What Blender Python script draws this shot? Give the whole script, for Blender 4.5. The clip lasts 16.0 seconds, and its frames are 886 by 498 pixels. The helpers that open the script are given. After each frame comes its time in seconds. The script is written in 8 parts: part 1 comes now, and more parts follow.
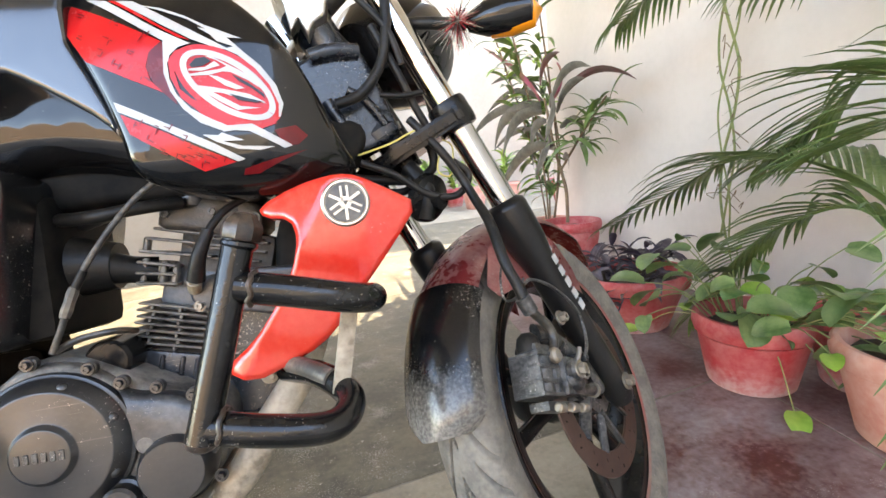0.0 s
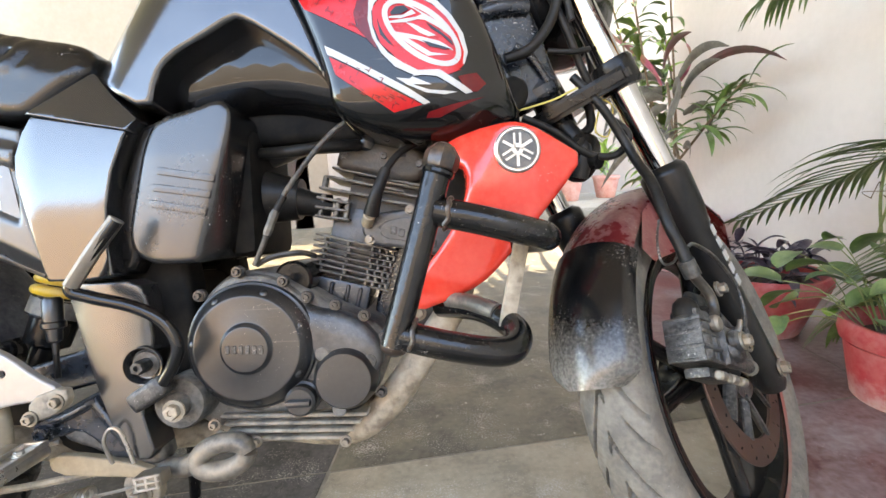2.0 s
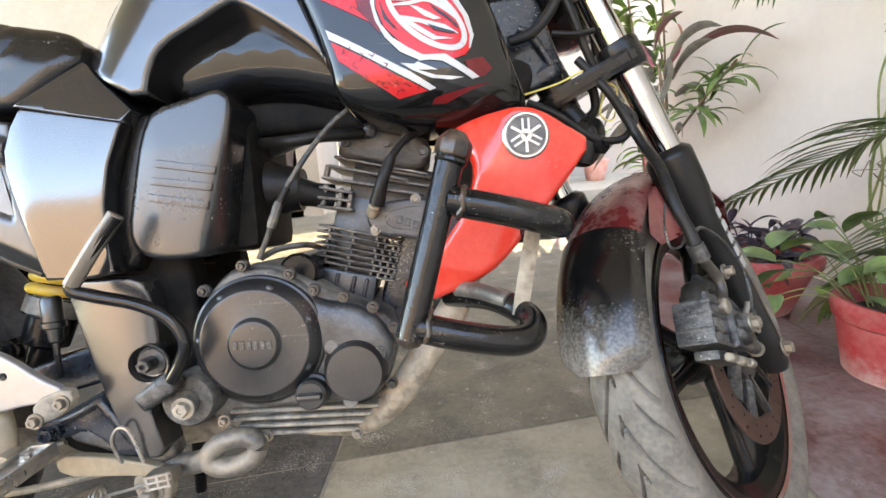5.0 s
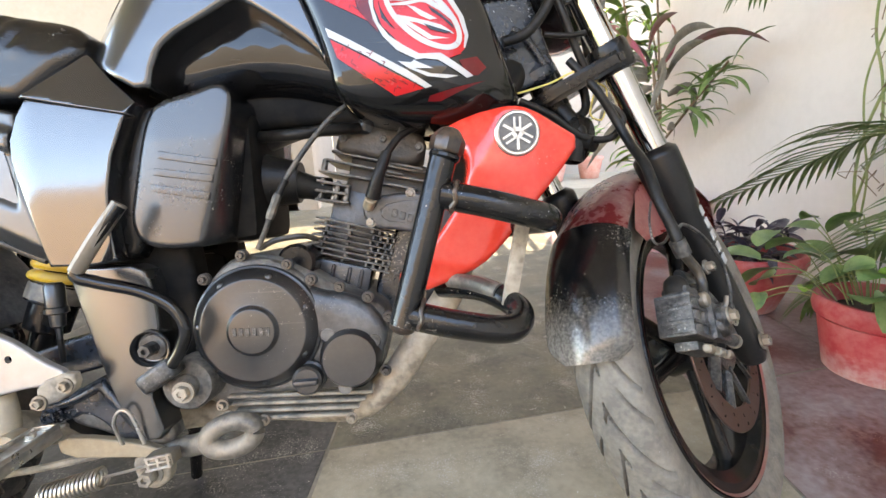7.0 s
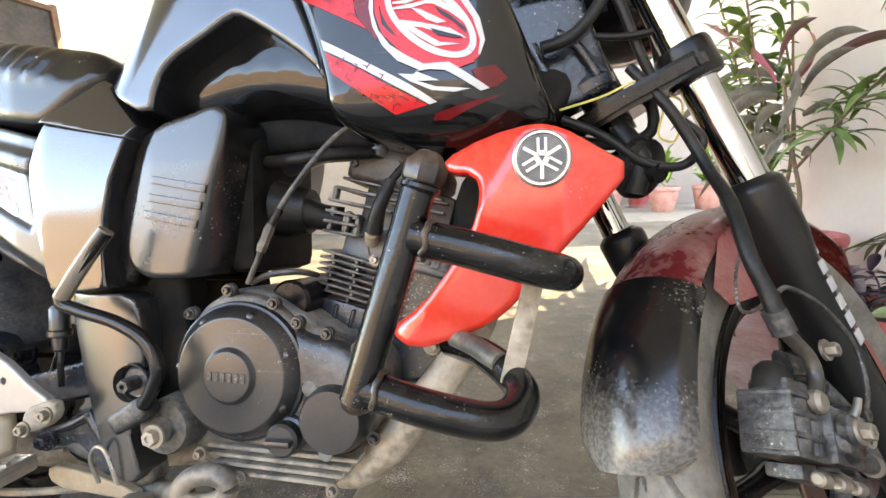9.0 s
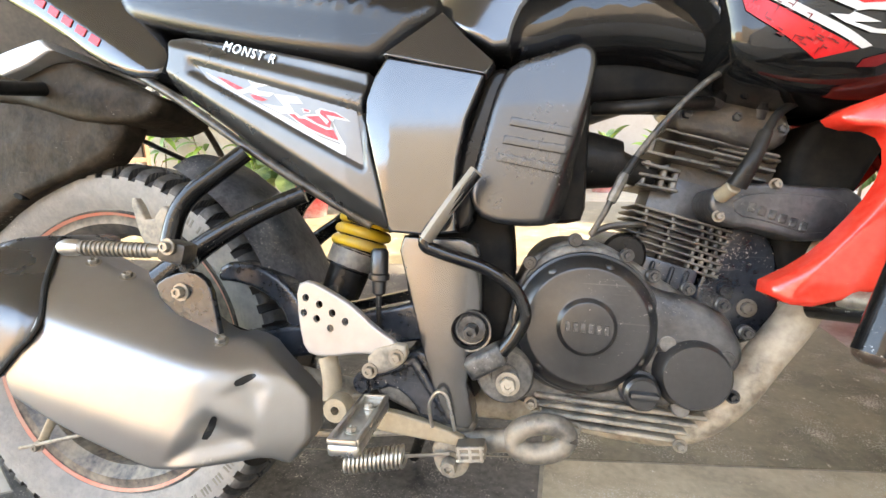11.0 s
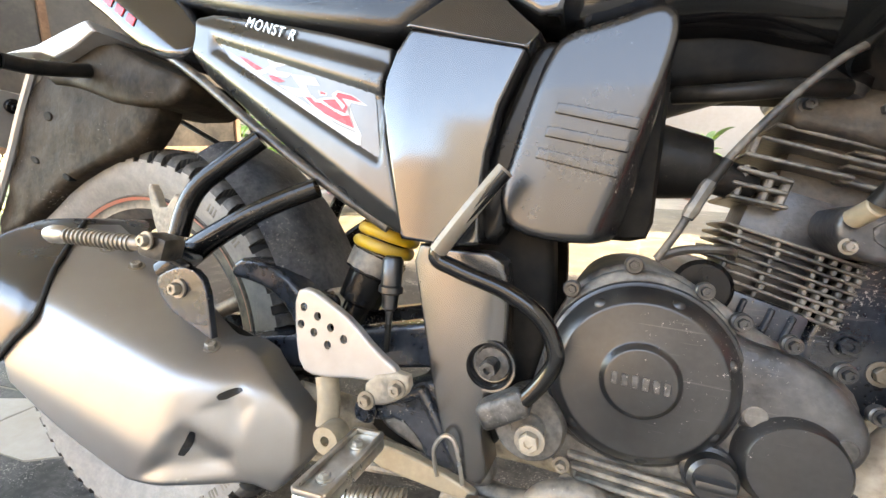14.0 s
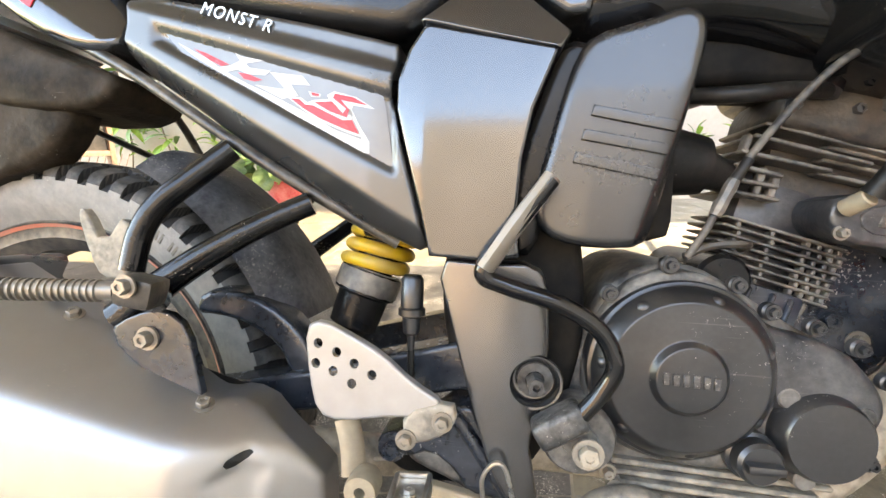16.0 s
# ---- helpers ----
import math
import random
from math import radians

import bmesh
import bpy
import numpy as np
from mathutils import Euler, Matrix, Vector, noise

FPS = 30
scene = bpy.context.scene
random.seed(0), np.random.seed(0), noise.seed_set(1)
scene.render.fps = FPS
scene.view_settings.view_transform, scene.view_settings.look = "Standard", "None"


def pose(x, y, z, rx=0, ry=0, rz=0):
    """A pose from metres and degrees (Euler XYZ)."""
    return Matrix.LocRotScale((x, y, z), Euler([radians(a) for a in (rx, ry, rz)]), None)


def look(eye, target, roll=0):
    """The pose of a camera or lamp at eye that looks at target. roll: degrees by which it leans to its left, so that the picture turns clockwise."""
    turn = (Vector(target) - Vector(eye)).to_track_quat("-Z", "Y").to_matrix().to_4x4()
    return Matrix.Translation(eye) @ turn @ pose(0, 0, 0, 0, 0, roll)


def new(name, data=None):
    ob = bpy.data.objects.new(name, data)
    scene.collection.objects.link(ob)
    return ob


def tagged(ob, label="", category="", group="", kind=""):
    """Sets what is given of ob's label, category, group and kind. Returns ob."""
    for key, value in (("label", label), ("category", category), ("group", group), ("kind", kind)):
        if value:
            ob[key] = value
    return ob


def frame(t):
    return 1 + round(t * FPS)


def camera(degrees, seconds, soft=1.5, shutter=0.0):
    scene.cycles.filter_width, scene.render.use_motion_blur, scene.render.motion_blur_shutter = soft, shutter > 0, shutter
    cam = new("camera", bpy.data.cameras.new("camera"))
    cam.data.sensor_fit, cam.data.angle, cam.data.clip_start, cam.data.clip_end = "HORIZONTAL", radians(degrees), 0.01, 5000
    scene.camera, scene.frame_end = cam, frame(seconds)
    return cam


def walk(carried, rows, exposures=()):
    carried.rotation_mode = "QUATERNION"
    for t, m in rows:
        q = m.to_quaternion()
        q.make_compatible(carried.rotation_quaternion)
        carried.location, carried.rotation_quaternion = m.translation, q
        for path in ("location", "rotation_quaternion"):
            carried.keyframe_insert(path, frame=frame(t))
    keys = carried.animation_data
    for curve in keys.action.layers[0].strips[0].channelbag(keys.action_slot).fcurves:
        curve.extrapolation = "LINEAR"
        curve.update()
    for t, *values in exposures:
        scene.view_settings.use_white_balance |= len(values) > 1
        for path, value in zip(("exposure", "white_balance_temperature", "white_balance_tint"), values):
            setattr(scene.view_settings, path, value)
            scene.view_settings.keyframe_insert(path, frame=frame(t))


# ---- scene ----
cam = camera(89.75, 16.0)
# seconds, eye (x, y, z), turn (rx, ry, rz)
PATH = [
    (0, 1.0493, -0.6246, 0.6941, 79.06, 5.70, -12.94),
    (0.5, 1.0086, -0.6334, 0.6928, 79.18, 5.22, -8.68),
    (1, 0.9919, -0.6378, 0.6876, 79.11, 4.41, -3.73),
    (1.5, 0.9839, -0.6500, 0.6873, 79.04, 4.06, -2.59),
    (2, 0.9413, -0.6383, 0.6524, 78.60, 2.70, -1.90),
    (2.5, 0.9321, -0.6478, 0.6605, 78.86, 1.78, -1.39),
    (3, 0.9217, -0.6469, 0.6584, 78.99, 1.68, -0.49),
    (3.5, 0.9075, -0.6515, 0.6593, 79.43, 1.64, 0.23),
    (4, 0.9099, -0.6417, 0.6685, 79.43, 2.06, -1.14),
    (4.5, 0.9064, -0.6319, 0.6628, 78.12, 2.90, -2.38),
    (5, 0.9181, -0.6294, 0.6563, 76.69, 3.64, -3.45),
    (5.2, 0.9245, -0.6278, 0.6571, 76.21, 3.97, -3.90),
    (7.3, 0.9143, -0.6523, 0.6570, 76.15, 2.46, -3.74),
    (7.5, 0.8977, -0.6450, 0.6720, 77.86, 1.66, -2.34),
    (8, 0.9358, -0.6272, 0.6619, 81.92, 2.54, 3.08),
    (8.5, 1.0116, -0.5918, 0.6709, 80.82, 2.41, 7.87),
    (9, 1.0256, -0.5374, 0.6533, 79.84, 2.37, 9.12),
    (9.5, 0.9191, -0.5284, 0.6328, 78.60, 2.25, 8.42),
    (10, 0.7491, -0.5648, 0.6390, 77.26, 2.70, 5.48),
    (10.2, 0.6764, -0.5941, 0.6439, 77.26, 1.92, 5.03),
    (12.3, 0.6158, -0.5670, 0.6092, 74.47, -2.69, 20.11),
    (12.5, 0.6176, -0.5596, 0.6114, 74.76, -2.72, 19.06),
    (13, 0.6313, -0.5462, 0.6205, 75.79, -2.55, 16.63),
    (13.5, 0.6814, -0.5239, 0.6574, 76.00, -1.87, 19.13),
    (14, 0.6631, -0.4877, 0.6269, 75.99, -1.59, 20.72),
    (14.5, 0.5639, -0.4789, 0.6242, 75.28, -1.37, 12.76),
    (15, 0.4581, -0.5028, 0.6351, 74.47, -0.56, 2.02),
    (15.5, 0.4790, -0.4993, 0.6204, 75.10, -0.61, 3.30),
    (16, 0.5395, -0.4793, 0.6332, 75.75, -0.41, 7.58),
]
EXPOSURES = [(0.0, 4.31, 8150, 13), (8.5, 4.31, 8300, 13), (10.0, 4.46, 8800, 13), (13.0, 4.52, 9050, 13), (16.0, 4.53, 9000, 13)]
walk(cam, [(t, pose(*row)) for t, *row in PATH], EXPOSURES)

# ---- world and sun ----
world = bpy.data.worlds.new("sky")
scene.world = world
world.use_nodes = True
wn = world.node_tree
sky = wn.nodes.new("ShaderNodeTexSky")
sky.sky_type = "NISHITA"
sky.sun_disc = False
SUN_EL, SUN_AZ = radians(46), radians(54)
sky.sun_elevation, sky.sun_rotation = SUN_EL, SUN_AZ
sky.air_density, sky.dust_density = 1.0, 0.9
wn.nodes["Background"].inputs["Strength"].default_value = 0.15
wn.links.new(sky.outputs[0], wn.nodes["Background"].inputs["Color"])
sun_data = bpy.data.lights.new("sun", "SUN")
sun_data.energy, sun_data.angle, sun_data.color = 1.5, radians(0.5), (1.0, 0.93, 0.82)
sun = new("sun", sun_data)
to_sun = Vector((math.sin(SUN_AZ) * math.cos(SUN_EL), math.cos(SUN_AZ) * math.cos(SUN_EL), math.sin(SUN_EL)))
sun.matrix_world = look(to_sun * 30, (0, 0, 0))

# ---- materials ----
def mat(name, c1, c2=None, rough=0.5, metal=0.0, scale=6.0, fine=60.0, bump=0.0, coat=0.0, dust=0.0,
        dust_color=(0.42, 0.35, 0.26), up=0.5, rough_var=0.12, spec=0.5, speck=0.0, trans=0.0, hem=None, wear=0.0):
    """A surface with blotches, fine grain, relief and a film of dust that gathers on faces that look up."""
    m = bpy.data.materials.new(name)
    m.use_nodes = True
    nt = m.node_tree
    N, K = nt.nodes, nt.links
    bs = N["Principled BSDF"]
    tc = N.new("ShaderNodeTexCoord")
    big = N.new("ShaderNodeTexNoise")
    big.inputs["Scale"].default_value, big.inputs["Detail"].default_value = scale, 6
    big.inputs["Roughness"].default_value = 0.62
    K.new(tc.outputs["Object"], big.inputs["Vector"])
    small = N.new("ShaderNodeTexNoise")
    small.inputs["Scale"].default_value, small.inputs["Detail"].default_value = fine, 4
    K.new(tc.outputs["Object"], small.inputs["Vector"])
    ramp = N.new("ShaderNodeValToRGB")
    ramp.color_ramp.elements[0].position, ramp.color_ramp.elements[1].position = 0.35, 0.68
    c2 = c2 or tuple(0.8 * v for v in c1)
    ramp.color_ramp.elements[0].color, ramp.color_ramp.elements[1].color = (*c1, 1), (*c2, 1)
    add = N.new("ShaderNodeMath")
    add.operation = "MULTIPLY_ADD"
    K.new(small.outputs["Fac"], add.inputs[0])
    add.inputs[1].default_value = 0.35
    sub = N.new("ShaderNodeMath")
    sub.operation = "SUBTRACT"
    K.new(big.outputs["Fac"], sub.inputs[0])
    sub.inputs[1].default_value = 0.175
    K.new(sub.outputs[0], add.inputs[2])
    K.new(add.outputs[0], ramp.inputs["Fac"])
    colour = ramp.outputs["Color"]
    rough_out = None
    if dust > 0:
        geo = N.new("ShaderNodeNewGeometry")
        xyz = N.new("ShaderNodeSeparateXYZ")
        K.new(geo.outputs["Normal"], xyz.inputs[0])
        lift = N.new("ShaderNodeMapRange")
        lift.inputs["From Min"].default_value, lift.inputs["From Max"].default_value = -0.3, 1.0
        lift.inputs["To Min"].default_value, lift.inputs["To Max"].default_value = 1 - up, 1 + up
        K.new(xyz.outputs["Z"], lift.inputs["Value"])
        patch = N.new("ShaderNodeMapRange")
        patch.inputs["From Min"].default_value, patch.inputs["From Max"].default_value = 0.38, 0.72
        patch.inputs["To Max"].default_value = 1.0
        K.new(add.outputs[0], patch.inputs["Value"])
        film = N.new("ShaderNodeMath")
        film.operation = "MULTIPLY_ADD"
        K.new(patch.outputs[0], film.inputs[0])
        film.inputs[1].default_value, film.inputs[2].default_value = dust * 1.3, dust * 0.08
        both = N.new("ShaderNodeMath")
        both.operation, both.use_clamp = "MULTIPLY", True
        K.new(film.outputs[0], both.inputs[0])
        K.new(lift.outputs[0], both.inputs[1])
        mix = N.new("ShaderNodeMix")
        mix.data_type = "RGBA"
        K.new(both.outputs[0], mix.inputs["Factor"])
        K.new(colour, mix.inputs["A"])
        mix.inputs["B"].default_value = (*dust_color, 1)
        colour = mix.outputs["Result"]
        rr = N.new("ShaderNodeMapRange")
        rr.inputs["To Min"].default_value, rr.inputs["To Max"].default_value = rough, min(0.95, rough + 0.45)
        K.new(both.outputs[0], rr.inputs["Value"])
        rough_out = rr.outputs[0]
    if speck > 0:
        dots = N.new("ShaderNodeTexNoise")
        dots.inputs["Scale"].default_value, dots.inputs["Detail"].default_value, dots.inputs["Roughness"].default_value = 38, 6, 0.75
        K.new(tc.outputs["Object"], dots.inputs["Vector"])
        bothd = N.new("ShaderNodeMapRange")
        bothd.inputs["From Min"].default_value, bothd.inputs["From Max"].default_value = 0.74 - speck * 0.5, 0.79 - speck * 0.5
        K.new(dots.outputs["Fac"], bothd.inputs["Value"])
        mixd = N.new("ShaderNodeMix")
        mixd.data_type = "RGBA"
        K.new(bothd.outputs[0], mixd.inputs["Factor"])
        K.new(colour, mixd.inputs["A"])
        mixd.inputs["B"].default_value = (0.55, 0.5, 0.43, 1)
        colour = mixd.outputs["Result"]
    if wear > 0:
        # small chips in patches, and fine slanting scratches
        chip = N.new("ShaderNodeTexNoise")
        chip.inputs["Scale"].default_value, chip.inputs["Detail"].default_value, chip.inputs["Roughness"].default_value = 240, 4, 0.75
        K.new(tc.outputs["Object"], chip.inputs["Vector"])
        where = N.new("ShaderNodeTexNoise")
        where.inputs["Scale"].default_value, where.inputs["Detail"].default_value = 11, 3
        K.new(tc.outputs["Object"], where.inputs["Vector"])
        chip_on = N.new("ShaderNodeMath")
        chip_on.operation = "MULTIPLY_ADD"
        K.new(where.outputs["Fac"], chip_on.inputs[0])
        chip_on.inputs[1].default_value = 0.5
        K.new(chip.outputs["Fac"], chip_on.inputs[2])
        chips = N.new("ShaderNodeMapRange")
        chips.inputs["From Min"].default_value, chips.inputs["From Max"].default_value = 1.02 - 0.08 * wear, 1.06 - 0.08 * wear
        chips.inputs["To Max"].default_value = 0.8
        K.new(chip_on.outputs[0], chips.inputs["Value"])
        turn = N.new("ShaderNodeMapping")
        turn.inputs["Rotation"].default_value = (0.3, 0.9, 0.4)
        turn.inputs["Scale"].default_value = (16, 420, 420)
        K.new(tc.outputs["Object"], turn.inputs["Vector"])
        line = N.new("ShaderNodeTexNoise")
        line.inputs["Scale"].default_value, line.inputs["Detail"].default_value = 1.0, 2
        K.new(turn.outputs[0], line.inputs["Vector"])
        line_on = N.new("ShaderNodeMath")
        line_on.operation = "MULTIPLY_ADD"
        K.new(where.outputs["Fac"], line_on.inputs[0])
        line_on.inputs[1].default_value = 0.6
        K.new(line.outputs["Fac"], line_on.inputs[2])
        lines = N.new("ShaderNodeMapRange")
        lines.inputs["From Min"].default_value, lines.inputs["From Max"].default_value = 1.09 - 0.08 * wear, 1.16 - 0.08 * wear
        lines.inputs["To Max"].default_value = 0.08
        K.new(line_on.outputs[0], lines.inputs["Value"])
        most = N.new("ShaderNodeMath")
        most.operation = "MAXIMUM"
        K.new(chips.outputs[0], most.inputs[0])
        K.new(lines.outputs[0], most.inputs[1])
        # wiped dust: broad soft smears along one way
        wipe = N.new("ShaderNodeMapping")
        wipe.inputs["Rotation"].default_value, wipe.inputs["Scale"].default_value = (0.2, -0.5, 0.1), (5, 26, 26)
        K.new(tc.outputs["Object"], wipe.inputs["Vector"])
        smear = N.new("ShaderNodeTexNoise")
        smear.inputs["Scale"].default_value, smear.inputs["Detail"].default_value, smear.inputs["Roughness"].default_value = 1.0, 7, 0.68
        K.new(wipe.outputs[0], smear.inputs["Vector"])
        smears = N.new("ShaderNodeMapRange")
        smears.inputs["From Min"].default_value, smears.inputs["From Max"].default_value = 0.46, 0.8
        smears.inputs["To Max"].default_value = 0.022 * min(1.0, wear)
        K.new(smear.outputs["Fac"], smears.inputs["Value"])
        more = N.new("ShaderNodeMath")
        more.operation = "MAXIMUM"
        K.new(most.outputs[0], more.inputs[0])
        K.new(smears.outputs[0], more.inputs[1])
        most = more
        mixw = N.new("ShaderNodeMix")
        mixw.data_type = "RGBA"
        K.new(most.outputs[0], mixw.inputs["Factor"])
        K.new(colour, mixw.inputs["A"])
        mixw.inputs["B"].default_value = (0.42, 0.39, 0.35, 1)
        colour = mixw.outputs["Result"]
    if hem:
        low, high, hem_color = hem
        pos = N.new("ShaderNodeSeparateXYZ")
        K.new(tc.outputs["Object"], pos.inputs[0])
        jit = N.new("ShaderNodeMath")
        jit.operation = "MULTIPLY_ADD"
        K.new(small.outputs["Fac"], jit.inputs[0])
        jit.inputs[1].default_value = -(high - low) * 0.7
        K.new(pos.outputs["Z"], jit.inputs[2])
        hm_ = N.new("ShaderNodeMapRange")
        hm_.inputs["From Min"].default_value, hm_.inputs["From Max"].default_value = low - (high - low) * 0.35, high - (high - low) * 0.35
        hm_.inputs["To Min"].default_value, hm_.inputs["To Max"].default_value = 0.85, 0.0
        K.new(jit.outputs[0], hm_.inputs["Value"])
        rag = N.new("ShaderNodeMapRange")
        rag.inputs["From Min"].default_value, rag.inputs["From Max"].default_value = 0.40, 0.56
        rag.inputs["To Min"].default_value, rag.inputs["To Max"].default_value = 0.72, 1.0
        K.new(small.outputs["Fac"], rag.inputs["Value"])
        mul = N.new("ShaderNodeMath")
        mul.operation = "MULTIPLY"
        K.new(hm_.outputs[0], mul.inputs[0])
        K.new(rag.outputs[0], mul.inputs[1])
        mixh = N.new("ShaderNodeMix")
        mixh.data_type = "RGBA"
        K.new(mul.outputs[0], mixh.inputs["Factor"])
        K.new(colour, mixh.inputs["A"])
        mixh.inputs["B"].default_value = (*hem_color, 1)
        colour = mixh.outputs["Result"]
    K.new(colour, bs.inputs["Base Color"])
    if rough_out is None:
        rv = N.new("ShaderNodeMapRange")
        rv.inputs["From Min"].default_value, rv.inputs["From Max"].default_value = 0.3, 0.7
        rv.inputs["To Min"].default_value, rv.inputs["To Max"].default_value = max(0.02, rough - rough_var / 2), min(1, rough + rough_var)
        K.new(add.outputs[0], rv.inputs["Value"])
        rough_out = rv.outputs[0]
    K.new(rough_out, bs.inputs["Roughness"])
    bs.inputs["Metallic"].default_value = metal
    bs.inputs["Specular IOR Level"].default_value = spec
    if coat:
        bs.inputs["Coat Weight"].default_value, bs.inputs["Coat Roughness"].default_value = coat, 0.06
    if trans:
        bs.inputs["Subsurface Weight"].default_value = trans
        bs.inputs["Subsurface Radius"].default_value = (0.01, 0.012, 0.004)
    if bump:
        bp = N.new("ShaderNodeBump")
        bp.inputs["Strength"].default_value, bp.inputs["Distance"].default_value = bump, 0.002
        K.new(small.outputs["Fac"], bp.inputs["Height"])
        K.new(bp.outputs[0], bs.inputs["Normal"])
    return m


M = {}
M["tail"] = mat("brown_grey_satin_plastic", (0.080, 0.079, 0.077), (0.092, 0.0905, 0.088), 0.27, metal=0.78, dust=0.05, dust_color=(0.30, 0.29, 0.28), scale=6, fine=25, wear=0.3)
M["tank_side"] = mat("gunmetal_tank_paint", (0.072, 0.0745, 0.079), (0.082, 0.084, 0.087), 0.17, metal=0.85, coat=0.25, dust=0.02, scale=7, fine=20, wear=0.2)
M["gloss_black"] = mat("gloss_black_paint", (0.0025, 0.0025, 0.003), (0.005, 0.005, 0.005), 0.08, coat=0.25, dust=0.008, scale=9, spec=0.3, wear=0.4)
M["satin_black"] = mat("gunmetal_satin_paint", (0.090, 0.0915, 0.094), (0.098, 0.0985, 0.0995), 0.12, metal=0.85, coat=0.1, dust=0.012, scale=5, fine=12)
M["matte_black"] = mat("matte_black_plastic", (0.0045, 0.0045, 0.005), (0.008, 0.0078, 0.0075), 0.3, dust=0.01, scale=10, fine=260, bump=0.10, spec=0.25, wear=0.6)
M["dark_trim"] = mat("dark_trim_plastic", (0.0035, 0.0035, 0.004), (0.007, 0.0065, 0.006), 0.26, dust=0.01, scale=14, spec=0.22, wear=0.6)
M["engine"] = mat("black_engine_enamel", (0.0085, 0.0098, 0.0128), (0.022, 0.0232, 0.0258), 0.33, dust=0.15, dust_color=(0.30, 0.285, 0.26), scale=16, fine=170, bump=0.35, spec=0.7, wear=0.5)
M["cover"] = mat("black_cover_enamel", (0.0062, 0.0064, 0.0072), (0.0112, 0.0114, 0.0120), 0.29, dust=0.03, dust_color=(0.31, 0.3, 0.285), scale=9, fine=180, bump=0.04, spec=0.7, wear=0.6, speck=0.06)
M["air_box"] = mat("satin_black_air_box", (0.0068, 0.0069, 0.0072), (0.0112, 0.0112, 0.0115), 0.27, dust=0.012, dust_color=(0.3, 0.29, 0.28), scale=9, fine=200, bump=0.02, spec=0.8, wear=0.8)
M["fin"] = mat("dusty_cast_fins", (0.013, 0.0138, 0.0155), (0.07, 0.064, 0.056), 0.36, dust=0.45, dust_color=(0.40, 0.35, 0.28), scale=26, fine=200, bump=0.3, spec=0.7, wear=0.8)
M["dusty_metal"] = mat("dust_caked_alloy", (0.13, 0.117, 0.097), (0.34, 0.295, 0.23), 0.6, metal=0.2, dust=0.45, scale=30, fine=140, bump=0.5, dust_color=(0.4, 0.34, 0.26), wear=0.6)
M["pipe"] = mat("dust_coated_exhaust_pipe", (0.17, 0.14, 0.105), (0.46, 0.40, 0.31), 0.55, metal=0.15, dust=0.3, scale=22, fine=110, bump=0.35, dust_color=(0.45, 0.39, 0.3), wear=0.8)
M["tube"] = mat("chipped_black_tube_paint", (0.0025, 0.0025, 0.003), (0.005, 0.0048, 0.0048), 0.17, coat=0.1, dust=0.02, scale=16, fine=70, bump=0.3, wear=1.3, spec=0.3, speck=0.13)
M["worn_tube"] = mat("scuffed_tube_paint", (0.004, 0.004, 0.004), (0.06, 0.032, 0.02), 0.3, dust=0.05, scale=50, fine=90, bump=0.4, wear=1.2)
M["chrome"] = mat("polished_chrome", (0.44, 0.435, 0.43), (0.36, 0.355, 0.345), 0.06, metal=1.0, rough_var=0.05, scale=20)
M["dull_chrome"] = mat("dull_plated_steel", (0.62, 0.59, 0.54), (0.42, 0.38, 0.32), 0.3, metal=0.95, scale=25, fine=120, bump=0.1)
M["dusty_bolt"] = mat("dusty_steel_bolt", (0.26, 0.235, 0.2), (0.13, 0.115, 0.095), 0.38, metal=0.6, dust=0.35, scale=40, fine=120)
M["faded_red"] = mat("faded_red_rim_tape", (0.22, 0.05, 0.035), (0.1, 0.03, 0.025), 0.5, dust=0.2)
M["satin_dark"] = mat("dark_satin_paint", (0.096, 0.0965, 0.097), (0.114, 0.1135, 0.1125), 0.25, metal=0.85, dust=0.05, dust_color=(0.32, 0.3, 0.275), scale=7, fine=30, wear=0.5)
M["dirty_black"] = mat("dirty_black_steel", (0.007, 0.007, 0.007), (0.03, 0.025, 0.02), 0.32, dust=0.12, scale=34, fine=120, bump=0.3, wear=0.8)
# Tread rubber with the shade of its grooves put into the colour.
M["slot_shade"] = mat("tread_slot_shade", (0.012, 0.0115, 0.011), (0.03, 0.028, 0.026), 0.75)
M["blue_black"] = mat("blue_black_casting", (0.0055, 0.0085, 0.013), (0.013, 0.018, 0.026), 0.24, dust=0.05, dust_color=(0.27, 0.275, 0.285), scale=20, fine=130, bump=0.2, spec=0.6, wear=1.1)
# Dirty inner parts; the near-black also stands in for shade in hollows.
M["deep_black"] = mat("void_black", (0.003, 0.003, 0.003), (0.008, 0.007, 0.006), 0.75, dust=0.02, scale=20, spec=0.15)
M["silver"] = mat("dull_silver_shield", (0.325, 0.318, 0.306), (0.29, 0.282, 0.27), 0.33, metal=0.85, dust=0.05, scale=6, fine=40, up=0.6, wear=0.5)
M["white_metal"] = mat("silver_painted_plate", (0.37, 0.36, 0.35), (0.30, 0.288, 0.272), 0.34, metal=0.45, dust=0.10, scale=8, wear=0.5)
M["red"] = mat("bright_red_gloss_plastic", (0.60, 0.018, 0.010), (0.66, 0.035, 0.018), 0.17, coat=0.4, dust=0.08, scale=7, dust_color=(0.7, 0.3, 0.22), fine=120, wear=0.25)
M["dark_red"] = mat("deep_red_dusty_paint", (0.19, 0.009, 0.013), (0.26, 0.03, 0.03), 0.22, coat=0.35, dust=0.36, scale=12, fine=120, dust_color=(0.5, 0.34, 0.28), wear=0.9, speck=0.1)
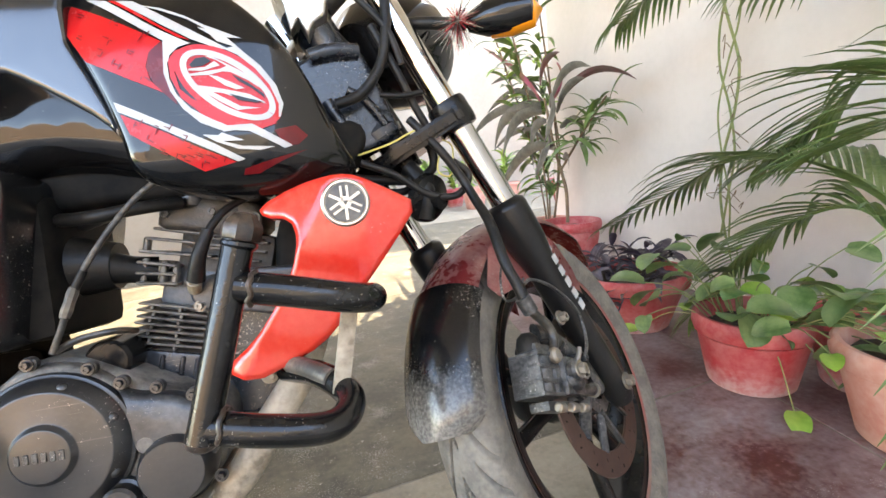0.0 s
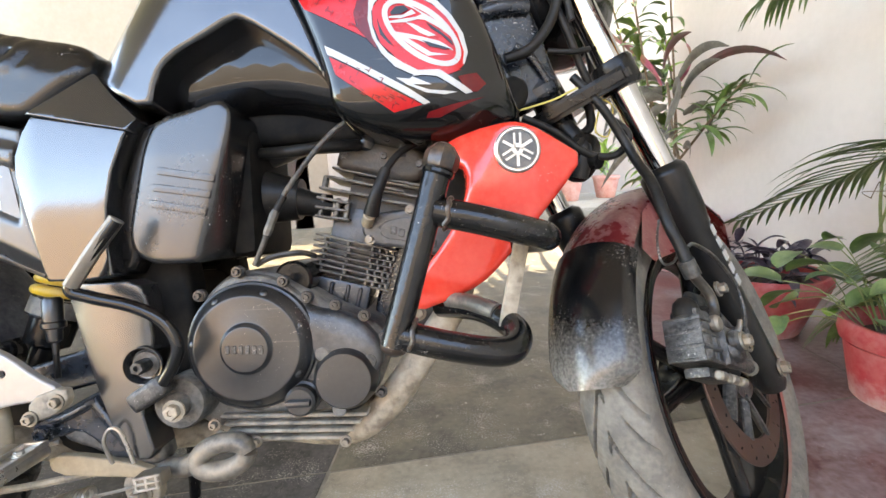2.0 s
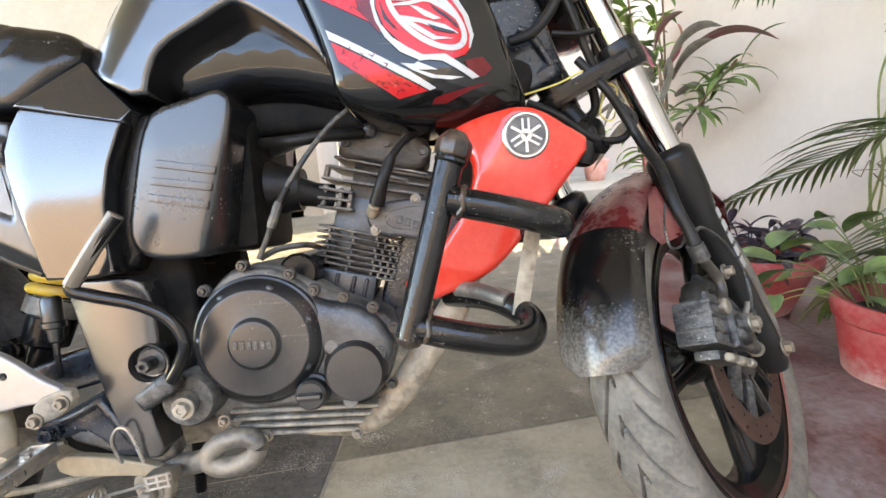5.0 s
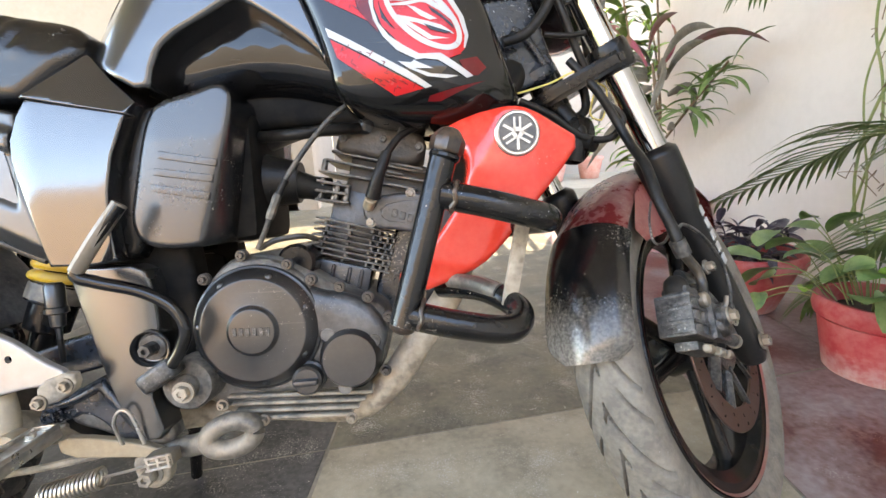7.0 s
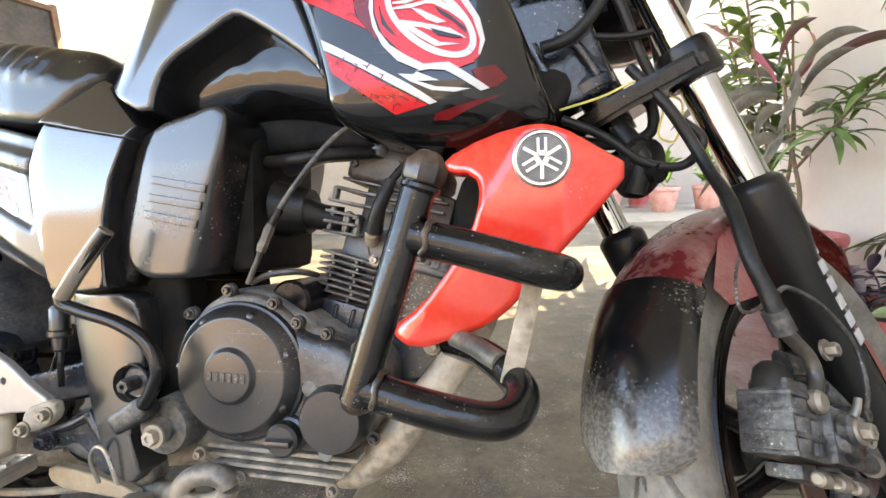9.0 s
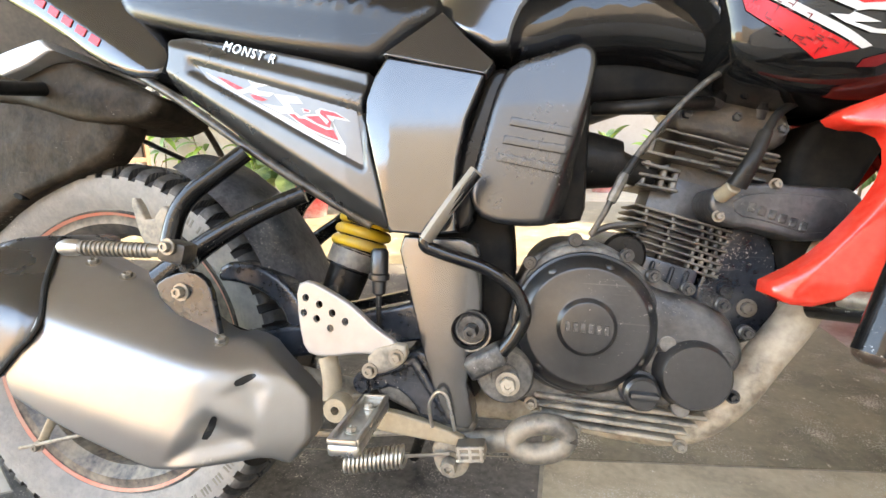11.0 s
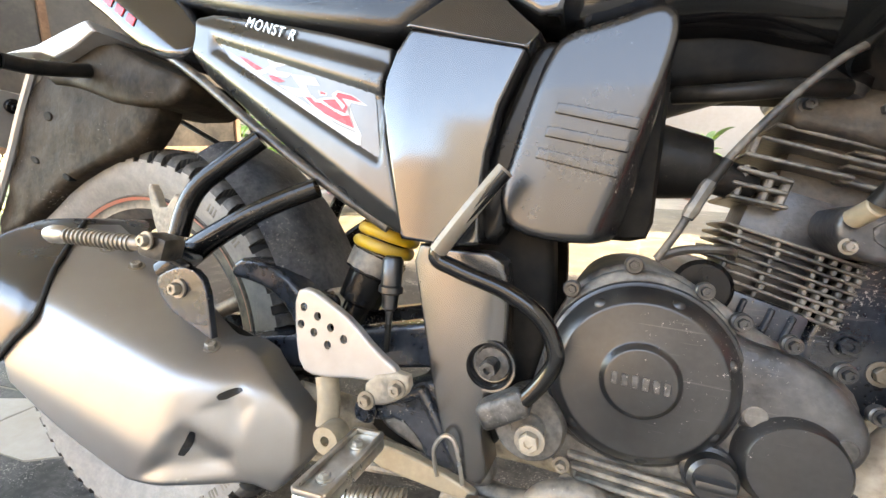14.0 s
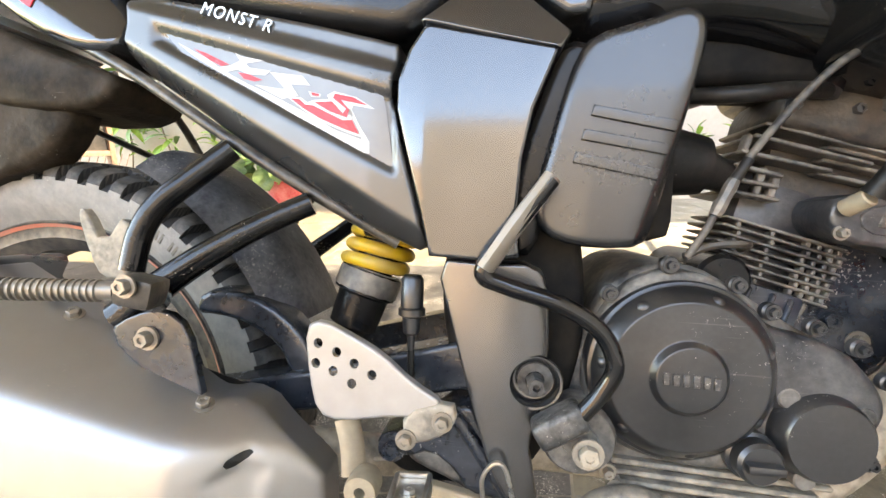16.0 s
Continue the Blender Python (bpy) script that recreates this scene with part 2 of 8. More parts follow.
M["red_decal"] = mat("red_decal_film", (0.5, 0.01, 0.012), (0.40, 0.008, 0.01), 0.2, coat=0.1, scale=40, spec=0.3)
M["wine_decal"] = mat("wine_decal_film", (0.10, 0.005, 0.007), (0.14, 0.007, 0.009), 0.2, coat=0.1, scale=30, spec=0.3)
M["white_decal"] = mat("white_decal_film", (0.44, 0.435, 0.425), (0.39, 0.385, 0.375), 0.22, coat=0.1, scale=20, spec=0.3, wear=0.3)
M["black_decal"] = mat("black_decal_film", (0.005, 0.005, 0.005), (0.008, 0.008, 0.008), 0.2, coat=0.1, spec=0.3)
M["grey_decal"] = mat("grey_decal_film", (0.115, 0.115, 0.117), (0.14, 0.14, 0.14), 0.3, metal=0.4, dust=0.05)
M["rubber"] = mat("black_rubber", (0.005, 0.005, 0.005), (0.010, 0.0096, 0.009), 0.4, dust=0.025, scale=20, fine=180, bump=0.2, spec=0.22, wear=0.4)
M["tyre"] = mat("dusty_tyre_rubber", (0.10, 0.091, 0.076), (0.155, 0.141, 0.118), 0.7, dust=0.18, scale=34, fine=170, bump=0.4, dust_color=(0.33, 0.29, 0.225), up=0.1, wear=0.5)
M["rear_tyre"] = mat("grey_dusty_tyre_rubber", (0.19, 0.181, 0.166), (0.24, 0.226, 0.204), 0.8, dust=0.10, scale=46, fine=190, bump=0.7, dust_color=(0.34, 0.315, 0.275), up=0.1, wear=0.6)
M["rear_tread"] = mat("dark_block_tread", (0.012, 0.0118, 0.0115), (0.045, 0.042, 0.038), 0.6, dust=0.18, scale=24, fine=150, bump=0.4, dust_color=(0.3, 0.27, 0.23), up=0.2)
M["orange"] = mat("faded_orange_rim_tape", (0.55, 0.13, 0.07), (0.4, 0.16, 0.11), 0.5, dust=0.45)
M["flap"] = mat("scratched_black_mudguard", (0.0045, 0.0047, 0.0055), (0.009, 0.009, 0.0095), 0.2, dust=0.012, scale=30, fine=240, up=0.2, wear=1.35, spec=0.9, speck=0.135, hem=(0.345, 0.432, (0.44, 0.41, 0.365)))
M["hugger"] = mat("sun_greyed_plastic", (0.055, 0.059, 0.066), (0.105, 0.108, 0.114), 0.4, dust=0.22, dust_color=(0.36, 0.355, 0.345), scale=26, fine=170, bump=0.4, wear=1.6, speck=0.2)
M["mudflap"] = mat("mud_caked_plastic", (0.013, 0.0092, 0.006), (0.032, 0.0235, 0.0155), 0.62, dust=0.07, scale=24, fine=110, bump=0.6, dust_color=(0.14, 0.105, 0.072), spec=0.12, wear=0.6)
M["yellow"] = mat("yellow_spring_paint", (0.62, 0.4, 0.02), (0.5, 0.31, 0.02), 0.4, dust=0.22, scale=20)
M["tan"] = mat("tan_dusty_steel", (0.36, 0.3, 0.205), (0.2, 0.165, 0.115), 0.5, metal=0.2, dust=0.25, scale=26, fine=140, bump=0.2, wear=0.6)
M["disc"] = mat("brown_worn_brake_disc", (0.055, 0.033, 0.027), (0.105, 0.066, 0.052), 0.4, metal=0.6, scale=25, fine=120, wear=0.5)
M["caliper"] = mat("black_dusty_caliper", (0.010, 0.0105, 0.011), (0.045, 0.0435, 0.041), 0.38, metal=0.3, dust=0.22, dust_color=(0.31, 0.295, 0.27), scale=44, fine=180, bump=0.7, wear=1.4, speck=0.1)
M["lens"] = mat("amber_lens", (0.85, 0.3, 0.01), (0.8, 0.26, 0.01), 0.2, coat=0.5)
M["seat"] = mat("black_leatherette", (0.0035, 0.0035, 0.004), (0.007, 0.0068, 0.0065), 0.2, dust=0.012, scale=10, fine=420, bump=0.2, spec=0.4, wear=0.4)
M["badge_dark"] = mat("dark_grey_badge_face", (0.05, 0.05, 0.05), (0.075, 0.073, 0.07), 0.4, dust=0.1, scale=60)
M["caked"] = mat("dust_caked_black_casting", (0.010, 0.0103, 0.011), (0.056, 0.053, 0.048), 0.45, dust=0.42, dust_color=(0.31, 0.285, 0.245), scale=18, fine=150, bump=0.5, spec=0.5, wear=0.55, up=0.6)
M["grime"] = mat("oily_brown_grime", (0.0095, 0.009, 0.0085), (0.045, 0.036, 0.027), 0.5, dust=0.12, dust_color=(0.2, 0.16, 0.115), scale=26, fine=140, bump=0.6, spec=0.6)
M["stand_steel"] = mat("dirty_grey_steel", (0.075, 0.070, 0.062), (0.19, 0.172, 0.145), 0.42, metal=0.3, dust=0.35, scale=16, fine=120, bump=0.3, wear=0.8)
M["rear_rim"] = mat("dust_filmed_alloy", (0.03, 0.03, 0.032), (0.09, 0.085, 0.078), 0.45, metal=0.4, dust=0.3, scale=20, fine=120)
M["grey_hose"] = mat("dusty_grey_cable_sheath", (0.014, 0.014, 0.014), (0.035, 0.033, 0.030), 0.45, dust=0.2, scale=30, fine=120, wear=0.6)
M["string"] = mat("yellow_thread", (0.6, 0.5, 0.14), (0.45, 0.37, 0.1), 0.8)


# ---- mesh helpers ----
def obj(name, bm, material, parent=None, label="", smooth=True, angle=38):
    me = bpy.data.meshes.new(name)
    bmesh.ops.recalc_face_normals(bm, faces=bm.faces)
    bm.to_mesh(me)
    bm.free()
    if smooth:
        me.polygons.foreach_set("use_smooth", [True] * len(me.polygons))
        me.set_sharp_from_angle(angle=radians(angle))
    me.materials.append(material)
    ob = new(name, me)
    if parent is not None:
        ob.parent = parent
    if label:
        ob["label"] = label
    return ob


def part(name, bm, material, parent, label="", smooth=True, angle=38):
    return obj(name, bm, material, parent, label, smooth, angle)


def thing(name, label, category, at=None, group="", kind=""):
    e = new(name)
    e.empty_display_size = 0.05
    if at is not None:
        e.matrix_world = at
    return tagged(e, label, category, group, kind)


def spline(pts, per=6, closed=False):
    """Points of a smooth curve through pts."""
    p = [Vector(v) for v in pts]
    n = len(p)
    out = []
    for i in range(n if closed else n - 1):
        if closed:
            a, b, c, d = p[i - 1], p[i], p[(i + 1) % n], p[(i + 2) % n]
        else:
            a, b, c, d = p[max(i - 1, 0)], p[i], p[i + 1], p[min(i + 2, n - 1)]
        for k in range(per):
            t = k / per
            out.append(0.5 * ((2 * b) + (c - a) * t + (2 * a - 5 * b + 4 * c - d) * t * t + (3 * b - a - 3 * c + d) * t ** 3))
    if not closed:
        out.append(p[-1])
    return out


def tube(pts, radius, segs=12, per=6, caps=True, bm=None, flat=1.0):
    """A round bar along a smooth curve; radius is one number or one per point."""
    path = spline(pts, per) if per else [Vector(p) for p in pts]
    n = len(path)
    if isinstance(radius, (int, float)):
        radii = [radius] * n
    else:
        radii = [float(v) for v in np.interp(np.linspace(0, len(radius) - 1, n), range(len(radius)), radius)]
    bm = bm or bmesh.new()
    side = None
    rings = []
    for i, p in enumerate(path):
        d = (path[min(i + 1, n - 1)] - path[max(i - 1, 0)]).normalized()
        if side is None:
            side = d.orthogonal().normalized()
        side = (side - d * side.dot(d)).normalized()
        other = d.cross(side)
        rings.append([bm.verts.new(p + radii[i] * (math.cos(a) * side + flat * math.sin(a) * other)) for a in (2 * math.pi * k / segs for k in range(segs))])
    for a, b in zip(rings, rings[1:]):
        for k in range(segs):
            bm.faces.new((a[k], a[(k + 1) % segs], b[(k + 1) % segs], b[k]))
    if caps:
        bm.faces.new(rings[0])
        bm.faces.new(rings[-1])
    return bm


def lathe(profile, centre, axis, segs=40, bm=None, start=None):
    """Turns (radius, height) pairs about an axis through centre."""
    bm = bm or bmesh.new()
    a = Vector(axis).normalized()
    u = Vector(start).normalized() if start is not None else a.orthogonal().normalized()
    v = a.cross(u)
    c = Vector(centre)
    rings = []
    for r, h in profile:
        if r < 1e-5:
            rings.append([bm.verts.new(c + a * h)])
        else:
            rings.append([bm.verts.new(c + a * h + r * (math.cos(t) * u + math.sin(t) * v)) for t in (2 * math.pi * k / segs for k in range(segs))])
    for p, q in zip(rings, rings[1:]):
        for k in range(segs):
            j = (k + 1) % segs
            if len(p) == 1 and len(q) == 1:
                continue
            if len(p) == 1:
                bm.faces.new((p[0], q[k], q[j]))
            elif len(q) == 1:
                bm.faces.new((p[k], p[j], q[0]))
            else:
                bm.faces.new((p[k], p[j], q[j], q[k]))
    return bm


def cyl(a, b, r, segs=16, bevel=0.15, bm=None):
    """A short rounded bar from a to b."""
    a, b = Vector(a), Vector(b)
    h = (b - a).length
    e = min(bevel * r, h / 3)
    return lathe([(0, 0), (r - e, 0), (r, e), (r, h - e), (r - e, h), (0, h)], a, b - a, segs, bm)


def box(size, m=None, bevel=0.003, bm=None, segs=2):
    own = bmesh.new()
    bmesh.ops.create_cube(own, size=1.0, matrix=Matrix.Diagonal((*size, 1)))
    if bevel:
        bmesh.ops.bevel(own, geom=own.edges[:], offset=bevel, segments=segs, affect="EDGES", profile=0.6)
    if m is not None:
        own.transform(m)
    return merge(bm, own)


def merge(bm, own):
    if bm is None:
        return own
    me = bpy.data.meshes.new("scratch")
    own.to_mesh(me)
    own.free()
    bm.from_mesh(me)
    bpy.data.meshes.remove(me)
    return bm


def bolt(centre, axis, r, h, bm=None, washer=1.5):
    """A hexagon bolt head on a washer."""
    c, a = Vector(centre), Vector(axis).normalized()
    bm = lathe([(0, 0), (r * washer, 0), (r * washer, h * 0.25), (r, h * 0.25)], c, a, 16, bm)
    return lathe([(r, h * 0.2), (r, h * 0.92), (r * 0.9, h), (r * 0.45, h), (r * 0.4, h * 0.8), (0, h * 0.8)], c, a, 6, bm)


def chaikin(pts, n=2):
    for _ in range(n):
        out = []
        for i in range(len(pts)):
            a, b = pts[i], pts[(i + 1) % len(pts)]
            out.append((0.75 * a[0] + 0.25 * b[0], 0.75 * a[1] + 0.25 * b[1]))
            out.append((0.25 * a[0] + 0.75 * b[0], 0.25 * a[1] + 0.75 * b[1]))
        pts = out
    return pts


def dense(pts, step):
    out = []
    for i in range(len(pts)):
        a, b = pts[i], pts[(i + 1) % len(pts)]
        n = max(1, int(math.dist(a, b) / step))
        out += [(a[0] + (b[0] - a[0]) * k / n, a[1] + (b[1] - a[1]) * k / n) for k in range(n)]
    return out


def edge_distance(P, loop):
    A = np.array(loop)
    B = np.roll(A, -1, 0)
    D = B - A
    out = np.full(len(P), 1e9)
    for a, d in zip(A, D):
        t = np.clip(((P - a) @ d) / max(d @ d, 1e-12), 0, 1)
        out = np.minimum(out, np.linalg.norm(P - a - t[:, None] * d, axis=1))
    return out


def panel(outline, out, rad=0.012, drop=None, depth=0.03, step=0.012, holes=(), cut=2, side=1, bm=None):
    """A moulded side panel over an outline in x and z. out(x, z): how far it stands from the middle plane; its rim is rounded
    by rad and falls by drop, and its walls go depth inwards. side 1: the bike's right."""
    from mathutils.geometry import delaunay_2d_cdt
    loop = dense(chaikin(list(outline), cut) if cut else list(outline), min(step, max(rad * 0.5, step * 0.4)) if rad else step)
    hole_loops = [dense(h, step / 3) for h in holes]
    drop = rad if drop is None else drop
    A = np.array(loop)
    lo, hi = A.min(0), A.max(0)
    rows = []
    for i, z in enumerate(np.arange(lo[1], hi[1], step)):
        for x in np.arange(lo[0] + (i % 2) * step / 2, hi[0], step):
            rows.append((x, z))
    inner = np.array(rows)
    # points inside the outline
    x, z = inner[:, 0], inner[:, 1]
    inside = np.zeros(len(inner), bool)
    B = np.roll(A, -1, 0)
    for (x1, z1), (x2, z2) in zip(A, B):
        hit = ((z1 > z) != (z2 > z)) & (x < (x2 - x1) * (z - z1) / ((z2 - z1) or 1e-12) + x1)
        inside ^= hit
    inner = inner[inside]
    far = edge_distance(inner, loop)
    inner, far = inner[far > step * 0.45], far[far > step * 0.45]
    # close rows along the rim, so that its rounding is smooth
    if rad > 0 and drop > 0:
        inner = inner[far > rad * 1.15] if len(inner) else inner
        rows = [inner]
        turn = 1 if sum(a[0] * b[1] - b[0] * a[1] for a, b in zip(loop, loop[1:] + loop[:1])) > 0 else -1
        for f in (0.07, 0.22, 0.48, 0.8, 1.05):
            ring = []
            for i in range(len(loop)):
                p, q, r = loop[i - 1], loop[i], loop[(i + 1) % len(loop)]
                tx, tz = r[0] - p[0], r[1] - p[1]
                n = math.hypot(tx, tz) or 1
                ring.append((q[0] - turn * tz / n * rad * f, q[1] + turn * tx / n * rad * f))
            R = np.array(ring)
            rows.append(R[edge_distance(R, loop) > rad * f * 0.93])
        inner = np.vstack([r for r in rows if len(r)])
    for h in hole_loops:
        if len(inner):
            c = np.mean(h, 0)
            hr = max(math.dist(c, p) for p in h)
            inner = inner[np.linalg.norm(inner - c, axis=1) > hr + step * 0.3]
    verts = [Vector(p) for p in loop]
    edges = [(i, (i + 1) % len(loop)) for i in range(len(loop))]
    for h in hole_loops:
        b0 = len(verts)
        verts += [Vector(p) for p in h]
        edges += [(b0 + i, b0 + (i + 1) % len(h)) for i in range(len(h))]
    nb = len(verts)
    verts += [Vector(p) for p in inner]
    co, _, faces, *_ = delaunay_2d_cdt(verts, edges, [], 1, 1e-6)
    co = np.array([tuple(c) for c in co])
    far = edge_distance(co, loop)
    fall = np.where(far < rad, drop * (1 - np.sqrt(np.clip(1 - (1 - far / rad) ** 2, 0, 1))), 0) if rad > 0 else 0 * far
    y = np.array([out(px, pz) for px, pz in co]) - fall
    bm = bm or bmesh.new()
    vs = [bm.verts.new((px, -side * py, pz)) for (px, pz), py in zip(co, y)]
    keep = []
    for f in faces:
        if hole_loops:
            c = co[list(f)].mean(0)
            if any(np.linalg.norm(c - np.mean(h, 0)) < 0.93 * max(math.dist(np.mean(h, 0), p) for p in h) for h in hole_loops):
                continue
        fx = bm.faces.new([vs[i] for i in f])
        keep.append(fx)
    if depth:
        rim = [e for f in keep for e in f.edges if len(e.link_faces) == 1]
        got = bmesh.ops.extrude_edge_only(bm, edges=list(set(rim)))["geom"]
        for g in got:
            if isinstance(g, bmesh.types.BMVert):
                g.co.y += side * depth
    return bm


def decal(outline, out, lift=0.0012, cut=0, step=0.008, side=1, bm=None, thick=0.0):
    """A film laid on a moulded surface."""
    return panel(outline, lambda x, z: out(x, z) + lift, rad=0.0, depth=thick, step=step, cut=cut, side=side, bm=bm)


def ellipse(c, a, b, turn=0.0, n=28, a0=0.0, a1=360.0):
    t0 = radians(turn)
    pts = []
    closed = a1 - a0 >= 360
    for k in range(n):
        t = radians(a0 + (a1 - a0) * k / (n if closed else n - 1))
        x, z = a * math.cos(t), b * math.sin(t)
        pts.append((c[0] + x * math.cos(t0) - z * math.sin(t0), c[1] + x * math.sin(t0) + z * math.cos(t0)))
    return pts


def band(c, a, b, w, turn=0.0, n=28, a0=0.0, a1=360.0):
    """The outline of an arc of a ring, w wide."""
    if a1 - a0 >= 360:
        a1 = a0 + 359.0
    return ellipse(c, a, b, turn, n, a0, a1) + ellipse(c, a - w, b - w, turn, n, a0, a1)[::-1]

# ---- the place: porch floor, walls, added roof, yard ----
ground_mat = mat("yard_earth", (0.40, 0.35, 0.285), (0.50, 0.44, 0.36), 0.9, scale=1.5, fine=25, bump=0.4)
bm = bmesh.new()
bmesh.ops.create_grid(bm, x_segments=2, y_segments=2, size=200)
bm.transform(Matrix.Translation((0, 0, -0.03)))
ground = tagged(obj("ground", bm, ground_mat, smooth=False), "pale dry earth of the yard", "ground", kind="structure")

grout = mat("floor_grout", (0.15, 0.135, 0.11), (0.26, 0.235, 0.19), 0.9, scale=12, fine=60, bump=0.5)
stone_dark = mat("dark_olive_stone_slab", (0.068, 0.062, 0.042), (0.14, 0.127, 0.089), 0.42, scale=5, fine=60, dust=0.2, up=0.05, dust_color=(0.28, 0.24, 0.17), bump=0.12, wear=2.0, speck=0.23, spec=0.35)
stone_black = mat("black_stone_slab", (0.012, 0.0122, 0.013), (0.05, 0.049, 0.048), 0.40, scale=5, fine=80, dust=0.22, up=0.05, dust_color=(0.2, 0.19, 0.175), bump=0.08, wear=2.0, speck=0.18, spec=0.3)
stone_tan = mat("tan_dusty_slab", (0.19, 0.168, 0.12), (0.37, 0.325, 0.24), 0.42, scale=7, fine=70, dust=0.25, up=0.05, bump=0.12, wear=2.0, dust_color=(0.31, 0.26, 0.185), speck=0.2)
stone_red = mat("red_brown_slab_with_powder", (0.085, 0.018, 0.013), (0.15, 0.055, 0.046), 0.3, scale=3.5, fine=60, dust=0.6, up=0.05, dust_color=(0.34, 0.305, 0.30), bump=0.06, wear=1.2, speck=0.12)
stone_white = mat("white_marble_chip_tile", (0.36, 0.335, 0.295), (0.27, 0.25, 0.215), 0.35, scale=5, fine=60, dust=0.2, up=0.05, wear=1.0)

U, V = Vector((0.9928, 0.12, 0)), Vector((0.08, 0.9968, 0))


def on_floor(u, v, z=0.0):
    """Grid of the paving, whose joints run along U and V."""
    p = Vector((0.69, 0.22, 0)) + u * U + v * V
    return (p.x, p.y, z)


bm = bmesh.new()
vs = [bm.verts.new(on_floor(u, v, -0.0012)) for u, v in ((-3.3, -1.2), (3.2, -1.2), (3.2, 6.4), (-3.3, 6.4))]
bm.faces.new(vs)
low = [bm.verts.new(v.co - Vector((0, 0, 0.02))) for v in vs]
bm.faces.new(low[::-1])
for i in range(4):
    bm.faces.new((vs[i], low[i], low[(i + 1) % 4], vs[(i + 1) % 4]))
floor = tagged(obj("floor", bm, grout, smooth=False), "porch floor of dark stone slabs with worn joints", "floor", kind="structure")


def slab(corners, material):
    """One paving slab with chamfered edges; corners in the paving's grid."""
    g = 0.0016
    pts = [Vector(on_floor(u, v)) for u, v in corners]
    c = sum(pts, Vector()) / len(pts)
    bm = bmesh.new()
    low, top = [], []
    for p in pts:
        d = (c - p).normalized()
        low.append(bm.verts.new(p + d * g * 1.4 + Vector((0, 0, -0.006))))
        top.append(bm.verts.new(p + d * (g * 1.4 + 0.003)))
    bm.faces.new(top)
    n = len(pts)
    for i in range(n):
        bm.faces.new((low[i], low[(i + 1) % n], top[(i + 1) % n], top[i]))
    return part("slab", bm, material, floor, smooth=False)


US = [-3.3, -2.32, -1.22, 0.0, 0.93, 1.42, 3.2]
VS = [-1.2, -0.62, 0.0, 1.5, 2.6, 4.2, 6.4]
for i, (u0, u1) in enumerate(zip(US, US[1:])):
    for j, (v0, v1) in enumerate(zip(VS, VS[1:])):
        if u0 >= 0.9:
            m = stone_red if v1 <= 2.7 else stone_dark
        elif u0 >= 0:
            m = stone_dark if v0 >= 0 else stone_tan if v0 >= -0.7 else stone_dark
        else:
            m = stone_black if v1 <= 0.0 or (u0 < -1 and v0 < 1) else stone_dark
        if v0 >= 4:
            m = stone_tan
        if i == 1 and j == 1:
            slab([(u0, v0), (u1, v0), (u1, v1 - 0.17), (u1 - 0.25, v1 - 0.08), (u1, v1), (u0, v1)], stone_black)
            slab([(u1, v1 - 0.17), (u1, v1), (u1 - 0.25, v1 - 0.08)], stone_white)
            continue
        if i == 2 and j == 1:
            slab([(u0, v0), (u1, v0), (u1, v1), (u0, v1), (u0 + 0.25, v1 - 0.15), (u0 + 0.2, v1 - 0.18), (u0, v1 - 0.17)], stone_black)
            slab([(u0, v1 - 0.17), (u0 + 0.2, v1 - 0.18), (u0 + 0.25, v1 - 0.15), (u0, v1)], stone_white)
            continue
        slab([(u0, v0), (u1, v0), (u1, v1), (u0, v1)], m)

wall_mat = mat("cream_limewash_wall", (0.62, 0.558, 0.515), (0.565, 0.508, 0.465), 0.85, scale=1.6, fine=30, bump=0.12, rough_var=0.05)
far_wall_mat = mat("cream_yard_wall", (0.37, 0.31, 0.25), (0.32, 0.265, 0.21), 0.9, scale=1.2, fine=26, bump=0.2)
lane_wall_mat = mat("tan_lane_wall", (0.66, 0.48, 0.34), (0.58, 0.41, 0.28), 0.9, scale=1.2, fine=26, bump=0.2)
brown_wall_mat = mat("brown_plaster_wall", (0.44, 0.385, 0.32), (0.36, 0.31, 0.25), 0.9, scale=1.2, fine=26, bump=0.2)
roof_mat = mat("unseen_ceiling_plaster", (0.46, 0.4, 0.34), (0.4, 0.34, 0.28), 0.9, scale=2)


def wall(name, a, b, z0, z1, thick, material, label):
    """A straight wall whose seen face runs from a to b; its thickness lies to the left of that way."""
    a, b = Vector((*a, 0)), Vector((*b, 0))
    d = (b - a).normalized()
    n = Vector((-d.y, d.x, 0)) * thick
    bm = bmesh.new()
    low = [bm.verts.new(p + Vector((0, 0, z0))) for p in (a, b, b + n, a + n)]
    top = [bm.verts.new(v.co + Vector((0, 0, z1 - z0))) for v in low]
    bm.faces.new(low)
    bm.faces.new(top)
    for i in range(4):
        bm.faces.new((low[i], low[(i + 1) % 4], top[(i + 1) % 4], top[i]))
    bmesh.ops.bevel(bm, geom=bm.edges[:], offset=0.008, segments=2, affect="EDGES")
    return tagged(obj(name, bm, material), label, "wall", kind="structure")


# wall_east and wall_north: height added above view blocks the sun.
wall("wall_east", (2.635, 2.55), (2.42, -2.6), -0.02, 5.4, 0.23, wall_mat, "cream limewashed house wall beside the potted plants")
# Unseen extension, added to keep sun off the ground before the bike.
wall("wall_east_low", (2.42, -2.61), (2.23, -7.2), -0.02, 2.6, 0.23, wall_mat, "unseen lower wall added to shade the ground before the bike")
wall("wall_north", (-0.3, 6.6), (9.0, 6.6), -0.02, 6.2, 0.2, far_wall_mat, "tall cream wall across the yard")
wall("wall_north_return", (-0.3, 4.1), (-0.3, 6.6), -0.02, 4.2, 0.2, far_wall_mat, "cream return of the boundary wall")
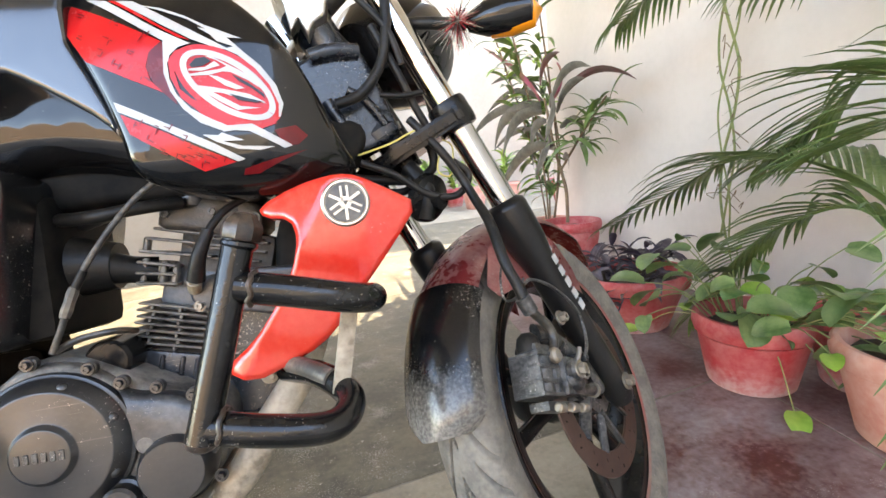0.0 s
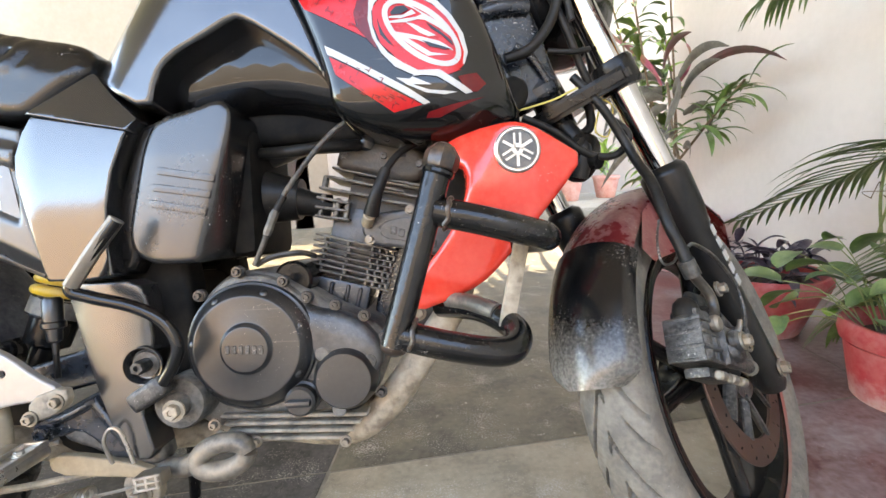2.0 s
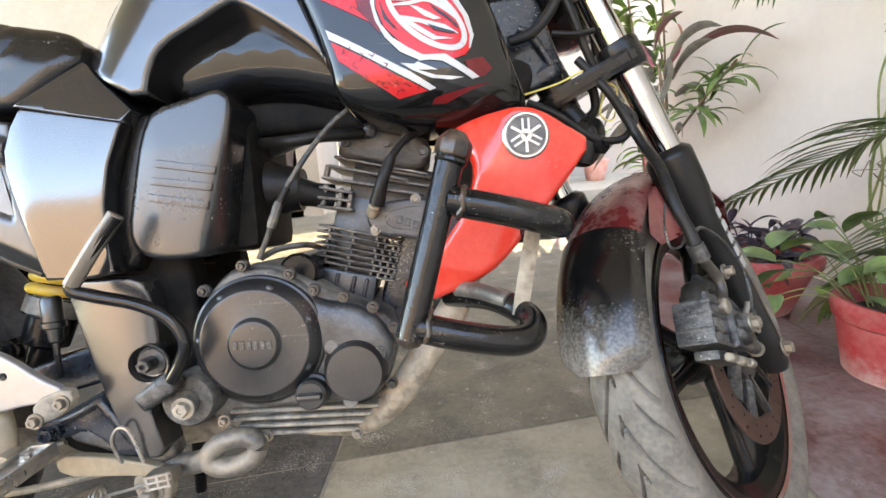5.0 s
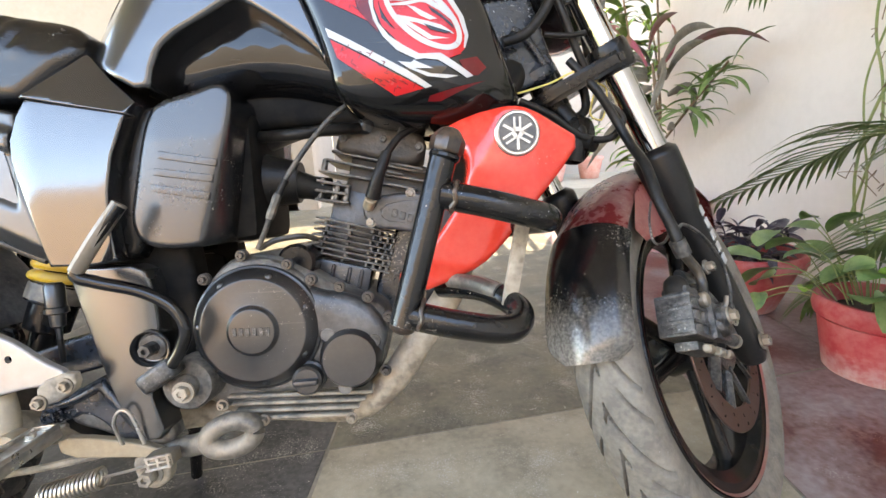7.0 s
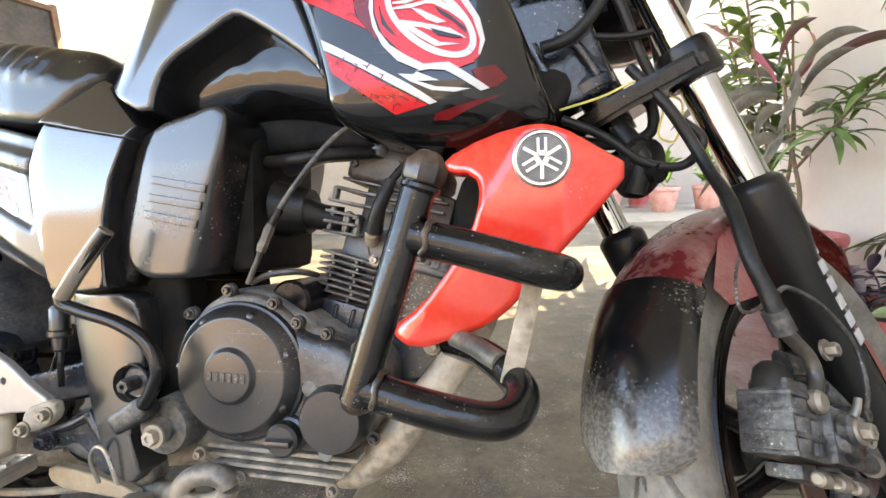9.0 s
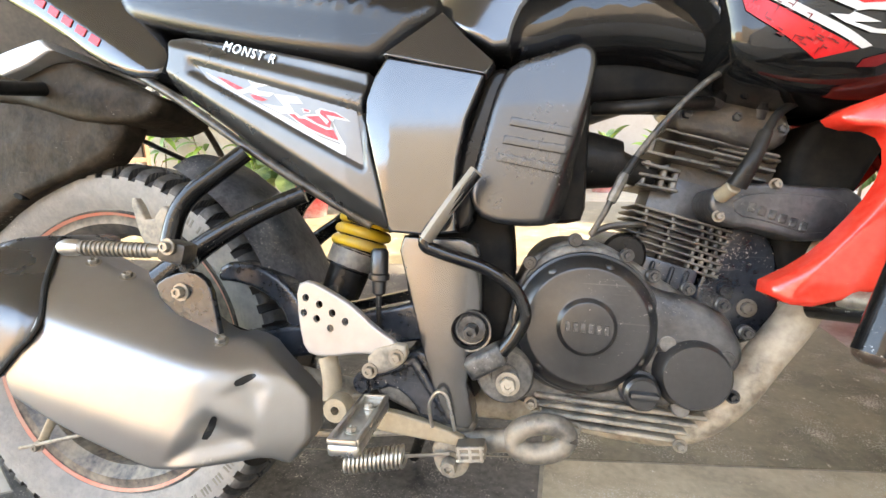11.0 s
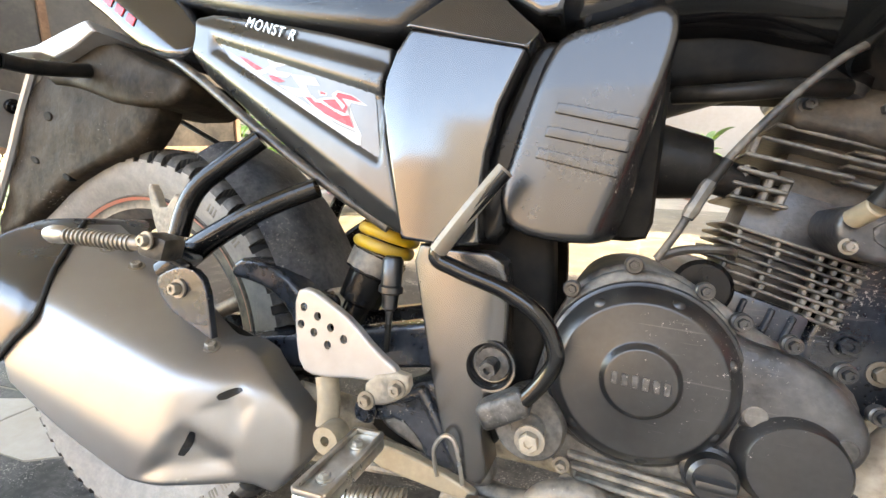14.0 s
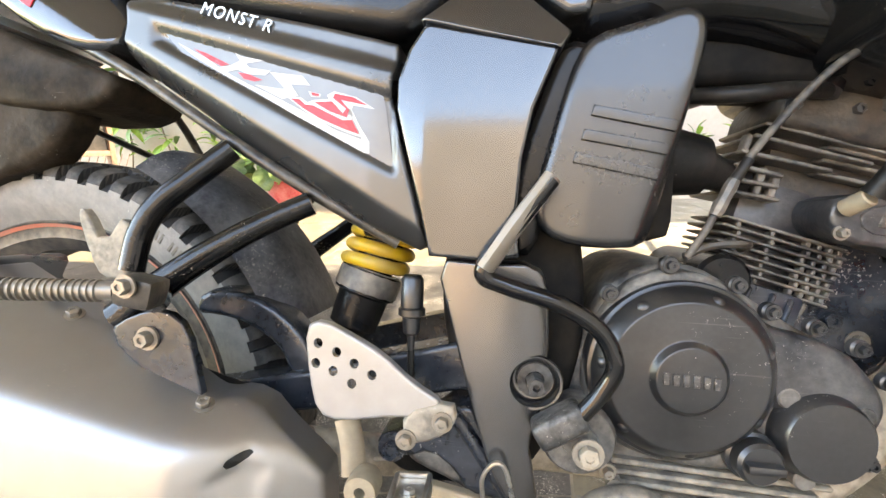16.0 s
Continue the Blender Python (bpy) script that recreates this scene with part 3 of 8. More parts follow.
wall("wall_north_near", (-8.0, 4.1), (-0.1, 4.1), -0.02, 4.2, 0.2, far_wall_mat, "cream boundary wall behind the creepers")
# Unseen wall, added and sized so panels reflect tan below the sky.
wall("wall_south", (9.0, -7.5), (-14.0, -7.5), -0.02, 2.95, 0.2, lane_wall_mat, "unseen tan wall added for the side panels to reflect")
# Unseen wall, added so the body panels reflect something dark.
wall("unseen_south_wall", (9.0, -7.25), (-2.4, -7.25), -0.02, 4.0, 0.2, brown_wall_mat, "unseen tall wall added to darken the panels' reflections")
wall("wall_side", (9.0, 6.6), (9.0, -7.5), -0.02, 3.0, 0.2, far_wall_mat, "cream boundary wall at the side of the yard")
# Unseen roof, added and sized to cut skylight and sun on the bike.
bm = box((5.6, 5.0, 0.16), pose(-0.35, 0.6, 3.0), bevel=0.01)
ceiling = tagged(obj("ceiling", bm, roof_mat), "unseen plain porch ceiling added to shade the bike", "ceiling", kind="structure")

# ---- outlines of the painted graphics, in the bike's length and height ----
TANK_GRAPHICS, STICKERS = [], []


def tank_graphic(name, film, lift, *points):
    TANK_GRAPHICS.append((name, list(points), film, lift))


def tail_sticker(name, film, lift, *points):
    STICKERS.append((name, list(points), film, lift))


tank_graphic("red_graphic", "red_decal", 0.0008, (0.760, 0.912), (0.780, 0.902), (0.826, 0.874), (0.879, 0.842), (0.866, 0.830), (0.861, 0.815), (0.864, 0.799), (0.875, 0.785), (0.841, 0.803), (0.801, 0.826), (0.783, 0.858))
tank_graphic("wine_graphic", "wine_decal", 0.0010, (0.879, 0.842), (0.866, 0.830), (0.861, 0.813), (0.866, 0.797), (0.878, 0.781), (0.887, 0.771), (0.884, 0.796), (0.880, 0.817), (0.886, 0.837))
tank_graphic("red_graphic", "red_decal", 0.0016, (0.884, 0.820), (0.892, 0.830), (0.910, 0.836), (0.931, 0.831), (0.913, 0.831), (0.896, 0.822), (0.889, 0.806), (0.892, 0.788), (0.902, 0.777), (0.929, 0.760), (0.956, 0.748), (0.988, 0.744), (0.969, 0.737), (0.941, 0.740), (0.914, 0.755), (0.892, 0.778), (0.884, 0.801))
tank_graphic("red_graphic", "wine_decal", 0.0012, (0.983, 0.736), (1.007, 0.742), (1.019, 0.730), (1.007, 0.719), (0.993, 0.718))
tank_graphic("wine_graphic", "wine_decal", 0.0012, (0.942, 0.690), (0.945, 0.696), (0.981, 0.705), (1.017, 0.714), (0.988, 0.702), (0.959, 0.690))
tank_graphic("white_flash", "white_decal", 0.0026, (0.903, 0.807), (0.918, 0.806), (0.936, 0.811), (0.931, 0.816), (0.921, 0.810), (0.904, 0.809))
tank_graphic("white_flash", "white_decal", 0.0026, (0.922, 0.822), (0.933, 0.817), (0.943, 0.810), (0.936, 0.807), (0.902, 0.803), (0.905, 0.801), (0.923, 0.801), (0.938, 0.804), (0.946, 0.803), (0.963, 0.793), (0.977, 0.782), (0.970, 0.794), (0.955, 0.805), (0.939, 0.815), (0.928, 0.822))
tank_graphic("white_flash", "white_decal", 0.0027, (0.923, 0.801), (0.932, 0.799), (0.959, 0.784), (0.950, 0.783), (0.939, 0.788))
tank_graphic("white_flash", "white_decal", 0.0026, (0.907, 0.791), (0.927, 0.787), (0.942, 0.783), (0.963, 0.777), (0.976, 0.769), (0.979, 0.766), (0.963, 0.771), (0.952, 0.773), (0.935, 0.780), (0.925, 0.782), (0.952, 0.764), (0.973, 0.761), (0.948, 0.760), (0.931, 0.771), (0.918, 0.781))
tank_graphic("black_graphic", "black_decal", 0.0030, (0.905, 0.813), (0.912, 0.820), (0.922, 0.821), (0.928, 0.816), (0.918, 0.811), (0.907, 0.810))
tank_graphic("black_graphic", "black_decal", 0.0024, (0.911, 0.784), (0.924, 0.770), (0.941, 0.761), (0.950, 0.757), (0.931, 0.762), (0.917, 0.772))
tank_graphic("black_graphic", "black_decal", 0.0024, (0.947, 0.801), (0.963, 0.790), (0.978, 0.777), (0.979, 0.772), (0.966, 0.784), (0.953, 0.793))
tank_graphic("black_graphic", "black_decal", 0.0030, (0.942, 0.779), (0.959, 0.773), (0.976, 0.768), (0.968, 0.767), (0.950, 0.771))
tank_graphic("white_flash", "white_decal", 0.0016, (0.856, 0.890), (0.879, 0.885), (0.904, 0.873), (0.924, 0.860), (0.944, 0.850), (0.963, 0.841), (0.947, 0.843), (0.961, 0.827), (0.978, 0.810), (0.992, 0.788), (0.997, 0.766), (0.992, 0.751), (0.990, 0.751), (0.992, 0.766), (0.985, 0.788), (0.972, 0.807), (0.956, 0.822), (0.942, 0.830), (0.953, 0.832), (0.936, 0.839), (0.930, 0.847), (0.917, 0.857), (0.925, 0.855), (0.907, 0.868), (0.879, 0.881))
tank_graphic("white_stripe", "white_decal", 0.0014, (0.833, 0.898), (0.851, 0.896), (0.890, 0.868), (0.916, 0.850), (0.948, 0.829), (0.937, 0.830), (0.909, 0.843), (0.879, 0.863), (0.848, 0.886))
tank_graphic("red_line", "red_decal", 0.0012, (0.824, 0.900), (0.832, 0.899), (0.879, 0.861), (0.908, 0.842), (0.896, 0.846), (0.869, 0.865))
tank_graphic("white_stripe", "white_decal", 0.0014, (0.799, 0.906), (0.822, 0.900), (0.862, 0.867), (0.879, 0.855), (0.908, 0.838), (0.889, 0.840), (0.881, 0.842), (0.849, 0.866))
tank_graphic("white_ring", "white_decal", 0.0018, (0.881, 0.842), (0.889, 0.840), (0.909, 0.838), (0.896, 0.834), (0.887, 0.826), (0.883, 0.816), (0.883, 0.799), (0.888, 0.782), (0.900, 0.766), (0.917, 0.754), (0.935, 0.744), (0.961, 0.744), (1.001, 0.718), (0.992, 0.715), (0.957, 0.736), (0.941, 0.738), (0.927, 0.737), (0.951, 0.726), (0.928, 0.727), (0.948, 0.720), (0.982, 0.717), (0.966, 0.714), (0.943, 0.717), (0.921, 0.727), (0.908, 0.736), (0.924, 0.734), (0.930, 0.738), (0.908, 0.749), (0.892, 0.766), (0.882, 0.786), (0.878, 0.806), (0.880, 0.827))
tank_graphic("white_stripe", "white_decal", 0.0018, (0.824, 0.779), (0.842, 0.769), (0.881, 0.747), (0.919, 0.725), (0.948, 0.706), (0.940, 0.704), (0.906, 0.723), (0.867, 0.746), (0.827, 0.768))
tank_graphic("red_graphic", "red_decal", 0.0012, (0.829, 0.765), (0.867, 0.744), (0.905, 0.721), (0.938, 0.704), (0.903, 0.697), (0.871, 0.718), (0.849, 0.733), (0.836, 0.743))
# short dark flecks scattered over the red
FLECKS = [(0.798, 0.882), (0.835, 0.866), (0.863, 0.848), (0.827, 0.846), (0.798, 0.855), (0.834, 0.818), (0.858, 0.802), (0.849, 0.828), (0.816, 0.833), (0.846, 0.754), (0.855, 0.736), (0.870, 0.722), (0.874, 0.744), (0.896, 0.724), (0.902, 0.712), (0.888, 0.734), (0.913, 0.713), (0.928, 0.707), (0.882, 0.717), (0.904, 0.704), (0.860, 0.747), (0.890, 0.710)]
tail_sticker("sticker", "grey_decal", 0.0006, (0.197, 0.726), (0.249, 0.710), (0.318, 0.690), (0.359, 0.678), (0.405, 0.664), (0.430, 0.659), (0.434, 0.641), (0.442, 0.591), (0.411, 0.601), (0.380, 0.615), (0.331, 0.639), (0.279, 0.666), (0.223, 0.698))
tail_sticker("sticker", "white_decal", 0.001, (0.215, 0.712), (0.232, 0.699), (0.260, 0.683), (0.305, 0.660), (0.347, 0.637), (0.379, 0.619), (0.407, 0.604), (0.419, 0.603), (0.419, 0.613), (0.412, 0.615), (0.386, 0.624), (0.354, 0.641), (0.334, 0.651), (0.313, 0.661), (0.296, 0.668), (0.278, 0.677), (0.264, 0.685), (0.249, 0.695))
tail_sticker("sticker", "white_decal", 0.001, (0.412, 0.615), (0.419, 0.613), (0.409, 0.628), (0.401, 0.643), (0.396, 0.645), (0.402, 0.633))
tail_sticker("sticker", "red_decal", 0.0014, (0.234, 0.705), (0.248, 0.700), (0.274, 0.688), (0.265, 0.687), (0.251, 0.694))
tail_sticker("sticker", "white_decal", 0.0012, (0.280, 0.699), (0.287, 0.695), (0.311, 0.690), (0.302, 0.689), (0.292, 0.688), (0.296, 0.684), (0.319, 0.680), (0.313, 0.676), (0.295, 0.678), (0.283, 0.683), (0.271, 0.681), (0.261, 0.686), (0.275, 0.687), (0.286, 0.691))
tail_sticker("sticker", "white_decal", 0.0012, (0.318, 0.679), (0.352, 0.674), (0.360, 0.665), (0.340, 0.667), (0.348, 0.656), (0.331, 0.654), (0.302, 0.668), (0.329, 0.663), (0.334, 0.663))
tail_sticker("sticker", "red_decal", 0.0014, (0.284, 0.680), (0.295, 0.678), (0.310, 0.672), (0.301, 0.671), (0.290, 0.674))
tail_sticker("sticker", "white_decal", 0.0012, (0.358, 0.660), (0.371, 0.657), (0.370, 0.654), (0.361, 0.655))
tail_sticker("sticker", "red_decal", 0.0016, (0.361, 0.659), (0.369, 0.657), (0.369, 0.655), (0.362, 0.656))
tail_sticker("sticker", "white_decal", 0.001, (0.337, 0.655), (0.350, 0.655), (0.357, 0.650), (0.364, 0.652), (0.379, 0.652), (0.377, 0.656), (0.384, 0.659), (0.406, 0.653), (0.424, 0.642), (0.403, 0.646), (0.401, 0.642), (0.404, 0.633), (0.412, 0.617), (0.394, 0.623), (0.369, 0.633), (0.353, 0.643))
tail_sticker("sticker", "red_decal", 0.0014, (0.340, 0.654), (0.349, 0.653), (0.355, 0.648), (0.363, 0.647), (0.382, 0.638), (0.393, 0.633), (0.402, 0.633), (0.409, 0.620), (0.394, 0.625), (0.370, 0.635), (0.354, 0.644))
tail_sticker("sticker", "red_decal", 0.0016, (0.364, 0.650), (0.382, 0.650), (0.393, 0.639), (0.396, 0.643), (0.383, 0.653), (0.385, 0.657), (0.403, 0.653), (0.418, 0.645), (0.405, 0.648), (0.391, 0.651), (0.399, 0.642), (0.397, 0.635), (0.380, 0.641))

# ---- the motorcycle ----
LEAN_DEG = 10.26
bike = thing("motorcycle", "dusty black and red motorcycle leaning on its side stand", "motorcycle",
             pose(0, -0.302 * math.sin(radians(LEAN_DEG)), 0, -LEAN_DEG))
RIGHT = Vector((0, -1, 0))


def clamp(v, a=0.0, b=1.0):
    return max(a, min(b, v))


# -- wheels: built about a centre, with forward, up and right directions --
def wheel_frame(c, f, u, r):
    m = Matrix.Identity(4)
    for i in range(3):
        m[i][0], m[i][1], m[i][2], m[i][3] = f[i], -r[i], u[i], c[i]
    return m


def tyre_mesh(profile, n, groove, two=False):
    """profile: (radius, across, tread 0 to 1) from one bead to the other; groove(turn, across, tread): depth cut there."""
    bm = bmesh.new()
    rings = []
    for k in range(n):
        t = 2 * math.pi * k / n
        ring = []
        for r, y, w in profile:
            g = groove(t, y, w) if w > 0 else 0
            ring.append(bm.verts.new(((r - g) * math.cos(t), y, (r - g) * math.sin(t))))
        rings.append(ring)
    for k in range(n):
        a, b = rings[k], rings[(k + 1) % n]
        for i in range(len(profile) - 1):
            f = bm.faces.new((a[i], a[i + 1], b[i + 1], b[i]))
            t = 2 * math.pi * (k + 0.5) / n
            y, w = (profile[i][1] + profile[i + 1][1]) / 2, min(profile[i][2], profile[i + 1][2])
            # Cut faces take the darker material that paints groove shade.
            cut = two and w > 0 and groove(t, y, w) > 0.004
            f.material_index = 2 if cut else 1 if w > 0 and two else 0
    return bm


def tyre_profile(bead, bead_w, outer, half, n_tread, side_steps=6, power=0.75):
    """A round tyre section."""
    pts = []
    mid = bead + (outer - bead) * 0.52
    for k in range(side_steps):
        a = k / side_steps
        pts.append((bead + (mid - bead) * a, -(bead_w + (half - bead_w) * math.sin(a * math.pi / 2)), 0.0))
    for k in range(n_tread + 1):
        a = math.pi * k / n_tread
        y = -half * math.cos(a)
        r = mid + (outer - mid) * max(0.0, math.sin(a)) ** power
        pts.append((r, y, clamp((math.sin(a) - (0.25 if power > 0.5 else 0.1)) * 2.2)))
    for k in range(side_steps - 1, -1, -1):
        a = k / side_steps
        pts.append((bead + (mid - bead) * a, bead_w + (half - bead_w) * math.sin(a * math.pi / 2), 0.0))
    return pts


def front_groove(t, y, w):
    """Curved slots that run out to the shoulders in pairs."""
    s = y / 0.05
    d = 0.0
    for sign in (1, -1):
        if s * sign > -0.12:
            a = abs(s)
            ph = (t * 15 / (2 * math.pi) + sign * 0.25 - 0.95 * a ** 0.8) % 1.0
            d = max(d, 0.009 * clamp((0.05 - abs(ph - 0.5)) / 0.022) * clamp((0.95 - a) / 0.08))
            ph = (t * 15 / (2 * math.pi) + sign * 0.25 + 0.5 - 0.8 * a) % 1.0
            d = max(d, 0.008 * clamp((0.042 - abs(ph - 0.5)) / 0.022) * clamp((0.98 - a) / 0.08) * clamp((a - 0.42) / 0.1))
    return d * (1 if w > 0.05 else 0)


def rear_groove(t, y, w):
    """Chunky blocks: deep cross cuts on the shoulders, zigzag in the middle."""
    s = y / 0.066
    a = abs(s)
    ph = (t * 60 / (2 * math.pi) + (0.5 if s > 0 else 0)) % 1.0
    if a > 0.52:
        return 0.0125 if ph < 0.34 + 0.08 * math.sin(a * 9) else 0.0
    if abs(a - 0.44 - 0.07 * math.sin(t * 60)) < 0.07:
        return 0.009
    return 0.009 if abs(((t * 30 / (2 * math.pi)) + 0.3 * s) % 1.0 - 0.5) < 0.06 else 0.0


def build_wheel(name, m, front):
    w = thing(name, "", "")
    del_keys = [k for k in w.keys()]
    for k in del_keys:
        del w[k]
    w.parent = bike
    outer = 0.296 if front else 0.303
    half = 0.048 if front else 0.066
    bm = tyre_mesh(tyre_profile(0.222, 0.034 if front else 0.046, outer, half, 96 if front else 60, power=0.75 if front else 0.42), 1620 if front else 1440, front_groove if front else rear_groove, not front)
    bm.transform(m)
    ty = part("tyre", bm, M["tyre"] if front else M["rear_tyre"], w, "front tyre with curved tread slots" if front else "dust-grey rear tyre with chunky black blocks", angle=70 if front else 40)
    ty.data.materials.append(M["slot_shade"] if front else M["rear_tread"])
    ty.data.materials.append(M["slot_shade"])
    if not front:
        for a0, k in ((0.75, 3), (2.75, 3), (4.85, 3), (5.35, 4)):
            for i in range(k):
                a = a0 + 0.11 * i
                bm = bmesh.new()
                for dr, da, wd, ht in ((0.0, -0.026, 0.004, 0.013), (0.0, 0.0, 0.004, 0.013), (0.0, 0.026, 0.004, 0.013)):
                    p = rear_m @ Vector(((0.2605 + dr) * math.cos(a + da), -0.0652, (0.2605 + dr) * math.sin(a + da)))
                    box((wd, 0.002, ht), Matrix.Translation(p) @ Matrix.Rotation(math.pi / 2 - a - da, 4, "Y"), 0.0006, bm, 1)
                tagged(part("tyre_mark", bm, M["tyre"], ty), kind="stuff")
    rw = 0.036 if front else 0.048
    prof = [(0.206, -rw), (0.219, -rw), (0.226, -rw - 0.004), (0.229, -rw - 0.001), (0.226, -rw + 0.006), (0.212, -rw + 0.02), (0.2, -0.012), (0.2, 0.012),
            (0.212, rw - 0.02), (0.226, rw - 0.006), (0.229, rw + 0.001), (0.226, rw + 0.004), (0.219, rw), (0.206, rw), (0.19, rw - 0.014), (0.186, 0), (0.19, -rw + 0.014), (0.206, -rw)]
    bm = lathe(prof, (0, 0, 0), (0, 1, 0), 96)
    # three pairs of cast spokes
    for k in range(3):
        for s in (-1, 1):
            a = 2 * math.pi * k / 3 + s * 0.16 + (0.5 if front else 0.2)
            d = Vector((math.cos(a + s * 0.12), 0, math.sin(a + s * 0.12)))
            e = Vector((math.cos(a), 0, math.sin(a)))
            tube([e * 0.03, d * 0.11, d * 0.195], [0.016, 0.012, 0.014], 10, 4, bm=bm)
    bm = lathe([(0.012, -0.05), (0.04, -0.05), (0.046, -0.03), (0.038, 0), (0.046, 0.03), (0.04, 0.05), (0.012, 0.05)], (0, 0, 0), (0, 1, 0), 32, bm)
    bm.transform(m)
    rim = part("rim", bm, M["dark_trim"] if front else M["rear_rim"], w, "black cast alloy rim with split spokes" if front else "dust-filmed alloy rim")
    for s in (-1, 1):
        bm = lathe([(0.2235, s * (rw + 0.0053)), (0.2205, s * (rw + 0.0012) + s * 0.0016), (0.2192, s * (rw + 0.0020))], (0, 0, 0), (0, 1, 0), 96)
        bm.transform(m)
        part("rim_stripe", bm, M["faded_red"] if front else M["orange"], rim, "tape stripe round the rim")
    return w


rear_m = wheel_frame(Vector((0, 0, 0.302)), Vector((1, 0, 0)), Vector((0, 0, 1)), RIGHT)
rear_wheel = build_wheel("rear_wheel", rear_m, False)

# steering: axis tipped back by the rake, turned left
RAKE, STEER, OFFSET = radians(25), radians(41.8), 0.05
AXIS = Vector((-math.sin(RAKE), 0, math.cos(RAKE)))
FOOT = Vector((1.341, 0, 0.277))
TURNED = Matrix.Rotation(STEER, 3, AXIS)
FWD = TURNED @ Vector((math.cos(RAKE), 0, math.sin(RAKE)))
RGT = TURNED @ RIGHT
HUB = FOOT + OFFSET * FWD


def st(f, r, u):
    """A point of the turned front end: ahead of, right of and up the fork from the wheel's centre."""
    return HUB + f * FWD + r * RGT + u * AXIS


front_m = wheel_frame(HUB, FWD, AXIS, RGT)
front_wheel = build_wheel("front_wheel", front_m, True)

# -- fork --
fork = new("front_fork")
fork.parent = bike
for s in (1, -1):
    r = s * 0.095
    part("stanchion", tube([st(0, r, 0.30), st(0, r, 0.80)], 0.0205, 32, 1), M["chrome"], fork, "polished chrome fork tube")
    prof = [(0, 0.345), (0.0225, 0.345), (0.026, 0.342), (0.0325, 0.336), (0.0335, 0.33), (0.0325, 0.30), (0.031, 0.27), (0.0255, 0.235), (0.0235, 0.06), (0.0235, 0.03), (0.0225, -0.02), (0.018, -0.032), (0, -0.032)]
    part("fork_leg", lathe(prof, st(0, s * 0.0915, 0), AXIS, 36), M["matte_black"], fork, "black fork leg with a plastic shroud")
    part("axle_nut", bolt(st(0, s * 0.1135, 0), RGT * s, 0.009, 0.012), M["dusty_bolt"], fork)
    part("fork_ring", lathe([(0.0215, 0.47), (0.029, 0.47), (0.031, 0.476), (0.031, 0.508), (0.029, 0.514), (0.0215, 0.514)], st(0, r, 0), AXIS, 30), M["dark_trim"], fork, "black lower clamp")
bm = bmesh.new()
ring = [(-0.03, 0.122), (0.022, 0.122), (0.03, 0.07), (0.0, 0.03), (0.0, -0.03), (0.03, -0.07), (0.022, -0.122), (-0.03, -0.122), (-0.085, -0.045), (-0.098, 0.0), (-0.085, 0.045)]
low = [bm.verts.new(st(f, r, 0.474)) for f, r in ring]
top = [bm.verts.new(st(f, r, 0.498)) for f, r in ring]
bm.faces.new(low)
bm.faces.new(top)
for i in range(len(ring)):
    bm.faces.new((low[i], low[(i + 1) % len(ring)], top[(i + 1) % len(ring)], top[i]))
bmesh.ops.bevel(bm, geom=bm.edges[:], offset=0.006, segments=2, affect="EDGES")
part("lower_yoke", bm, M["dark_trim"], fork, "black cast lower fork yoke")
part("upper_yoke", tube([st(0.0, -0.1, 0.74), st(-0.02, 0, 0.735), st(0.0, 0.1, 0.74)], 0.024, 14, 5, flat=0.6), M["dull_chrome"], fork, "silver upper fork yoke")
part("clamp_casting", panel([(0.985, 0.975), (1.006, 0.935), (1.011, 0.897), (1.023, 0.914), (1.033, 0.891), (1.043, 0.908), (1.060, 0.919), (1.066, 0.945), (1.06, 0.98)], lambda x, z: 0.05, 0.005, depth=0.1, step=0.01, cut=0), M["dull_chrome"], fork, "silver handlebar clamp casting")
part("steering_stem", tube([st(-0.035, 0, 0.46), st(-0.035, 0, 0.75)], 0.024, 24, 1), M["dark_trim"], fork)

# -- head tube and frame --
frame_ob = new("frame")
frame_ob.parent = bike
hb = FOOT + AXIS * 0.5
part("head_tube", lathe([(0.02, 0), (0.034, 0), (0.036, 0.012), (0.03, 0.02), (0.03, 0.19), (0.036, 0.2), (0.036, 0.22), (0.022, 0.22)], FOOT + AXIS * 0.52, AXIS, 30), M["blue_black"], frame_ob, "black steering head tube")
part("backbone", tube([(1.1, 0, 0.80), (0.98, 0, 0.77), (0.78, 0, 0.72), (0.6, 0, 0.66)], 0.032, 16, 5), M["engine"], frame_ob)
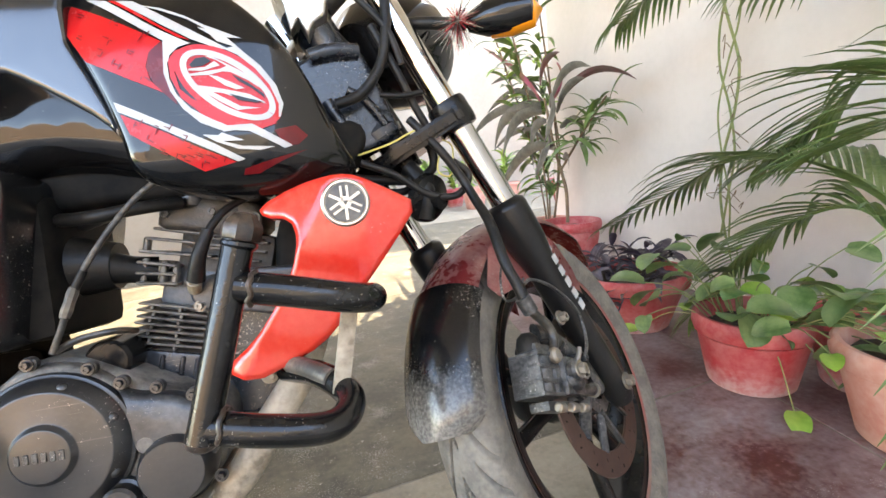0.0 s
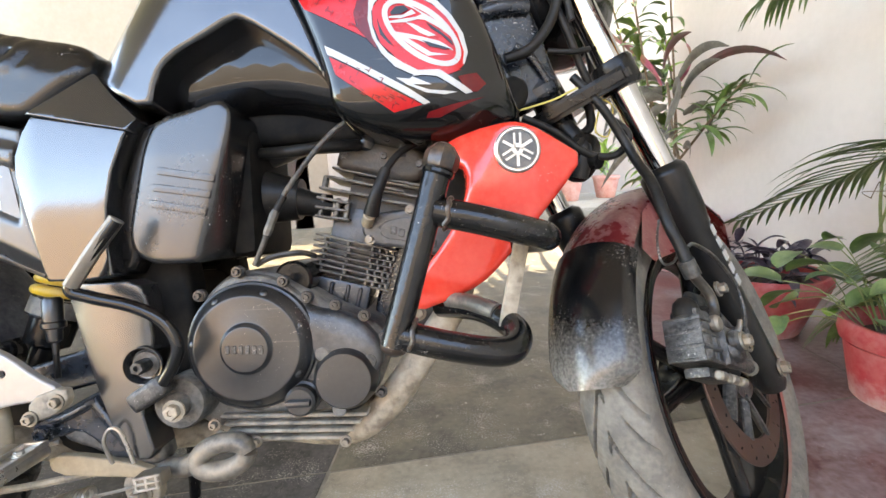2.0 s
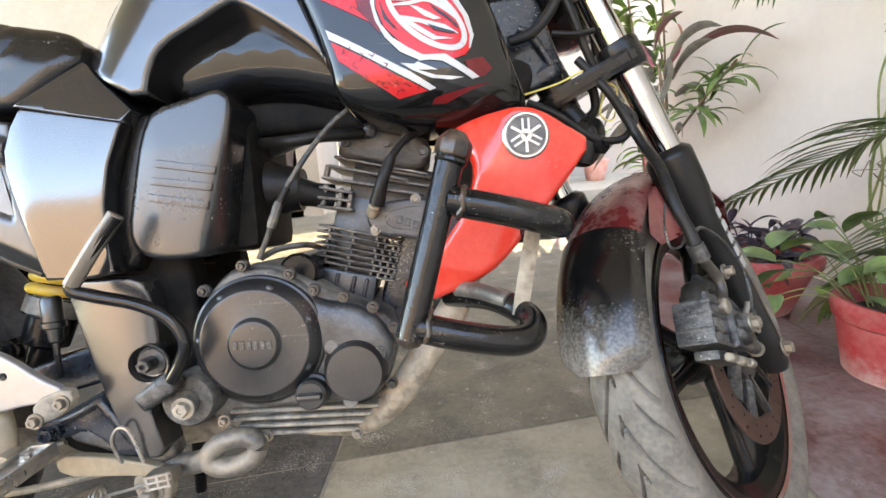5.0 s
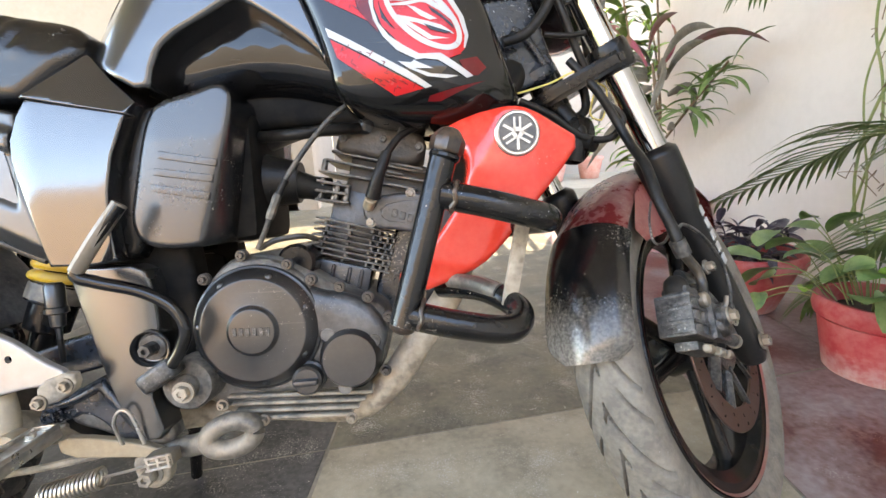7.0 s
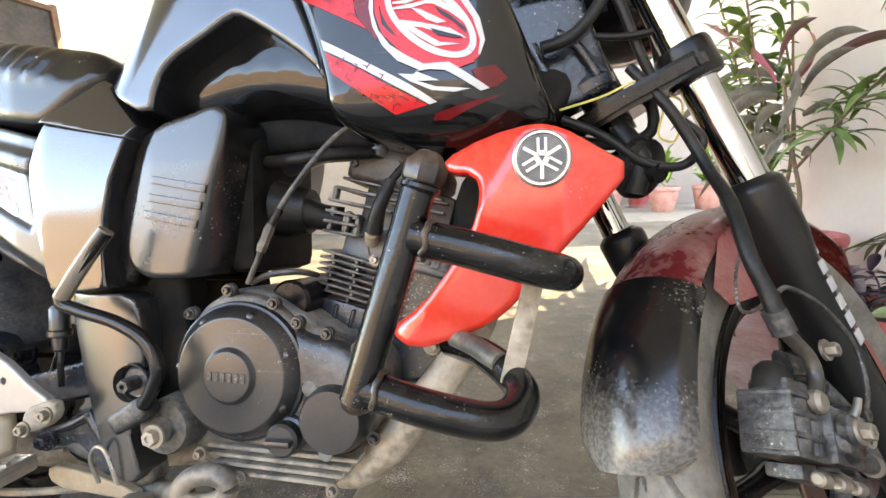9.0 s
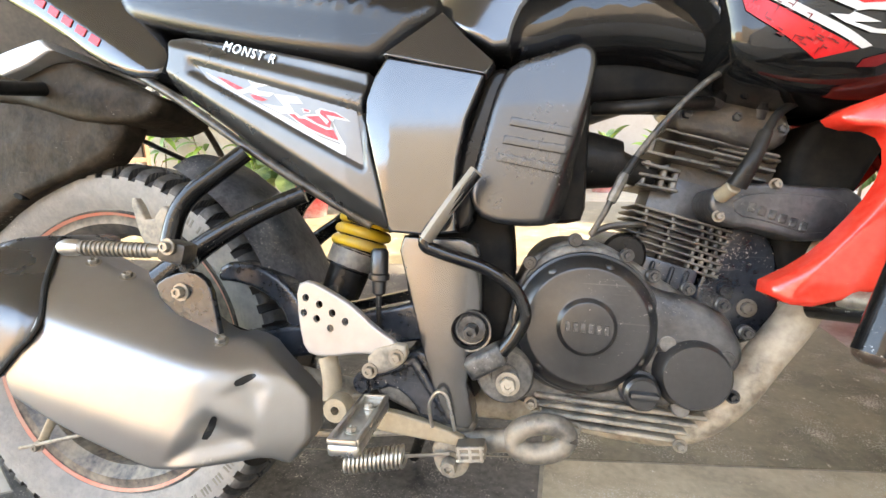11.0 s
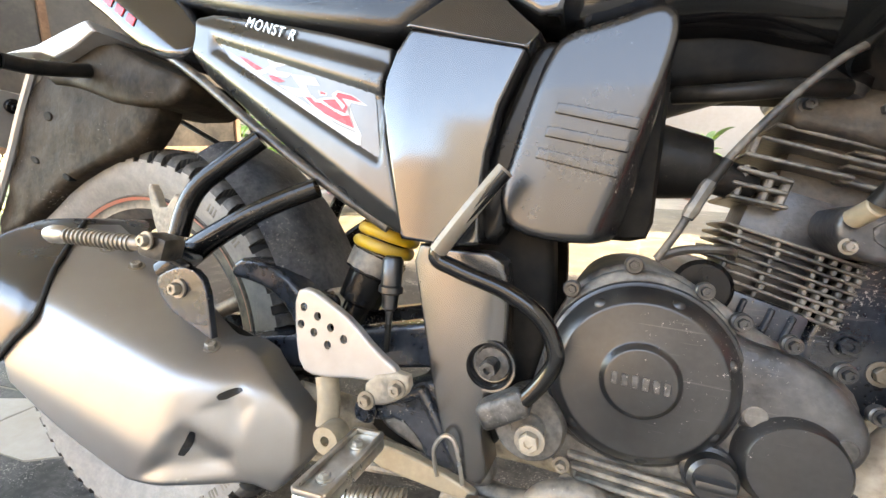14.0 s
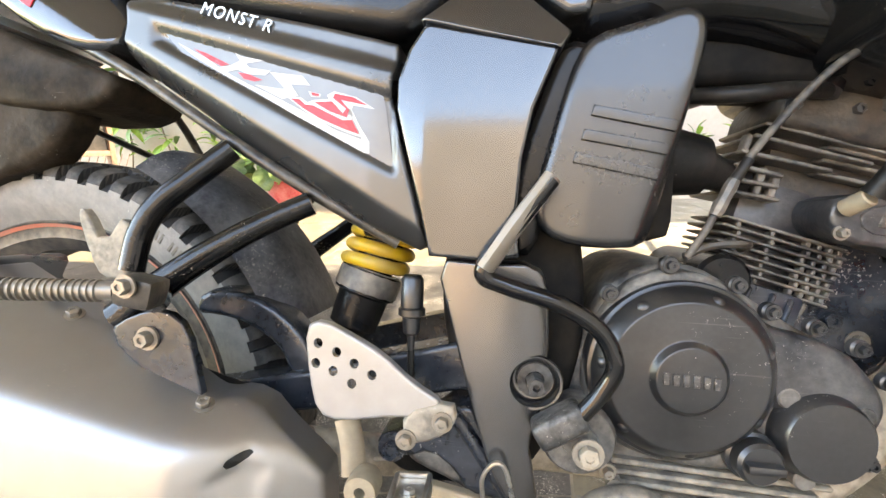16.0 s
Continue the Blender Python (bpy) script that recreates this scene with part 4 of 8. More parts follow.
for s in (1, -1):
    cast = [(1.041, 0.873), (1.073, 0.880), (1.094, 0.887), (1.111, 0.862), (1.140, 0.778), (1.150, 0.752), (1.084, 0.725), (1.060, 0.722), (1.025, 0.79), (1.0, 0.851)]
    part("head_gusset", panel(cast, lambda x, z: 0.036 - 0.15 * (x - 1.07), 0.008, depth=0.035, side=s, cut=1), M["blue_black"], frame_ob, "blue-black pressed gusset of the steering head")
    part("gusset_rib", tube([(1.03, -s * 0.045, 0.862), (1.06, -s * 0.043, 0.87), (1.098, -s * 0.034, 0.872)], 0.011, 12, 4), M["blue_black"], frame_ob)
    part("gusset_rib", tube([(1.045, -s * 0.04, 0.80), (1.06, -s * 0.04, 0.77), (1.075, -s * 0.036, 0.735)], 0.009, 12, 4), M["blue_black"], frame_ob)
    part("gusset_rib", tube([(1.075, -s * 0.038, 0.815), (1.10, -s * 0.034, 0.80), (1.125, -s * 0.028, 0.765)], 0.007, 12, 4), M["blue_black"], frame_ob)
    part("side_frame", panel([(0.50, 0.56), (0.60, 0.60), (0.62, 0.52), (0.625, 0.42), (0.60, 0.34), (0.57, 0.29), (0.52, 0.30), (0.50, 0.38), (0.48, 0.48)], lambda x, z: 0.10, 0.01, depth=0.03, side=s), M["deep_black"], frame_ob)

# Near-black panels fill hollows under the tank and behind the scoop with shade.
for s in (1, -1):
    part("tank_gap_fill", panel([(0.62, 0.665), (0.70, 0.685), (0.80, 0.69), (0.95, 0.675), (1.05, 0.69), (1.10, 0.74), (1.08, 0.78), (0.95, 0.76), (0.80, 0.74), (0.62, 0.73)], lambda x, z: 0.05, 0.012, depth=0.05, step=0.02, side=s), M["deep_black"], frame_ob, "black panel filling the shaded space under the tank")
part("scoop_gap_fill", panel([(0.955, 0.66), (1.03, 0.68), (1.06, 0.66), (1.02, 0.58), (0.98, 0.50), (0.945, 0.47), (0.94, 0.55)], lambda x, z: 0.035, 0.012, depth=0.07, step=0.02), M["deep_black"], frame_ob, "black panel filling the shaded space behind the scoop")
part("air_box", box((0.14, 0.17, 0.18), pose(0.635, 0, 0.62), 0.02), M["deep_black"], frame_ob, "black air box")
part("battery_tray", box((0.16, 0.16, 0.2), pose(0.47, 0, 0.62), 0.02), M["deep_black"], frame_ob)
part("air_boot", tube([(0.70, -0.02, 0.615), (0.73, -0.02, 0.612), (0.75, -0.02, 0.61)], [0.04, 0.034, 0.03], 20, 4), M["rubber"], frame_ob, "black rubber air boot")

# -- fuel tank --
tank = new("fuel_tank")
tank.parent = bike


def core_out(x, z):
    return 0.094 - 0.05 * clamp((z - 0.86) / 0.12) ** 2


def rear_out(x, z):
    # distance inwards from the line of the tank's rear shoulder
    d = ((x - 0.492) * 0.86 - (z - 0.795) * 0.51)
    r = 0.137 - 0.09 * clamp(1 - d / 0.105) ** 2
    return r - 0.07 * clamp((z - 0.88) / 0.12) ** 2


def front_out(x, z):
    r = 0.150 - 0.055 * clamp((x - 0.955) / 0.115) ** 2 - 0.022 * clamp((0.86 - x) / 0.1) ** 2
    r -= 0.085 * clamp((z - 0.82) / 0.16) ** 2
    return r - 0.035 * clamp((0.725 - z) / 0.055) ** 2


REAR_SHELL = [(0.605, 0.711), (0.54, 0.752), (0.492, 0.795), (0.508, 0.84), (0.535, 0.884), (0.575, 0.936), (0.65, 0.985), (0.76, 1.01), (0.80, 0.96), (0.775, 0.872),
              (0.805, 0.80), (0.826, 0.735), (0.805, 0.765), (0.765, 0.795), (0.725, 0.821), (0.711, 0.823), (0.674, 0.801), (0.633, 0.779), (0.615, 0.755)]
FRONT_SHELL = [(0.733, 0.91), (0.772, 0.865), (0.80, 0.815), (0.823, 0.745), (0.828, 0.702), (0.852, 0.686), (0.907, 0.671), (0.965, 0.668), (1.02, 0.674), (1.066, 0.684),
               (1.074, 0.70), (1.056, 0.735), (1.036, 0.785), (1.01, 0.838), (0.97, 0.885), (0.92, 0.94), (0.84, 0.985), (0.76, 0.985)]
CORE = [(0.60, 0.70), (0.54, 0.79), (0.58, 0.87), (0.66, 0.94), (0.80, 0.97), (0.93, 0.93), (1.0, 0.86), (1.05, 0.76), (1.05, 0.70), (0.95, 0.685), (0.85, 0.70), (0.72, 0.735)]
for s in (1, -1):
    part("tank_core", panel(CORE, core_out, 0.05, 0.06, depth=0.05, step=0.02, side=s), M["gloss_black"], tank, "gloss black knee recess of the tank")
    part("tank_rear_shell", panel(REAR_SHELL, rear_out, 0.007, 0.006, depth=0.05, step=0.011, cut=1, side=s), M["tank_side"], tank, "satin black moulded tank shoulder with a knee cut-out")
    part("tank_front_shell", panel(FRONT_SHELL, front_out, 0.014, 0.012, depth=0.08, step=0.011, cut=2, side=s), M["gloss_black"], tank, "gloss black tank flank with red and white graphics")
    ring_c, ring_a, ring_b, ring_t = (0.942, 0.7885), 0.0555, 0.0285, -39.4
    for sub, poly, mt, lift in TANK_GRAPHICS + [
        ("red_graphic", ellipse(ring_c, ring_a + 0.007, ring_b + 0.006, ring_t, 40), "red_decal", 0.0015),
        ("white_ring", band(ring_c, ring_a, ring_b, 0.0068, ring_t, 56), "white_decal", 0.0026),
    ]:
        part(sub, decal(poly, front_out, lift, side=s), M[mt], tank)
    fr = random.Random(11)
    bm = bmesh.new()
    for fx, fz in FLECKS:
        for k in range(3):
            cx, cz, a, h = fx + fr.uniform(-0.004, 0.004), fz + fr.uniform(-0.004, 0.004), radians(fr.choice((-28, -28, 60)) + fr.uniform(-8, 8)), fr.uniform(0.002, 0.0045)
            ux, uz = math.cos(a), math.sin(a)
            decal([(cx - ux * h, cz - uz * h), (cx + ux * h + uz * 0.0004, cz + uz * h - ux * 0.0004), (cx + ux * h - uz * 0.001, cz + uz * h + ux * 0.001), (cx - ux * h * 0.6 - uz * 0.0008, cz - uz * h * 0.6 + ux * 0.0008)], front_out, 0.0022, side=s, bm=bm)
    tagged(part("fleck", bm, M["wine_decal"], tank), kind="stuff")

# -- red tank scoop with its round badge --
scoop = new("tank_scoop")
scoop.parent = bike
SCOOP = [(0.945, 0.655), (0.995, 0.675), (1.045, 0.681), (1.070, 0.676), (1.106, 0.656), (1.141, 0.636), (1.104, 0.590), (1.060, 0.541), (1.028, 0.503), (1.000, 0.478),
         (0.962, 0.462), (0.918, 0.447), (0.882, 0.466), (0.925, 0.497), (0.957, 0.536), (0.980, 0.573), (0.990, 0.61), (0.984, 0.634), (0.952, 0.640)]


def scoop_out(x, z):
    # ridge from the badge down to the tail, with the rear face falling inwards
    ridge = 0.905 + (z - 0.454) * 0.60
    r = 0.146 - 0.12 * max(0.0, 0.60 - z) - 0.22 * max(0.0, x - 1.075)
    return r - 0.45 * max(0.0, ridge - x)


for s in (1, -1):
    part("scoop_shell", panel(SCOOP, scoop_out, 0.008, 0.006, depth=0.025, step=0.008, cut=1, side=s), M["red"], scoop, "bright red glossy air scoop")
    bc = Vector((1.051, -s * 0.1455, 0.644))
    tip = Vector((0.0, -s, 0.0))
    badge = part("badge", lathe([(0, 0.0035), (0.0235, 0.0035), (0.0245, 0.005), (0.0265, 0.005), (0.0285, 0.003), (0.029, -0.006)], bc, tip, 48), M["dull_chrome"], scoop, "round silver badge with dark spokes")
    part("badge_face", lathe([(0, 0.0042), (0.0233, 0.0042)], bc, tip, 40), M["badge_dark"], badge)
    bm = bmesh.new()
    for k in range(3):
        a = radians(90 + 120 * k)
        d = Vector((math.cos(a), 0, math.sin(a)))
        e = Vector((-d.z, 0, d.x))
        for off, l0, l1, w in ((0.0, -0.0205, -0.003, 0.0034), (0.0036, 0.004, 0.0195, 0.0026), (-0.0036, 0.004, 0.0195, 0.0026), (0.0, 0.002, 0.007, 0.0085)):
            box((w, 0.0012, l1 - l0), Matrix.Translation(bc + tip * 0.0048 + e * off + d * (l0 + l1) / 2) @ Matrix.Rotation(math.pi / 2 - a, 4, "Y"), 0.0, bm)
    part("badge_spoke", bm, M["dull_chrome"], badge)

# -- front mudguard, turned with the wheel --
guard = new("front_mudguard")
guard.parent = bike


def guard_shell(a0, a1, radius, half, thick, n, edge, bm=None, sink=0.032):
    """A strip curved over the wheel between two angles; edge(a): how much narrower it is there."""
    bm = bm or bmesh.new()
    m = 16
    grid = []
    for i in range(n + 1):
        a = radians(a0 + (a1 - a0) * i / n)
        row = []
        for k in range(m + 1):
            s = -1 + 2 * k / m
            w = half * edge(math.degrees(a))
            y = w * math.sin(s * math.pi / 2 * 0.96)
            r = radius - sink * (1 - math.cos(s * math.pi / 2 * 0.96))
            row.append(bm.verts.new(st(r * math.cos(a), y, r * math.sin(a))))
        grid.append(row)
    fs = []
    for p, q in zip(grid, grid[1:]):
        for k in range(m):
            fs.append(bm.faces.new((p[k], p[k + 1], q[k + 1], q[k])))
    bmesh.ops.solidify(bm, geom=fs, thickness=thick)
    return bm


part("guard_front", guard_shell(18, 119, 0.328, 0.062, 0.003, 40, lambda a: clamp(0.55 + (a - 18) / 40, 0.4, 1)), M["dark_red"], guard, "deep red glossy front part")
part("guard_flap", guard_shell(116, 151, 0.335, 0.066, 0.003, 26, lambda a: max(0.3, 1 - clamp((a - 142) / 9.3) ** 4) ** 0.5, sink=0.045), M["flap"], guard, "scratched black rear flap dusted white at the hem")
for s in (1, -1):
    bm = bmesh.new()
    pts = [st(0.10, s * 0.062, 0.285), st(0.03, s * 0.064, 0.308), st(-0.06, s * 0.064, 0.300), st(-0.115, s * 0.066, 0.262), st(-0.105, s * 0.068, 0.238), st(-0.06, s * 0.072, 0.228), st(0.0, s * 0.074, 0.218), st(0.06, s * 0.074, 0.19), st(0.115, s * 0.072, 0.115), st(0.14, s * 0.068, 0.16), st(0.14, s * 0.064, 0.22)]
    vs = [bm.verts.new(p) for p in pts]
    f = bm.faces.new(vs)
    bmesh.ops.solidify(bm, geom=[f], thickness=0.004)
    part("guard_side", bm, M["dark_red"], guard, "deep red side wing of the mudguard")

# -- front brake --
part("brake_disc", (lambda bm: (bm.transform(front_m), bm)[1])(lathe([(0.098, -0.056), (0.134, -0.056), (0.135, -0.058), (0.134, -0.06), (0.098, -0.06), (0.097, -0.058), (0.098, -0.056)], (0, 0, 0), (0, 1, 0), 72)), M["disc"], front_wheel, "brown worn brake disc")
for k in range(5):
    a = 2 * math.pi * k / 5 + 0.3
    d = Vector((math.cos(a), 0, math.sin(a)))
    for turn_by, r0, r in ((0.5, 0.035, 0.010), (-0.18, 0.04, 0.007)):
        e = Vector((math.cos(a + turn_by), 0, math.sin(a + turn_by)))
        bm = tube([d * r0 + Vector((0, -0.056, 0)), e * 0.1 + Vector((0, -0.057, 0))], r, 8, 1, flat=0.5)
        bm.transform(front_m)
        part("carrier_spoke", bm, M["caliper"], front_wheel)
bm = lathe([(0.02, -0.05), (0.04, -0.05), (0.042, -0.06), (0.02, -0.062)], (0, 0, 0), (0, 1, 0), 30)
bm.transform(front_m)
part("disc_carrier", bm, M["caliper"], front_wheel, "grey disc carrier")

# Flat black bars on the uncut disc stand for the dark inside of slots.
bm = bmesh.new()
for k in range(18):
    a = 2 * math.pi * k / 18
    d, e = Vector((math.cos(a), 0, math.sin(a))), Vector((math.cos(a + 0.09), 0, math.sin(a + 0.09)))
    tube([d * 0.108 + Vector((0, -0.0602, 0)), d.lerp(e, 0.25) * 0.1125 + Vector((0, -0.0602, 0))], 0.0017, 8, 1, bm=bm, flat=0.15)
    tube([e * 0.122 + Vector((0, -0.0602, 0)), e.lerp(d, 0.2) * 0.1265 + Vector((0, -0.0602, 0))], 0.0017, 8, 1, bm=bm, flat=0.15)
bm.transform(front_m)
tagged(part("disc_slot", bm, M["deep_black"], front_wheel), kind="stuff")

cal = new("brake_caliper")
cal.parent = bike


def st_m(f, r, u, turn=0.0):
    m = Matrix.Identity(4)
    for i in range(3):
        m[i][0], m[i][1], m[i][2], m[i][3] = FWD[i], -RGT[i], AXIS[i], st(f, r, u)[i]
    return m @ Matrix.Rotation(radians(turn), 4, "Y")


CM = st_m(-0.150, 0.092, 0.125, 40)


def cm(x, y, z):
    """A point of the caliper: along it, towards the wheel, and up."""
    return CM @ Vector((x, y, z))


def cm_box(size, at, bevel):
    return box(size, CM @ Matrix.Translation(at), bevel, segs=2)


def cast(bm, amp=0.0014, scale=90, cuts=3):
    """Roughens a plain solid like a sand casting."""
    bmesh.ops.subdivide_edges(bm, edges=[e for e in bm.edges if e.calc_length() > 0.012], cuts=cuts, use_grid_fill=True)
    bm.normal_update()
    for v in bm.verts:
        v.co += v.normal * amp * noise.noise(v.co * scale)
    return bm


part("caliper_body", cast(cm_box((0.080, 0.038, 0.052), (0.0, 0, 0), 0.0175), 0.0034), M["caliper"], cal, "grey dusty brake caliper")
for x in (-0.026, -0.002):
    part("piston_barrel", lathe([(0, 0.028), (0.010, 0.028), (0.0135, 0.025), (0.0145, 0.018), (0.0145, -0.02), (0.012, -0.026), (0, -0.027)], cm(x, -0.010, 0), CM.to_3x3() @ Vector((0, 0, 1)), 20), M["caliper"], cal, "rounded piston barrel")
for z in (-0.024, -0.008, 0.010, 0.026):
    part("caliper_flange", cast(cm_box((0.062, 0.047, 0.0052), (-0.018, -0.002, z), 0.0022), 0.0008, 140, 2), M["caliper"], cal)
part("caliper_shoulder", cast(cm_box((0.05, 0.036, 0.02), (-0.02, -0.004, 0.030), 0.007), 0.0016), M["caliper"], cal)
part("piston_housing", lathe([(0.0, 0.016), (0.012, 0.016), (0.0165, 0.013), (0.019, 0.006), (0.0195, -0.012)], cm(0.018, -0.024, -0.004), CM.to_3x3() @ Vector((0, -1, 0)), 26), M["caliper"], cal, "round piston housing")
part("bleed_nipple", tube([cm(0.03, -0.03, 0.014), cm(0.034, -0.036, 0.026), cm(0.036, -0.038, 0.036)], [0.0045, 0.0035, 0.003], 10, 3), M["dusty_bolt"], cal)
part("pin_ring", tube([cm(0.022 + 0.009 * math.cos(k), -0.046, 0.002 + 0.009 * math.sin(k)) for k in (-2.2, -1.4, -0.6, 0.2, 1.0)], 0.0014, 6, 4), M["dull_chrome"], cal, "thin wire ring")
part("carrier_arc", tube([cm(0.036, -0.012, 0.044), cm(0.058, -0.014, 0.028), cm(0.062, -0.014, 0.0), cm(0.05, -0.014, -0.026)], [0.009, 0.011, 0.011, 0.008], 12, 5, flat=0.6), M["caliper"], cal, "curved carrier arm")
for k in range(3):
    part("caliper_rib", cm_box((0.0042, 0.046, 0.050), (-0.046 + 0.019 * k, -0.001, 0.001), 0.0018), M["caliper"], cal)
part("caliper_cheek", cast(cm_box((0.046, 0.016, 0.05), (0.020, -0.024, -0.001), 0.006), 0.0015), M["caliper"], cal)
part("caliper_boss", cyl(cm(0.012, -0.03, 0.004), cm(0.012, -0.044, 0.004), 0.014, 20, 0.25), M["caliper"], cal)
part("caliper_bolt", bolt(cm(0.012, -0.044, 0.004), CM.to_3x3() @ Vector((0, -1, 0)), 0.0075, 0.010), M["dusty_bolt"], cal)
part("slide_pin", cyl(cm(0.045, -0.020, -0.016), cm(0.082, -0.020, -0.016), 0.008, 16, 0.3), M["caliper"], cal)
part("pin_nut", bolt(cm(0.082, -0.020, -0.016), CM.to_3x3() @ Vector((1, 0, 0)), 0.007, 0.012), M["dusty_bolt"], cal)
part("caliper_lug", cm_box((0.024, 0.02, 0.018), (0.048, -0.02, 0.022), 0.005), M["caliper"], cal)
part("caliper_bolt", bolt(cm(0.050, -0.030, 0.024), CM.to_3x3() @ Vector((0, -1, 0)), 0.0065, 0.009), M["caliper"], cal)
for x in (-0.026, 0.004, 0.03):
    part("pad_pin", cyl(cm(x, -0.024, -0.040), cm(x + 0.016, -0.024, -0.040), 0.006, 12, 0.3), M["dusty_bolt"], cal)
part("caliper_foot", cm_box((0.062, 0.03, 0.012), (-0.004, -0.004, -0.037), 0.003), M["caliper"], cal)
part("pin_boot", lathe([(0, 0.022), (0.008, 0.021), (0.014, 0.015), (0.016, 0.006), (0.0165, -0.004)], cm(-0.034, -0.004, 0.034), CM.to_3x3() @ Vector((0, 0, 1)), 20), M["rubber"], cal)
part("bellows", lathe([(0.009, 0), (0.012, 0.003), (0.009, 0.006), (0.012, 0.009), (0.009, 0.012), (0.011, 0.015), (0.008, 0.018), (0, 0.019)], cm(-0.006, -0.012, 0.03), CM.to_3x3() @ Vector((0, 0, 1)), 18), M["rubber"], cal)
part("caliper_bracket", tube([st(-0.115, 0.092, 0.175), st(-0.09, 0.095, 0.15), st(-0.06, 0.097, 0.09), st(-0.05, 0.095, 0.03)], 0.015, 10, 5, flat=0.55), M["caliper"], cal)
part("bracket_bolt", bolt(st(-0.072, 0.112, 0.166), RGT, 0.007, 0.012), M["dusty_bolt"], cal)
part("brake_hose", tube([st(-0.136, 0.118, 0.225), st(-0.128, 0.117, 0.25), st(-0.118, 0.113, 0.285), st(-0.085, 0.105, 0.335), st(-0.06, 0.09, 0.37), st(-0.048, 0.082, 0.41), st(-0.052, 0.078, 0.46), st(-0.05, 0.06, 0.52)], [0.0085, 0.0075, 0.0075, 0.0068, 0.0066, 0.0064], 12, 6), M["rubber"], cal, "black brake hose in a worn sleeve")
part("hose_clip", tube([st(-0.136, 0.118, 0.236), st(-0.136, 0.118, 0.214)], 0.0105, 14, 2), M["caliper"], cal)
part("hose_union", tube([st(-0.136, 0.118, 0.222), st(-0.130, 0.118, 0.205), st(-0.119, 0.118, 0.182), st(-0.124, 0.118, 0.164), st(-0.14, 0.116, 0.152)], 0.0064, 12, 5), M["dirty_black"], cal, "dusty steel brake pipe")
part("banjo", cyl(st(-0.142, 0.112, 0.15), st(-0.142, 0.124, 0.15), 0.0105, 16, 0.3), M["dusty_bolt"], cal)
part("hose_wire", tube([st(-0.118, 0.12, 0.246), st(-0.098, 0.122, 0.242), st(-0.062, 0.124, 0.207), st(-0.038, 0.124, 0.154), st(-0.062, 0.124, 0.116), st(-0.10, 0.122, 0.104), st(-0.125, 0.118, 0.106)], 0.0024, 8, 6), M["caliper"], cal)
part("hose_wire", tube([st(-0.06, 0.08, 0.28), st(-0.10, 0.082, 0.262), st(-0.125, 0.086, 0.238), st(-0.10, 0.09, 0.228), st(-0.07, 0.095, 0.24)], 0.0018, 8, 6), M["caliper"], cal)
for k in range(6):
    u = 0.248 - 0.0205 * k
    part("leg_mark", box((0.015, 0.0012, 0.0145), st_m(0.004 - 0.0005 * k, 0.1165, u, 0), 0.0, None), M["white_decal"], fork, "plain white bar")

# -- engine --
engine = new("engine")
engine.parent = bike
CASE = [(0.600, 0.335), (0.604, 0.39), (0.626, 0.455), (0.655, 0.505), (0.713, 0.515), (0.766, 0.485), (0.80, 0.462), (0.834, 0.445), (0.875, 0.425), (0.872, 0.36), (0.838, 0.318), (0.80, 0.30), (0.65, 0.30), (0.62, 0.315)]
part("crankcase", panel(CASE, lambda x, z: 0.098, 0.012, depth=0.19, step=0.014), M["caked"], engine, "dusty black cast crankcase")
part("case_flange", panel([(0.615, 0.40), (0.635, 0.47), (0.67, 0.505), (0.72, 0.508), (0.765, 0.48), (0.79, 0.44), (0.845, 0.425), (0.865, 0.385), (0.858, 0.345), (0.825, 0.325), (0.76, 0.325), (0.70, 0.325), (0.64, 0.345)],
                          lambda x, z: 0.114, 0.008, depth=0.02, step=0.012), M["caked"], engine, "bolted clutch housing")
C = Vector((0.704, 0, 0.416))
prof = [(0.0825, 0.10), (0.0822, 0.117), (0.081, 0.1195), (0.0785, 0.1205), (0.0778, 0.121), (0.0772, 0.1222), (0.0768, 0.1232), (0.0665, 0.1348), (0.0655, 0.1355), (0.064, 0.1356),
        (0.0335, 0.1356), (0.0328, 0.1358), (0.0318, 0.1364), (0.0288, 0.1412), (0.028, 0.1418), (0.0268, 0.142), (0.0, 0.142)]
cover = part("clutch_cover", lathe(prof, C, RIGHT, 80), M["cover"], engine, "flat round black clutch cover with a raised centre")
for k in range(6):
    x = -0.0205 + 0.0082 * k
    part("mark_bar", box((0.0052, 0.0016, 0.0105), Matrix.Translation(C + Vector((x, 0, -0.001 * x / 0.02)) + RIGHT * 0.1424), 0.0006, None, 1), M["caliper"], cover, "worn raised bar")
for k in range(7):
    d = Vector((math.cos(0.35 + 2 * math.pi * k / 7), 0, math.sin(0.35 + 2 * math.pi * k / 7)))
    part("cover_notch", lathe([(0, 0.003), (0.003, 0.0026), (0.0052, 0.001), (0.006, -0.006)], C + d * 0.0705 + RIGHT * 0.1290, RIGHT + d * 0.7, 12), M["cover"], cover)
O = Vector((0.821, 0, 0.368))
part("oil_filter_cover", lathe([(0.042, 0.10), (0.041, 0.118), (0.038, 0.122), (0.0365, 0.131), (0.034, 0.134), (0, 0.1345)], O, RIGHT, 48), M["cover"], engine, "round black oil filter cover")
for dx, dz in ((-0.028, 0.032), (0.032, 0.02), (-0.01, -0.04)):
    part("filter_lug", cyl(O + Vector((dx, -0.10, dz)), O + Vector((dx, -0.122, dz)), 0.0095, 16), M["caked"], engine)
K = Vector((0.766, 0, 0.346))
bm = lathe([(0.022, 0.10), (0.022, 0.122), (0.019, 0.124), (0.019, 0.136), (0.016, 0.139), (0, 0.139)], K, RIGHT, 24)
